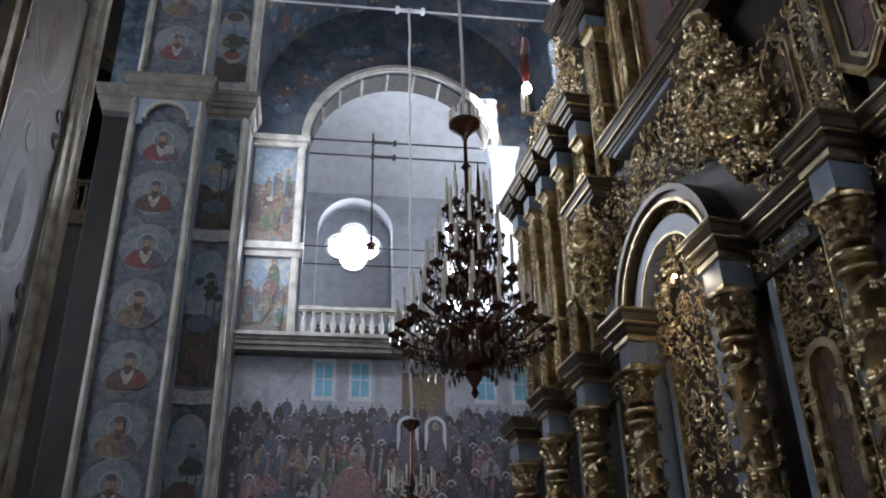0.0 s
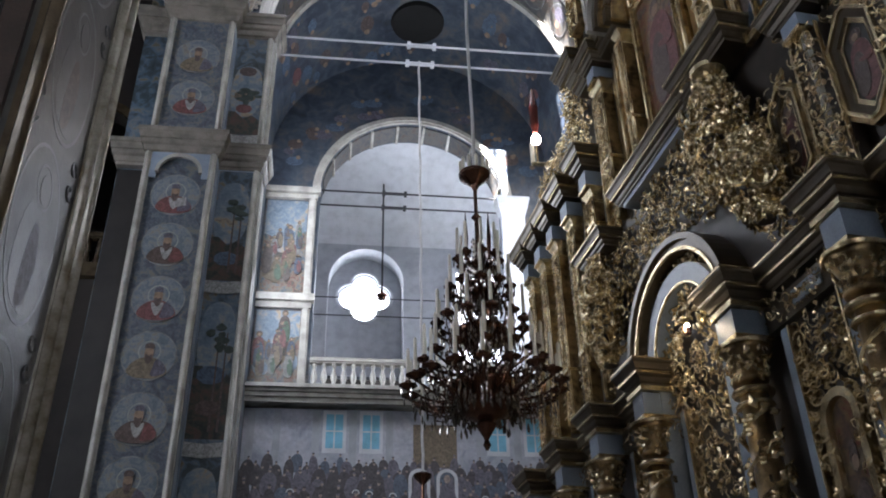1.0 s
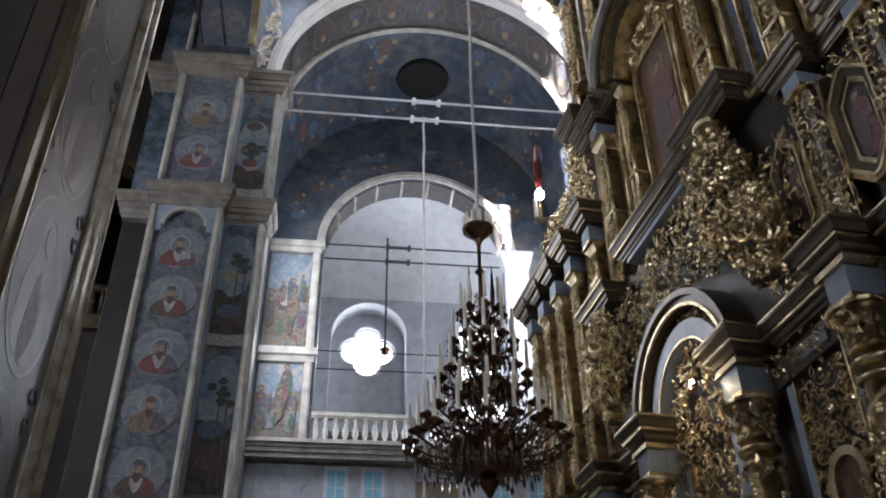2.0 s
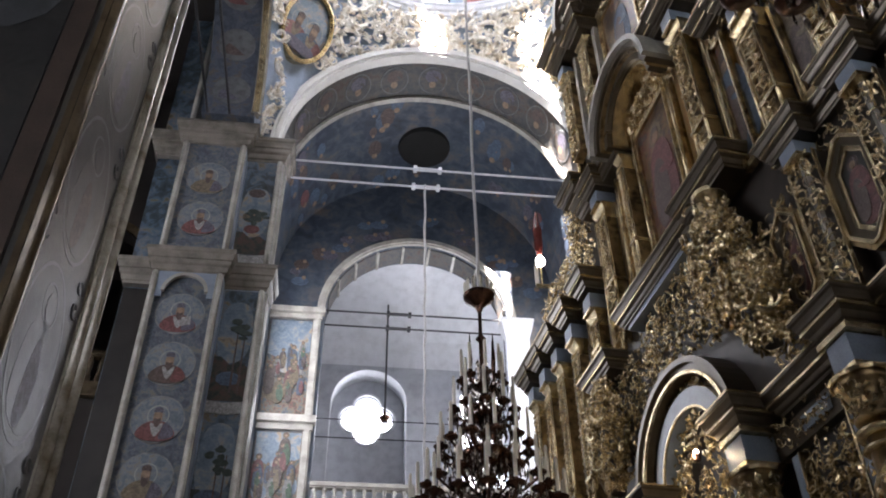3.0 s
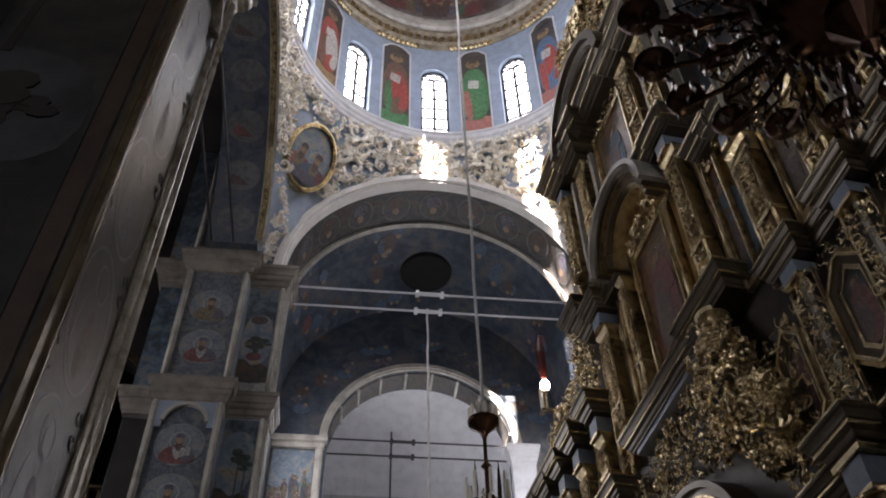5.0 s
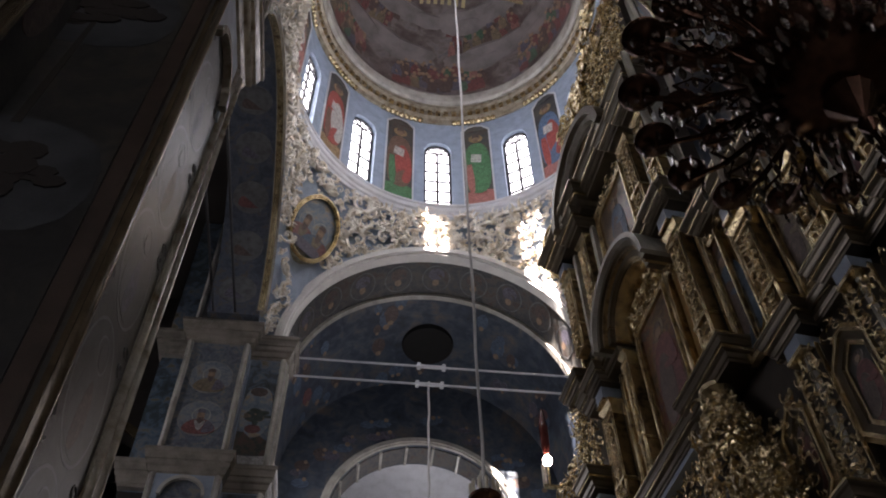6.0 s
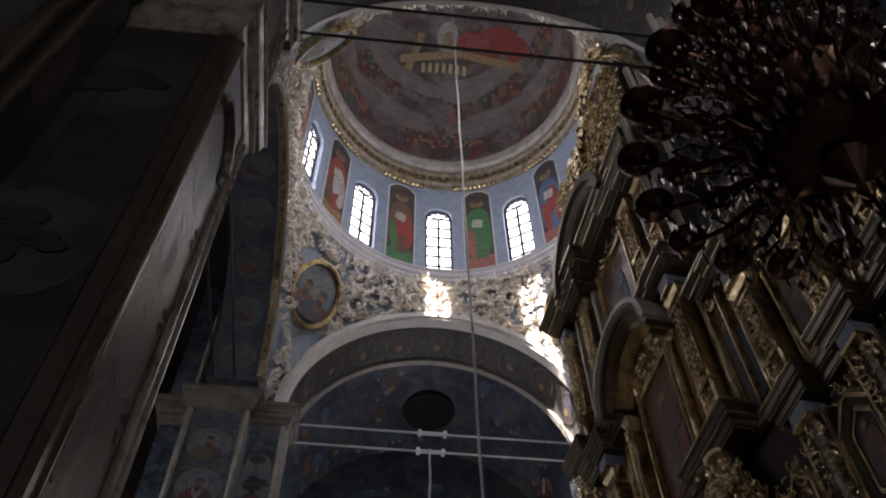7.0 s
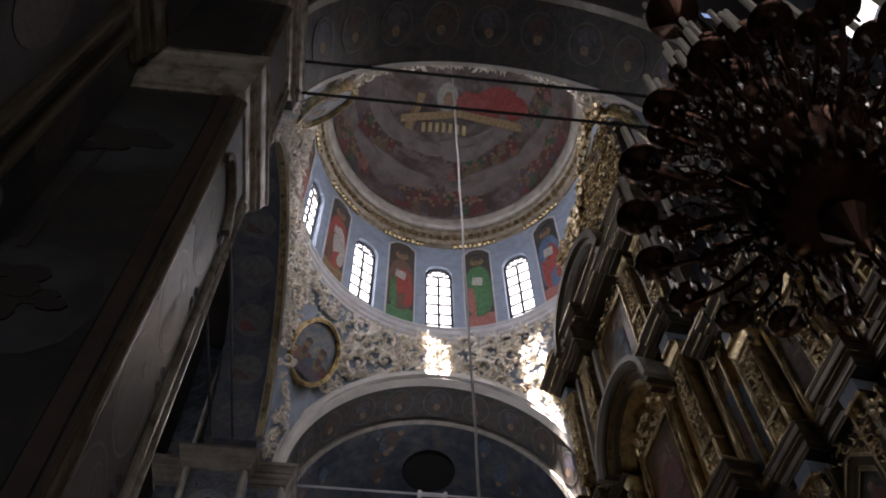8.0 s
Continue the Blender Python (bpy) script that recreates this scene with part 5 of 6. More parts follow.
# archivolts on the crossing faces and soffit medallions
for nm, y, sgn in (("arch_north", YN, 1), ("arch_south", YS, -1)):
    ob = bpy.data.objects[nm]
    tf = lambda u, v, d, y=y, s=sgn: (u, y - s * d, v)
    bm = bmesh.new()
    dk = 1.0 if sgn > 0 else 0.3   # the south arch has a shallower moulding
    arch_band(bm, CX, ZSPR, RARCH - 0.04, RARCH + 0.28, tf, -0.1 * dk, 0.22 * dk, 48)
    arch_band(bm, CX, ZSPR, RARCH + 0.02, RARCH + 0.14, tf, 0.22 * dk, 0.32 * dk, 48)
    arch_band(bm, CX, ZSPR, RARCH + 0.18, RARCH + 0.25, tf, 0.22 * dk, 0.28 * dk, 48)
    part("archivolt", bm, LIME, ob, "white moulded archivolt")
    bm = bmesh.new()
    arch_band(bm, CX, ZSPR, RARCH - 0.12, RARCH - 0.02, xz, (YN + 1.42) if sgn > 0 else YS - 2.0, (YN + 1.6) if sgn > 0 else YS - 1.82, 48)
    part("soffit_rib", bm, CREAM, ob)
    for k in range(11):
        a = math.pi * (k + 0.5) / 11
        y0 = (y + 0.75) if sgn > 0 else (y - 1.0)
        sm = lambda u, v, d, a=a, y0=y0: (CX - (RARCH - 0.03 - d) * math.cos(a + u / RARCH), y0 + v, ZSPR + (RARCH - 0.03 - d) * math.sin(a + u / RARCH))
        med = part("soffit_medallion", prism(bmesh.new(), oval(0, 0, 0.42, 0.5, 20), sm, 0, 0.012), BANDF, ob)
        part("rim", ring_band(bmesh.new(), 0, 0, 0.42, 0.5, 0.035, sm, 0, 0.014, 24), FAINT, med)
        part("robe", prism(bmesh.new(), oval(0, -0.16, 0.26, 0.26, 12), sm, 0.012, 0.02), ROBES[(2, 7)[k % 2]], med)
        part("head", prism(bmesh.new(), oval(0, 0.16, 0.11, 0.14, 10), sm, 0.012, 0.022), SKIN, med)
for nm, x, sgn in (("arch_west", CX - 4.95, -1), ("arch_east", CX + 4.95, 1)):
    ob = bpy.data.objects[nm]
    tf = lambda u, v, d, x=x, q=sgn: (x - q * d, u, v)
    bm = bmesh.new()
    arch_band(bm, CY, ZSIDE, RSIDE - 0.03, RSIDE + 0.22, tf, -0.08, 0.1, 48)
    arch_band(bm, CY, ZSIDE, RSIDE + 0.04, RSIDE + 0.12, tf, 0.1, 0.17, 48)
    part("archivolt", bm, CREAM, ob, "cream moulded archivolt")
    part("gilt_edge", arch_band(bmesh.new(), CY, ZSIDE, RSIDE - 0.06, RSIDE - 0.03, tf, -0.06, 0.12, 48), GOLD, ob, "thin gilded edge")
    for k in range(9):   # faded half figures on the soffit
        a = math.pi * (k + 0.5) / 9
        sg = 1 if a < math.pi / 2 else -1
        sm = lambda u, v, d, a=a, x=x, q=sgn, g=sg: (x + q * (0.68 + u), CY - (RSIDE - d) * math.cos(a + g * v / RSIDE), ZSIDE + (RSIDE - d) * math.sin(a + g * v / RSIDE))
        med = part("soffit_medallion", prism(bmesh.new(), oval(0, 0, 0.5, 0.46, 20), sm, 0, 0.012), FAINT, ob, "faded painted medallion with a half figure")
        part("robe", prism(bmesh.new(), curvy([(-0.36, -0.3), (0.36, -0.3), (0.3, -0.02), (0.1, 0.12), (-0.1, 0.12), (-0.3, -0.02)]), sm, 0.012, 0.02), ROBES[(0, 2, 7)[k % 3]], med)
        part("head", prism(bmesh.new(), oval(0, 0.16, 0.1, 0.13, 10), sm, 0.012, 0.022), SKIN, med)

# ---- icon screen ----
ICM = pose(5.75, 5.0, 0, 0, 0, 90 + math.degrees(math.atan2(1.35, 13)))   # x along the screen northwards, y into the room
SCREEN = surface("screen_grey_brown", (0.095, 0.075, 0.05), 0.3, 0.35, scale=4, vary=0.35)
ICONF = fresco("icon_painting", [(0.0, (0.03, 0.02, 0.02)), (0.35, (0.08, 0.05, 0.035)), (0.5, (0.17, 0.11, 0.05)), (0.65, (0.15, 0.045, 0.03)), (0.8, (0.06, 0.06, 0.07)), (1.0, (0.22, 0.17, 0.10))], 1.4, 0.3)
scr = tagged(new("icon_screen"), "tall gilded carved icon screen in grey-blue tiers", "icon screen")
scr.matrix_world = ICM


def flat(d0):
    return lambda u, v, d: (u, d0 + d, v)


def carve(s0, s1, z0, z1, d, dens=120, size=0.13, name="carving", mat=None, hole=None):
    """Openwork gilded scrolls and leaves over a field of the screen."""
    bm = bmesh.new()
    n = Vector((0, 1, 0))
    for _ in range(int((s1 - s0) * (z1 - z0) * dens * 1.5)):
        p = Vector((random.uniform(s0, s1), d + random.uniform(0, 0.06), random.uniform(z0, z1)))
        if hole and hole(p.x, p.z):
            continue
        if random.random() < 0.3:
            scroll(bm, p, n, size * random.uniform(0.4, 0.85), random.uniform(0, 6.3), random.choice((-1, 1)))
            continue
        leaf(bm, p, (n + Vector((random.uniform(-0.8, 0.8), 0, random.uniform(-0.9, 0.5)))).normalized(), size * random.uniform(0.45, 1.0), random.uniform(0, 6.3))
    return tagged(part(name, bm, mat or GOLD, scr, "gilded leaf carving"), kind="stuff")


def vine_column(s, z0, z1, r, d, leafy=True):
    """A turned gilded column with base, capital and a vine wound round it."""
    h = z1 - z0
    # core in the darker gilding, so gaps under the vine look shaded
    col = smooth(part("column", lathe(bmesh.new(), [(r * 1.0, 0), (r * 0.85, h * 0.1), (r * 0.9, h * 0.4), (r * 0.78, h * 0.88)], 14, (s, d, z0)), GOLDDARK if leafy else GOLD, scr, "gilded column wound with carved vine"))
    part("base", lathe(bmesh.new(), [(r * 1.5, -0.02), (r * 1.5, 0.1), (r * 1.2, 0.14), (r * 1.35, 0.2), (r * 1.1, 0.28)], 14, (s, d, z0)), GOLD, col)
    c0 = z1 - min(0.5, h * 0.14)
    hc = z1 - c0
    smooth(part("capital", lathe(bmesh.new(), [(r * 0.8, 0), (r * 1.0, 0.02), (r * 1.04, 0.05), (r * 0.85, 0.08), (r * 0.88, hc * 0.3), (r * 1.0, hc * 0.55), (r * 1.25, hc * 0.78), (r * 1.45, hc * 0.86)], 18, (s, d, c0)), GOLDDARK, col))
    part("abacus", lathe(bmesh.new(), [(r * 1.3, 0), (r * 1.62, 0.01), (r * 1.66, hc * 0.1), (r * 1.5, hc * 0.14)], 18, (s, d, c0 + hc * 0.86)), GOLD, col)
    smooth(part("collar", lathe(bmesh.new(), [(r * 0.85, 0), (r * 1.15, 0.02), (r * 1.22, 0.05), (r * 1.15, 0.08), (r * 0.85, 0.1)], 18, (s, d, c0 - 0.16)), GOLD, col))
    smooth(part("collar", lathe(bmesh.new(), [(r * 0.85, 0), (r * 1.05, 0.015), (r * 1.1, 0.03), (r * 1.05, 0.05), (r * 0.85, 0.06)], 18, (s, d, c0 - 0.30)), GOLD, col))
    bm = bmesh.new()
    turns, zv0, zv1 = h / 1.1, z0 + 0.28, c0 - 0.32
    at = lambda a, q, z: Vector((s + q * math.cos(a), d + q * math.sin(a), z))
    for ph in (0.0, math.pi):
        steps = max(8, int(turns * 14))
        tube(bm, [at(ph + turns * 6.283 * i / steps, r * 1.02, zv0 + (zv1 - zv0) * i / steps) for i in range(steps + 1)], r * 0.13, 4)
        for k in range(int(h * (26 if leafy else 15))):
            t = random.random()
            a = ph + t * turns * 6.283 + random.choice((-0.5, 0.5)) + random.uniform(-0.2, 0.2)
            z = zv0 + t * (zv1 - zv0)
            n = Vector((math.cos(a), math.sin(a), random.uniform(-0.6, 0.3))).normalized()
            if k % 4 == 0:
                for g in range(4):   # a bunch of grapes
                    bmesh.ops.create_icosphere(bm, subdivisions=1, radius=r * 0.14, matrix=Matrix.Translation(at(a + 0.13 * (g % 2), r * 1.1, z - 0.05 * (g // 2))))
            elif k % 4 == 1:
                curl(bm, at(a, r * 0.95, z), n, r * random.uniform(0.28, 0.42), random.uniform(0, 6.3))
            else:
                leaf(bm, at(a, r * 0.95, z), n, r * random.uniform(0.55, 0.85), random.uniform(0, 6.3))
    for k in range(36):   # acanthus leaves of the capital
        a = k * 6.283 / 12 + (0.26 if k >= 12 else 0) + (0.13 if k >= 24 else 0)
        zc = c0 + hc * (0.2, 0.42, 0.62)[k // 12]
        ro = r * (0.95, 1.05, 1.2)[k // 12]
        n = Vector((math.cos(a), math.sin(a), -0.35)).normalized()
        leaf(bm, at(a, ro * 0.97, zc), n, r * random.uniform(0.45, 0.7), random.uniform(0, 6.3))
        leaf(bm, at(a + 0.2, ro * 0.97, zc + 0.03), n, r * random.uniform(0.35, 0.55), random.uniform(0, 6.3))
        if k % 3 == 0:
            curl(bm, at(a, ro, zc + 0.05), n, r * 0.25, random.uniform(0, 6.3))
    tagged(part("vine", bm, GOLD, col, "gilded vine leaves"), kind="stuff")
    return col


def carved_pilaster(s, z0, z1, w, d=0.0):
    """A flat gilded pilaster: raised edges, a field of fine interlaced carving, a plain band and a capital."""
    pl = part("pilaster", boxed(s - w, s + w, d, d + 0.2, z0, z1), GOLDDARK, scr, "flat gilded pilaster with interlaced carving")
    for e in (-w, w - 0.05):
        smooth(part("edge", bead(s + e, s + e + 0.05, z0, z1 - 0.3, flat(d + 0.2), 0.0, 0.045), GOLD, pl))
    zb = z0 + (z1 - z0) * 0.26
    part("plain_band", boxed(s - w - 0.02, s + w + 0.02, d, d + 0.26, zb, zb + 0.07), GOLD, pl)
    part("capital", loft(bmesh.new(), [(s - w * o, s + w * o, d, d + 0.2 * o, z1 - 0.32 + 0.32 * q) for q, o in ((0, 1.0), (0.15, 1.12), (0.25, 1.02), (0.6, 1.1), (0.85, 1.35), (1.0, 1.4))]), GOLD, pl)
    bm = bmesh.new()
    n = Vector((0, 1, 0))
    z, hand = z0 + 0.1, 1
    while z < z1 - 0.4:
        if abs(z - zb) > 0.1:
            scroll(bm, Vector((s + hand * w * 0.3, d + 0.19, z)), n, w * 0.55, 1.2 + hand, hand)
            for k in range(5):
                leaf(bm, Vector((s + random.uniform(-0.7, 0.7) * w, d + 0.2, z + random.uniform(-0.05, 0.05))), (n + Vector((random.uniform(-0.6, 0.6), 0, random.uniform(-0.8, 0.3)))).normalized(), random.uniform(0.06, 0.1), random.uniform(0, 6.3))
        z, hand = z + w * 0.45, -hand
    for k in range(14):   # leaves of the capital
        leaf(bm, Vector((s - w + 2 * w * (k % 7) / 6, d + 0.22, z1 - 0.28 + 0.12 * (k // 7))), (n + Vector((0, 0, -0.6))).normalized(), 0.11, 1.57)
    tagged(part("interlace", bm, GOLD, pl, "fine gilded interlace"), kind="stuff")
    return pl


def block(s, z0, z1, d, w):
    b = part("block", boxed(s - w, s + w, 0.05, d + w, z0, z1), GREYBLUE, scr, "pale grey-blue entablature block")
    bm = bmesh.new()
    box(bm, s - w * 1.12, s + w * 1.12, 0.05, d + w * 1.12, z0 - 0.06, z0 - 0.004)
    part("gilt_fillet", bm, GOLD, b)


def cornice(s0, s1, z0, z1, d, mat=None, out=0.3):
    """A stepped moulding along the screen, gilded at one step."""
    h = z1 - z0
    bm = loft(bmesh.new(), [(s0 - out * o, s1 + out * o, 0.03, d + out * o, z0 + h * a) for a, o in OGEE])
    c = part("cornice", bm, mat or SCREEN, scr, "grey-brown stepped cornice with gilded ornament")
    e = out * 0.66
    part("gilt_fillet", boxed(s0 - e, s1 + e, 0.06, d + e, z0 + h * 0.42, z0 + h * 0.53), GOLD, c)
    e = out * 1.03
    part("gilt_edge", boxed(s0 - e, s1 + e, 0.06, d + e, z0 + h * 0.93, z0 + h * 1.01), GOLD, c)


def eight_icon(s0, s1, z0, z1, d):
    """A dark painted panel with cut corners in a stepped gilded frame."""
    c = 0.24
    loop = lambda e, f: [(s0 - e + f, z0 - e), (s1 + e - f, z0 - e), (s1 + e, z0 - e + f), (s1 + e, z1 + e - f), (s1 + e - f, z1 + e), (s0 - e + f, z1 + e), (s0 - e, z1 + e - f), (s0 - e, z0 - e + f)]
    ic = part("icon", prism(bmesh.new(), loop(0, c), flat(d), 0, 0.03), DARKF, scr, "dark eight-sided icon in a stepped gilded frame")
    for e0, e1, h, m in ((0.0, 0.05, 0.06, GOLD), (0.05, 0.13, 0.09, SCREEN), (0.13, 0.17, 0.13, GOLD), (0.17, 0.22, 0.10, GOLDDARK)):
        a, b = loop(e0, c + e0 * 0.4), loop(e1, c + e1 * 0.4)
        bm = bmesh.new()
        for i in range(8):
            j = (i + 1) % 8
            prism(bm, [a[i], a[j], b[j], b[i]], flat(d), 0, h)
        part("frame", bm, m, ic)
    figure(ic, (s0 + s1) / 2, z0 + 0.12, (z1 - z0) * 0.8, flat(d), 0.032, ROBES[0], ROBES[2], 0.16, ROBES[2])


def icon(s0, s1, z0, z1, d, robe, frame_w=0.14, arched=False):
    """A painted panel in a moulded gilded frame, with one plain figure."""
    ic = part("icon", bandm(s0, s1, z0, z1, flat(d), 0, 0.04), ICONF, scr, "dark painted icon in a gilded frame")
    bm = bmesh.new()
    for (a, b, c, e) in ((s0 - frame_w, s0, z0 - frame_w, z1 + frame_w), (s1, s1 + frame_w, z0 - frame_w, z1 + frame_w), (s0, s1, z0 - frame_w, z0), (s0, s1, z1, z1 + frame_w)):
        band(bm, a, b, c, e, flat(d), 0, 0.10)
    for (a, b, c, e) in ((s0 - frame_w * 0.65, s0 - frame_w * 0.3, z0 - frame_w * 0.65, z1 + frame_w * 0.65), (s1 + frame_w * 0.3, s1 + frame_w * 0.65, z0 - frame_w * 0.65, z1 + frame_w * 0.65)):
        band(bm, a, b, c, e, flat(d), 0.10, 0.15)
    part("frame", bm, GOLD, ic)
    figure(ic, (s0 + s1) / 2, z0 + (z1 - z0) * 0.06, (z1 - z0) * 0.86, flat(d), 0.042, robe, ROBES[2], 0.16, ROBES[1])


random.seed(33)
# backing, lower towards the ends
# board colour goes below the screen's grey-brown: shade in the carving's gaps
BOARD = surface("shaded_screen_board", (0.045, 0.036, 0.028), 0.45, 0.1, scale=3, vary=0.4)
for s0, s1, z1 in ((-11, 1.3, 12.2), (1.3, 3.3, 13.4), (3.3, 8.5, 19.2), (8.5, 13.0, 12.2)):
    part("backing", boxed(s0, s1, -0.5, 0.0, 0, z1), BOARD, scr, "grey-brown boarded backing, darkened as shade behind carving")
part("backing", boxed(3.2, 7.4, -0.5, 0.0, 19.2, 22.9), BOARD, scr)
# first tier
COLS = (12.5, 10.7, 8.95, 7.15, 4.47, 2.23, 0.1, -2.2, -4.6)
for s in COLS:
    vine_column(s, 1.2, 6.2, 0.21, 0.38)
    part("pedestal", boxed(s - 0.4, s + 0.4, 0.0, 0.85, 0, 1.2), GREYBLUE, scr, "grey-blue panelled pedestal")
    block(s, 6.29, 6.62, 0.38, 0.175)
    cornice(s - 0.22, s + 0.22, 6.70, 7.08, 0.55, out=0.2)
    part("frieze", boxed(s - 0.26, s + 0.26, 0.05, 0.6, 6.63, 6.70), GOLD, scr, "gilded frieze band")
    for e in (-0.62, 0.47):
        part("strip", boxed(s + e, s + e + 0.15, 0.0, 0.16, 1.0, 6.2), GREYBLUE, scr, "grey-blue flat strip beside the column")
        part("gilt_line", boxed(s + e + (0.15 if e > 0 else -0.03), s + e + (0.18 if e > 0 else 0.0), 0.0, 0.18, 1.0, 6.2), GOLD, scr)
for a, b in zip(COLS[1:], COLS):
    mid, w = (a + b) / 2, (b - a) / 2 - 0.95
    carve(a + 0.66, a + 0.92, 1.2, 5.9, 0.05, 150)
    carve(b - 0.92, b - 0.66, 1.2, 5.9, 0.05, 150)
    if 5 < mid < 7:
        carve(a + 0.95, b - 0.95, 1.6, 5.9, 0.03, 90)
        continue
    cornice(a + 0.5, b - 0.5, 6.72, 7.06, 0.14, out=0.18)
    part("beam", boxed(a + 0.2, b - 0.2, 0.0, 0.13, 6.28, 6.62), SCREEN, scr, "dark moulded beam under the cornice")
    carve(a + 0.3, b - 0.3, 6.3, 6.62, 0.13, 130, 0.09)
    w = max(0.22, w)
    ic = part("icon", bandm(mid - w, mid + w, 1.8, 4.9, flat(0.06), 0, 0.04), ICONF, scr, "dark painted icon under a round gilded arch")
    part("icon_head", prism(bmesh.new(), [(mid - w, 4.9)] + arch_pts(mid, 4.9, w, 14)[1:-1] + [(mid + w, 4.9)], flat(0.06), 0, 0.04), ICONF, ic)
    part("frame", arch_band(bmesh.new(), mid, 4.9, w, w + 0.1, flat(0.06), 0, 0.12, 18), GOLD, ic)
    for e in (-w - 0.1, w):
        part("frame", bandm(mid + e, mid + e + 0.1, 1.8, 4.9, flat(0.06), 0, 0.12), GOLD, ic)
    figure(ic, mid, 1.9, 2.9, flat(0.06), 0.042, ROBES[(0, 1, 2, 2)[int(mid) % 4]], ROBES[2], min(0.16, w / 3.4), ROBES[1])
    carve(a + 0.66, b - 0.66, 5.3, 6.2, 0.05, 130, hole=lambda x, z, m=mid, q=w: (x - m) ** 2 + (z - 4.9) ** 2 < (q + 0.12) ** 2)
    part("lettered_panel", bandm(mid - 0.28, mid + 0.28, 6.36, 6.54, flat(0.15), 0, 0.02), GREYBLUE, scr, "small grey-blue panel with faded lettering")
    for e in (-0.2, -0.1, 0.0, 0.1):
        part("lettering_bar", bandm(mid + e, mid + e + 0.07, 6.41, 6.49, flat(0.17), 0, 0.004), CREAM, scr)
# arch over the doors
AS, AZ = 6.06, 7.0
part("door_arch", arch_band(bmesh.new(), AS, AZ, 1.38, 1.48, flat(0.0), 0, 0.36, 32), SCREEN, scr, "grey-brown moulded arch over the doors")
part("door_arch_rim", arch_band(bmesh.new(), AS, AZ, 1.48, 1.57, flat(0.0), 0, 0.42, 32), SCREEN, scr, "grey-brown moulded rim of the arch")
part("arch_edge", arch_band(bmesh.new(), AS, AZ, 1.33, 1.38, flat(0.0), 0.34, 0.385, 32), GOLD, scr, "gilded edge of the arch")
part("arch_reveal", arch_band(bmesh.new(), AS, AZ, 0.90, 1.16, flat(0.0), 0, 0.27, 28), GREYBLUE, scr, "smooth grey-blue inner arch")
part("arch_edge", arch_band(bmesh.new(), AS, AZ, 0.87, 0.90, flat(0.0), 0.25, 0.285, 28), GOLD, scr)
for e in (-1.16, 0.9):
    part("jamb", boxed(AS + e, AS + e + 0.26, 0, 0.27, 1.0, AZ), GREYBLUE, scr, "grey-blue door jamb")
bm = bmesh.new()
for k in range(420):
    a, q = random.uniform(0, math.pi), random.choice((random.uniform(1.18, 1.32), random.uniform(0.3, 0.84)))
    leaf(bm, Vector((AS - q * math.cos(a), 0.12, AZ + q * math.sin(a))), Vector((random.uniform(-0.6, 0.6), 1, random.uniform(-0.8, 0.4))).normalized(), random.uniform(0.08, 0.15), random.uniform(0, 6.3))
tagged(part("arch_carving", bm, GOLD, scr, "gilded carving inside the arch"), kind="stuff")


# great carved sprays either side of the arch
def spray(s, z0, z1, r, d):
    bm = bmesh.new()
    for k in range(int(3200 * r)):
        t = random.random()
        rad = r * (0.45 + 0.55 * math.sin(math.pi * min(1, t * 1.05))) * random.uniform(0.72, 1.1)
        a = random.uniform(-0.3, math.pi + 0.3)
        p = Vector((s + rad * math.cos(a), d + rad * 0.8 * math.sin(a), z0 + t * (z1 - z0)))
        n = Vector((math.cos(a), math.sin(a) * 0.8 + 0.2, random.uniform(-0.9, 0.4))).normalized()
        if k % 9 == 0:   # a five-petalled rose
            for g in range(5):
                leaf(bm, p, n, 0.085, g * 1.257)
        else:
            leaf(bm, p, n, random.uniform(0.06, 0.115), random.uniform(0, 6.3))
    sp = part("carved_spray", bm, GOLD, scr, "dense gilded spray of carved flowers and leaves")
    # dark core gives the gaps between leaves their shade
    part("core", lathe(bmesh.new(), [(r * 0.3, 0), (r * 0.62, (z1 - z0) * 0.3), (r * 0.66, (z1 - z0) * 0.6), (r * 0.3, z1 - z0)], 12, (s, d, z0)), BOARD, sp)
    for k in range(9):
        a, t = random.uniform(0.3, 2.8), random.uniform(0.1, 0.9)
        bm = bmesh.new()
        scroll(bm, Vector((s + r * 0.85 * math.cos(a), d + r * 0.7 * math.sin(a), z0 + t * (z1 - z0))), Vector((math.cos(a), math.sin(a), 0)), 0.2, random.uniform(0, 6.3), 1)
        part("scroll", bm, GOLD, sp)


spray(4.05, 8.2, 10.05, 0.54, 0.3)
spray(3.4, 7.35, 8.6, 0.42, 0.42)
spray(8.45, 7.7, 9.8, 0.42, 0.3)
part("spray_cap", lathe(bmesh.new(), [(0.1, 0), (0.2, 0.05), (0.14, 0.12), (0.24, 0.2), (0.26, 0.26), (0.05, 0.3)], 14, (3.95, 0.35, 9.95)), GOLD, scr, "gilded urn top over the spray")
carve(4.95, 7.1, 5.9, 7.0, 0.03, 130, 0.12)
carve(4.7, 7.1, 8.5, 10.1, 0.05, 110, 0.15, hole=lambda x, z: (x - AS) ** 2 + (z - AZ) ** 2 < 2.6)
carve(7.2, 8.3, 7.2, 9.8, 0.05, 110, 0.14)
carve(2.7, 3.9, 7.2, 9.2, 0.05, 110, 0.14)
eight_icon(2.78, 3.02, 7.6, 8.9, 0.08)
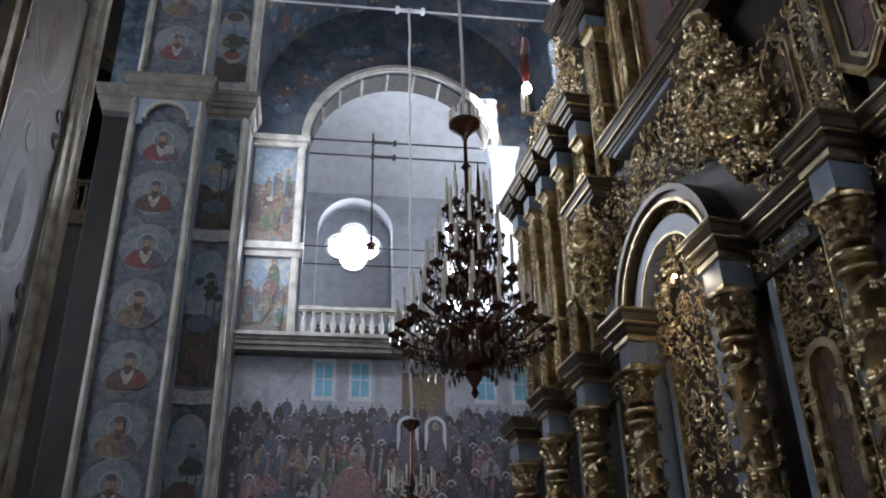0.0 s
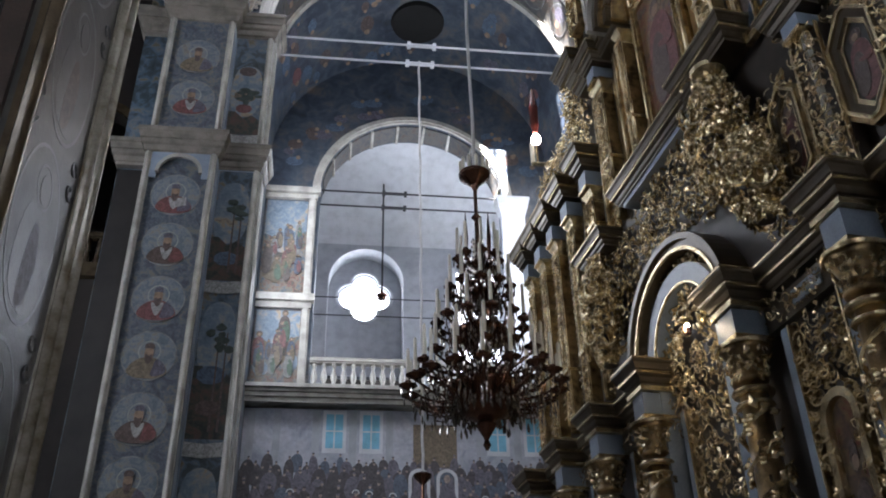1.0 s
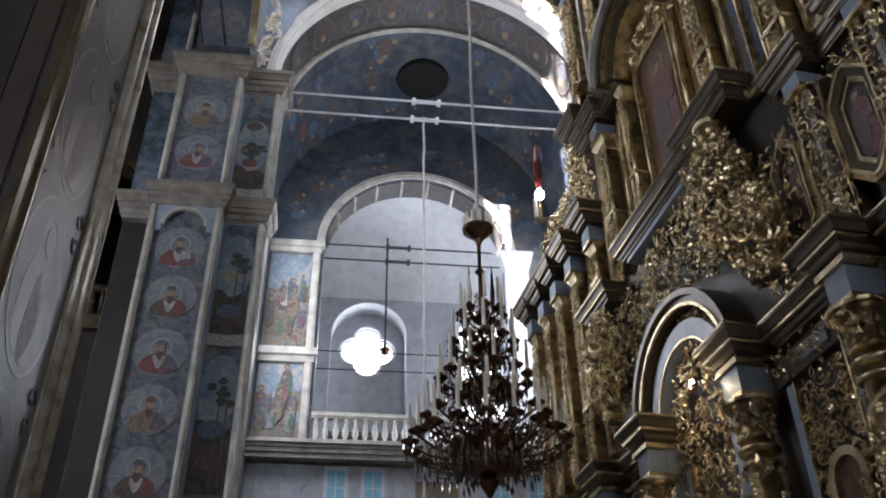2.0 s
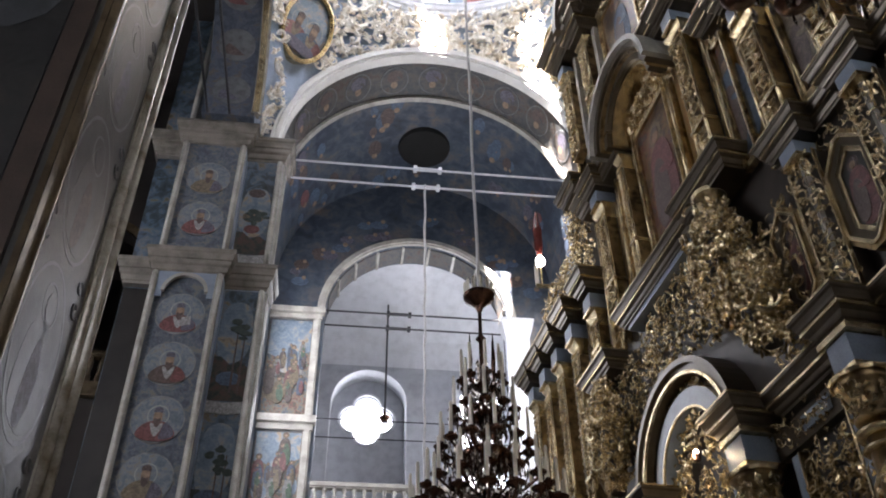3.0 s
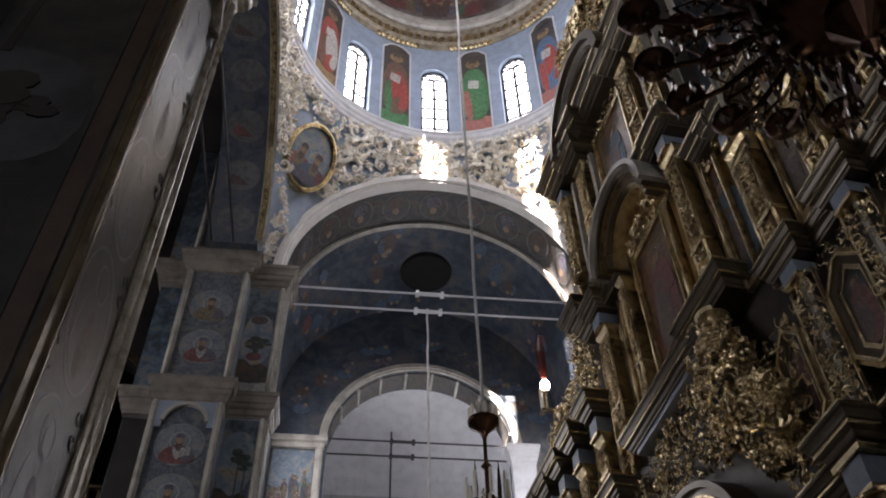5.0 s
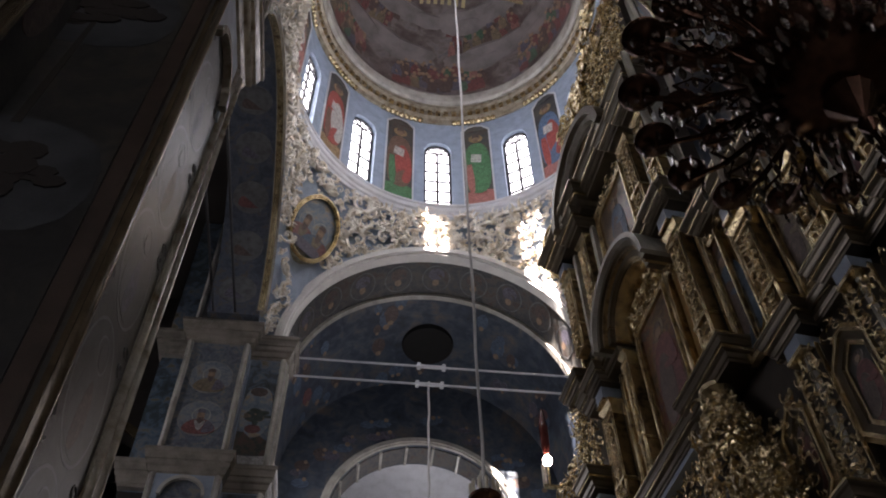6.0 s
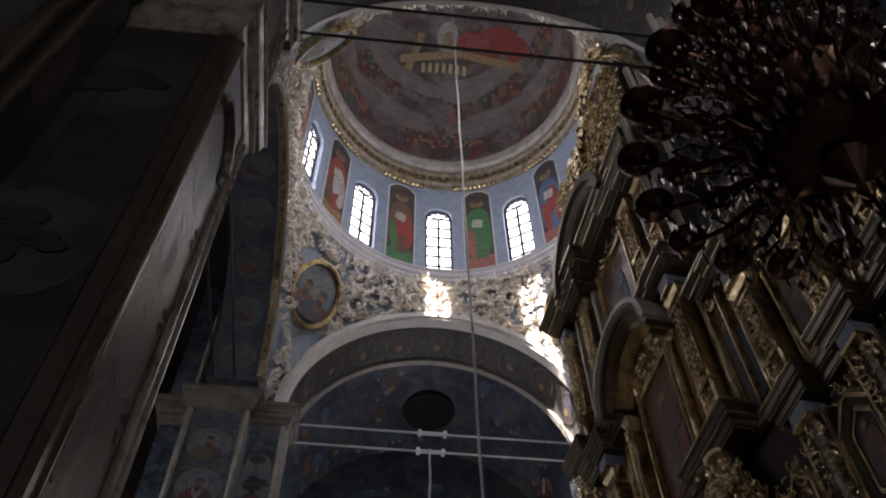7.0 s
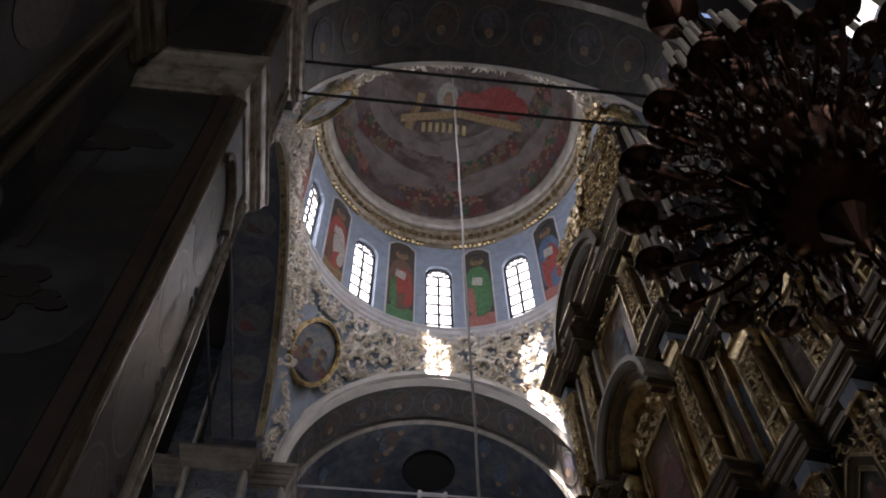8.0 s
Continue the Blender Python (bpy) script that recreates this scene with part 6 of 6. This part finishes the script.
# second tier, wing pilasters with pale strips and framed icons
for s in (2.2, 0.95, -0.3, -1.55, -2.8):
    part("pilaster", boxed(s - 0.26, s + 0.26, 0.0, 0.2, 7.15, 9.2), BOARD, scr, "carved pilaster with a pale central strip")
    part("strip", boxed(s - 0.075, s - 0.03, 0.2, 0.28, 7.25, 9.15), CREAM, scr, "white edged pilaster strip")
    carve(s - 0.24, s - 0.09, 7.25, 9.15, 0.2, 260, 0.1)
    carve(s - 0.01, s + 0.2, 7.25, 9.15, 0.2, 260, 0.1)
    part("strip_edge", boxed(s + 0.22, s + 0.26, 0.2, 0.25, 7.15, 9.2), GOLD, scr)
    part("strip_edge", boxed(s - 0.27, s - 0.25, 0.2, 0.25, 7.15, 9.2), GOLD, scr)
    block(s, 9.22, 9.42, 0.2, 0.16)
    cornice(s - 0.3, s + 0.3, 9.45, 9.8, 0.34, out=0.16)
for s in (1.57, 0.32, -0.93, -2.18):
    eight_icon(s - 0.2, s + 0.2, 7.65, 8.85, 0.08)
    carve(s - 0.34, s + 0.34, 9.05, 9.4, 0.05, 120, 0.1)
cornice(-10.5, 2.6, 9.45, 9.75, 0.12, out=0.14)
cornice(3.3, 4.55, 10.15, 10.55, 0.45, out=0.18)
cornice(4.55, 7.3, 10.15, 10.5, 0.3, out=0.16)
part("cornice_soffit", boxed(4.6, 7.2, 0.0, 0.28, 10.06, 10.15), GREYBLUE, scr, "grey-blue band under the cornice")
cornice(8.0, 8.95, 9.8, 10.1, 0.35, out=0.18)
for s, z0 in ((8.45, 10.15), (9.5, 7.4), (10.4, 7.4), (11.2, 7.4), (12.0, 7.4)):
    carved_pilaster(s, z0, 11.25, 0.15, 0.1)
    block(s, 11.3, 11.62, 0.25, 0.17)
    cornice(s - 0.2, s + 0.2, 11.7, 12.1, 0.48, out=0.2)
    for e in (-0.42, 0.3):
        st = part("strip", boxed(s + e, s + e + 0.12, 0, 0.14, z0, 11.25), GOLD, scr, "gilded flat strip")
    carve(s - 0.66, s - 0.44, z0, 11.2, 0.05, 140, 0.1)
cornice(8.9, 12.6, 11.75, 12.05, 0.12, out=0.18)
# crest over the far wing
part("backing", boxed(8.5, 9.7, -0.4, 0.0, 12.2, 14.6), BOARD, scr)
part("backing", boxed(9.7, 11.4, -0.4, 0.0, 12.2, 13.4), BOARD, scr)
carve(8.5, 9.7, 12.2, 14.9, 0.02, 130, 0.15)
carve(9.7, 11.5, 12.2, 13.7, 0.02, 130, 0.14)
cornice(8.5, 9.2, 14.5, 14.85, 0.3, out=0.16)
# third tier
for s, z0, z1, r in ((7.45, 10.65, 13.0, 0.19), (3.75, 10.7, 13.75, 0.2), (2.18, 9.85, 11.95, 0.2), (0.95, 9.85, 11.6, 0.19), (-0.3, 9.85, 11.6, 0.19), (8.1, 15.2, 17.5, 0.22), (6.35, 10.65, 13.3, 0.1)):
    carved_pilaster(s, z0 - 0.1, z1, r, 0.12)
    for e in (-1.75, 1.35):
        part("strip", boxed(s + r * e, s + r * (e + 0.4), 0, 0.14, z0 - 0.2, z1), GOLD, scr, "gilded moulded strip")
    if r > 0.15:
        block(s, z1 + 0.06, z1 + 0.34, 0.28, 0.16)
        cornice(s - 0.24, s + 0.24, z1 + 0.4, z1 + 0.8, 0.46, out=0.17)
ORANGE = surface("ochre_gilt_board", (0.42, 0.25, 0.09), 0.35, 0.5, scale=5, vary=0.4)
for s0, s1, z0, z1 in ((6.62, 6.95, 10.55, 13.4), (4.28, 4.5, 10.6, 13.9), (2.75, 2.9, 9.8, 12.6), (7.9, 8.05, 10.2, 13.2)):
    part("board", boxed(s0, s1, 0.0, 0.06, z0, z1), ORANGE, scr, "ochre gilt board between the pilasters")
for s0, s1, z0, z1, c in ((4.75, 5.95, 10.75, 13.45, 0), (2.95, 3.2, 10.2, 12.6, 5), (1.35, 1.75, 10.0, 11.8, 1), (0.1, 0.5, 10.0, 11.6, 0)):
    icon(s0, s1, z0, z1, 0.06, ROBES[c], 0.1)
for s0, s1, z0, z1 in ((2.5, 3.3, 12.7, 13.4), (1.3, 1.9, 11.9, 12.5), (4.3, 4.6, 13.4, 14.2), (-10, -0.6, 9.85, 11.8), (7.75, 7.9, 10.2, 13.2)):
    carve(s0, s1, z0, z1, 0.04, 120, 0.14)
for r0, r1, d1, mt in ((0.84, 0.92, 0.42, GOLD), (0.92, 1.04, 0.5, SCREEN), (1.04, 1.1, 0.58, GOLDDARK), (1.1, 1.22, 0.64, SCREEN), (1.22, 1.32, 0.74, CREAM)):
    part("icon_arch", arch_band(bmesh.new(), 5.45, 13.6, r0, r1, flat(0.0), 0, d1, 28), mt, scr, "moulded arch over the central icon")
carve(4.7, 6.2, 13.6, 14.3, 0.05, 150, 0.14, hole=lambda x, z: (x - 5.45) ** 2 + (z - 13.6) ** 2 > 0.7)
part("shell", prism(bmesh.new(), [(4.62, 13.6)] + arch_pts(5.45, 13.6, 0.83, 16)[1:-1] + [(6.28, 13.6)], flat(0.0), 0, 0.04), ORANGE, scr, "gilt head of the icon recess")
cornice(6.5, 8.3, 13.45, 13.95, 0.3, out=0.2)
cornice(3.4, 4.3, 14.1, 14.55, 0.4, out=0.2)
cornice(1.3, 3.2, 12.85, 13.25, 0.25, out=0.18)
# tall gilded strips running up through the tiers
for s, z0, z1 in ((6.08, 10.6, 13.4), (6.98, 10.6, 13.4), (7.7, 10.2, 13.3), (8.08, 10.2, 13.2), (8.8, 10.2, 11.6), (9.1, 7.4, 11.6), (9.95, 7.4, 11.6), (10.8, 7.4, 11.6), (11.6, 7.4, 11.6), (4.16, 10.6, 13.9), (4.6, 10.6, 13.9), (3.34, 10.6, 13.7), (2.62, 9.85, 12.6), (1.8, 9.85, 11.9), (7.75, 14.8, 17.6), (8.45, 14.8, 17.6)):
    st = part("gilded_strip", boxed(s - 0.06, s + 0.06, 0.0, 0.16, z0, z1), GOLD, scr, "tall gilded moulded strip")
    smooth(part("bead", bead(s - 0.03, s + 0.03, z0, z1, flat(0.16), 0.0, 0.03), GOLD, st))
# fourth tier
part("pale_strip", boxed(7.56, 7.66, 0, 0.3, 14.9, 17.7), CREAM, scr, "pale edged strip beside the column")
for s, z0, z1 in ((7.0, 15.2, 17.5), (4.3, 15.0, 17.4), (3.55, 14.8, 17.2)):
    part("pilaster", boxed(s - 0.3, s + 0.3, 0, 0.14, z0 - 0.2, z1 + 0.2), GOLDDARK, scr)
    carved_pilaster(s, z0, z1, 0.19, 0.14)
    part("strip", boxed(s - 0.46, s - 0.34, 0, 0.26, z0, z1), CREAM, scr, "pale edged strip beside the column")
    cornice(s - 0.3, s + 0.3, z1 + 0.1, z1 + 0.65, 0.5, out=0.24)
icon(4.95, 6.35, 15.5, 17.5, 0.06, ROBES[5], 0.14)
carve(3.4, 8.4, 17.6, 18.0, 0.05, 120, 0.15)
carve(7.2, 7.55, 15.0, 17.8, 0.05, 140, 0.14)
cornice(6.4, 8.25, 17.9, 18.5, 0.45, out=0.35)
cornice(3.4, 6.6, 18.1, 18.7, 0.35, out=0.3)
for r0, r1, d1, mt in ((1.0, 1.12, 0.5, GOLD), (1.12, 1.3, 0.62, SCREEN), (1.3, 1.42, 0.74, CREAM), (1.42, 1.6, 0.86, SCREEN)):
    part("gable_arch", arch_band(bmesh.new(), 5.7, 18.0, r0, r1, flat(0.0), 0, d1, 28), mt, scr, "deep moulded arch crowning the screen")
# crest with small framed icons
for s, z in ((6.85, 20.2), (4.05, 22.4), (5.85, 22.1)):
    icon(s - 0.28, s + 0.28, z - 0.4, z + 0.4, 0.1, ROBES[0], 0.14)
carve(3.2, 7.4, 19.3, 22.9, 0.04, 90, 0.2)
bm = bmesh.new()
for k in range(260):
    s = random.uniform(3.0, 8.3)
    z = 24.2 - abs(s - 3.9) * 1.15 + random.uniform(-0.4, 0.4)
    leaf(bm, Vector((s, 0.1, z)), Vector((random.uniform(-0.5, 0.5), 1, 0.3)).normalized(), random.uniform(0.2, 0.4), random.uniform(0, 6.3))
tagged(part("crest_carving", bm, GOLD, scr, "openwork gilded crest"), kind="stuff")

# lit candle lamp before the screen
lamp = thing("candle_lamp", "tall candle lamp with lit bulb and red glass before the screen", "lamp", (4.52, 16.55, 14.3))
part("bracket", boxed(-0.16, 0.5, -0.05, 0.05, -0.06, 0.0), GOLD, lamp)
part("candle", lathe(bmesh.new(), [(0.05, 0), (0.05, 0.55), (0.02, 0.6)], 8, (-0.12, 0, 0)), CANDLE, lamp)
part("red_glass", lathe(bmesh.new(), [(0.06, 0.9), (0.11, 1.1), (0.12, 1.7), (0.05, 2.2), (0.02, 2.3)], 10), surface("red_lamp_glass", (0.1, 0.022, 0.018), 0.15), lamp)
part("bulb", lathe(bmesh.new(), [(0.02, 0.55), (0.10, 0.64), (0.11, 0.74), (0.05, 0.84), (0.01, 0.88)], 10), glow("lit_bulb", (1.0, 0.86, 0.72), 8.0), lamp)
part("stem", tube(bmesh.new(), [(0, 0, 0), (0, 0, 0.9)], 0.03, 6), GOLD, lamp)
spot = thing("small_lamp", "small lit lamp under the door arch", "lamp", (ICM @ Vector((5.2, 0.66, 6.78)))[:])
part("bulb", lathe(bmesh.new(), [(0.01, 0), (0.03, 0.02), (0.03, 0.05), (0.01, 0.07)], 10), glow("lit_spot", (1.0, 0.82, 0.55), 6.0), spot)
part("socket", lathe(bmesh.new(), [(0.05, -0.08), (0.06, 0.0)], 8), BRONZE, spot)
lg = new("small_lamp_light", bpy.data.lights.new("small_lamp_light", "POINT"))
lg.data.energy, lg.data.color, lg.data.shadow_soft_size = 0.6, (1.0, 0.8, 0.5), 0.06
lg.location = ICM @ Vector((5.2, 0.8, 6.8))

# ---- chandeliers ----
GLASS = surface("glass_drop", (0.50, 0.47, 0.43), 0.10, 0.85, vary=0.3)


def chandelier(at, rope_top, name="chandelier"):
    ch = thing(name, "dark bronze chandelier of four rings with white candles", "chandelier", at, "chandeliers")
    part("stem", lathe(bmesh.new(), [(0.02, 0), (0.06, 0.08), (0.03, 0.16), (0.10, 0.28), (0.16, 0.38), (0.06, 0.5), (0.06, 1.2), (0.12, 1.3), (0.05, 1.4), (0.05, 2.2), (0.10, 2.28), (0.045, 2.4), (0.045, 3.1), (0.1, 3.2), (0.04, 3.3), (0.04, 4.0), (0.09, 4.06), (0.035, 4.15), (0.035, 4.75)], 12), BRONZE, ch)
    smooth(part("bowl", lathe(bmesh.new(), [(0.10, 0.45), (0.30, 0.52), (0.46, 0.68), (0.55, 0.92), (0.58, 0.98), (0.50, 1.0), (0.42, 1.02)], 24), BRONZE, ch, "deep dark bronze bowl"))
    smooth(part("bowl", lathe(bmesh.new(), [(0.08, 1.62), (0.30, 1.70), (0.40, 1.86), (0.42, 1.92), (0.34, 1.94)], 20), BRONZE, ch))
    smooth(part("bowl", lathe(bmesh.new(), [(0.06, 2.45), (0.22, 2.52), (0.29, 2.66), (0.30, 2.70), (0.24, 2.72)], 18), BRONZE, ch))
    part("crown", lathe(bmesh.new(), [(0.04, 4.62), (0.08, 4.72), (0.22, 4.86), (0.27, 4.9), (0.28, 4.96), (0.20, 4.98), (0.05, 4.94)], 18), BRONZE, ch, "small bronze crown")
    for k in range(12):
        a = k * math.pi / 6
        part("candle_stub", lathe(bmesh.new(), [(0.03, 4.95), (0.03, 5.2), (0.01, 5.24)], 6, (0.24 * math.cos(a), 0.24 * math.sin(a), 0)), CANDLE, ch)
    for z, r, n, drop, off in ((0.95, 1.16, 18, 0.24, 0), (1.35, 0.92, 14, 0.2, 0.2), (2.0, 0.70, 12, 0.2, 0.1), (2.62, 0.50, 10, 0.18, 0.3), (3.2, 0.34, 8, 0.14, 0)):
        bm = bmesh.new()
        tube(bm, [(0.1, 0, z - 0.05), (r * 0.4, 0, z - drop), (r * 0.75, 0, z - drop * 0.8), (r * 0.97, 0, z - 0.06), (r, 0, z)], 0.022, 5)
        tube(bm, [(r * 0.72, 0, z - drop * 0.8), (r * 0.8, 0, z + 0.02), (r * 0.68, 0, z + 0.06), (r * 0.62, 0, z - 0.03)], 0.013, 5)
        tube(bm, [(r * 0.5, 0, z - drop * 0.9), (r * 0.62, 0, z - drop * 1.5), (r * 0.75, 0, z - drop * 1.3), (r * 0.7, 0, z - drop)], 0.013, 5)
        tube(bm, [(r * 0.4, 0, z - drop), (r * 0.55, 0, z - drop * 0.2), (r * 0.42, 0, z + 0.02), (r * 0.33, 0, z - 0.08)], 0.016, 5)
        arm0 = part("arm", bm, BRONZE, ch)
        k2 = 0.6 + 0.4 * r
        pan0 = part("drip_pan", lathe(bmesh.new(), [(0.02, -0.06), (0.03, -0.03), (0.10 * k2, -0.005), (0.135 * k2, 0.02), (0.135 * k2, 0.03), (0.04, 0.02), (0.045, 0.10), (0.03, 0.11)], 18, (r, 0, z)), BRONZE, arm0, "round dark drip pan")
        smooth(pan0)
        can0 = part("candle", lathe(bmesh.new(), [(0.03, 0.08), (0.027, 0.60), (0.008, 0.64)], 7, (r, 0, z)), CANDLE, arm0, "white candle")
        bm = bmesh.new()
        for q in range(9):
            t = 0.25 + 0.085 * q
            lathe(bm, [(0.004, -0.16), (0.022, -0.11), (0.018, -0.06), (0.004, 0)], 5, (r * t, 0.03 * (-1) ** q, z - drop - 0.02 - 0.03 * (q % 2)))
        for q in range(9):   # a garland drooping from the stem to the pan
            t = q / 8
            lathe(bm, [(0.003, -0.07), (0.017, -0.035), (0.003, 0)], 4, (0.08 + (r - 0.12) * t, 0.05, z + 0.42 * (1 - t) ** 2 - 0.12 * math.sin(math.pi * t)))
        for q in range(3):
            lathe(bm, [(0.003, -0.13), (0.016, -0.09), (0.012, -0.04), (0.003, 0)], 4, (r + 0.09 * k2 * math.cos(2.1 * q), 0.09 * k2 * math.sin(2.1 * q), z - 0.01))
        dr0 = tagged(part("glass_fringe", bm, GLASS, arm0), kind="stuff")
        for k in range(n):
            rot = Matrix.Rotation(2 * math.pi * (k + off) / n, 4, "Z")
            if k == 0:
                arm0.matrix_basis = rot
                continue
            c = arm0.copy()
            scene.collection.objects.link(c)
            c.matrix_basis = rot
            for o in (pan0, can0, dr0):
                o2 = o.copy()
                scene.collection.objects.link(o2)
                o2.parent = c
    for k in range(24):
        a = 2 * math.pi * k / 24
        part("pendant", lathe(bmesh.new(), [(0.005, -0.26), (0.03, -0.18), (0.022, -0.08), (0.006, 0)], 6, (0.5 * math.cos(a), 0.5 * math.sin(a), 0.75)), GLASS, ch)
    for k in range(6):
        a = 2 * math.pi * k / 6 + 0.4
        part("finial", lathe(bmesh.new(), [(0.02, 3.3), (0.035, 3.6), (0.006, 4.1)], 6, (0.22 * math.cos(a), 0.22 * math.sin(a), 0)), BRONZE, ch)
    pts = [(0.012 * math.sin(i * 1.7), 0.008 * math.cos(i * 2.3), 5.05 + (rope_top - at[2] - 5.05) * i / 24) for i in range(25)]
    part("rope", tube(bmesh.new(), pts, 0.03, 6), CORD, ch, "pale rope wrapped in cloth")
    return ch


chandelier((2.25, 12.5, 5.9), ZRIM + DH)
chandelier((2.8, 2.35, 6.0), 24.6)
# small chandelier before the mural
sc = thing("small_chandelier", "small bronze chandelier with candles on a pale rope", "chandelier", (1.93, 18.55, 5.6), "chandeliers")
part("stem", lathe(bmesh.new(), [(0.01, -0.2), (0.05, -0.1), (0.03, 0.3), (0.09, 0.5), (0.03, 0.7), (0.03, 1.6), (0.18, 1.75), (0.2, 1.82), (0.03, 1.9)], 10), BRONZE, sc)
for k in range(10):
    a = 2 * math.pi * k / 10
    ca, sa = math.cos(a), math.sin(a)
    arm = part("arm", tube(bmesh.new(), [(0, 0, 0.3), (0.25 * ca, 0.25 * sa, 0.15), (0.48 * ca, 0.48 * sa, 0.35)], 0.016, 5), BRONZE, sc)
    part("candle", lathe(bmesh.new(), [(0.07, 0.36), (0.07, 0.39), (0.02, 0.4), (0.02, 0.78), (0.005, 0.8)], 7, (0.48 * ca, 0.48 * sa, 0)), CANDLE, arm)
part("rope", tube(bmesh.new(), [(0.015 * math.sin(i * 1.9), 0.01 * math.cos(i), 1.85 + 11.7 * i / 30) for i in range(31)], 0.03, 6), CORD, sc, "pale twisted rope")

# east window high behind the screen
hw_ = thing("window_4", "bright high window beyond the screen", "window", (8.98, 3.7, 18.6), kind="structure")
part("pane", boxed(-0.02, 0.0, -0.8, 0.8, 0, 2.6), PANE, hw_)
# south windows behind the visitor, unseen, added as fill light
for x in (-1.5, 2.2, 5.9):
    sw_ = thing("added_window_south", "unseen south window pane added for fill light", "window", (x, -9.98, 8.0), "south windows", "structure")
    part("pane", boxed(-0.8, 0.8, 0.0, 0.02, 0, 5.0), PANE, sw_)
area_lamp("south_fill_light", (2.2, -9.8, 10.5), (2.2, 10, 9), 9.0, 5.0, 0.09)
# west window, likewise unseen and added for fill
ww_ = thing("added_window_west", "unseen west window pane added for fill light", "window", (-11.98, 12.5, 9.0), kind="structure")
part("pane", boxed(0.0, 0.02, -1.5, 1.5, 0, 7.0), PANE, ww_)
area_lamp("west_fill_light", (-11.8, 12.5, 12.5), (5, 12.5, 11), 3.0, 7.0, 0.42)
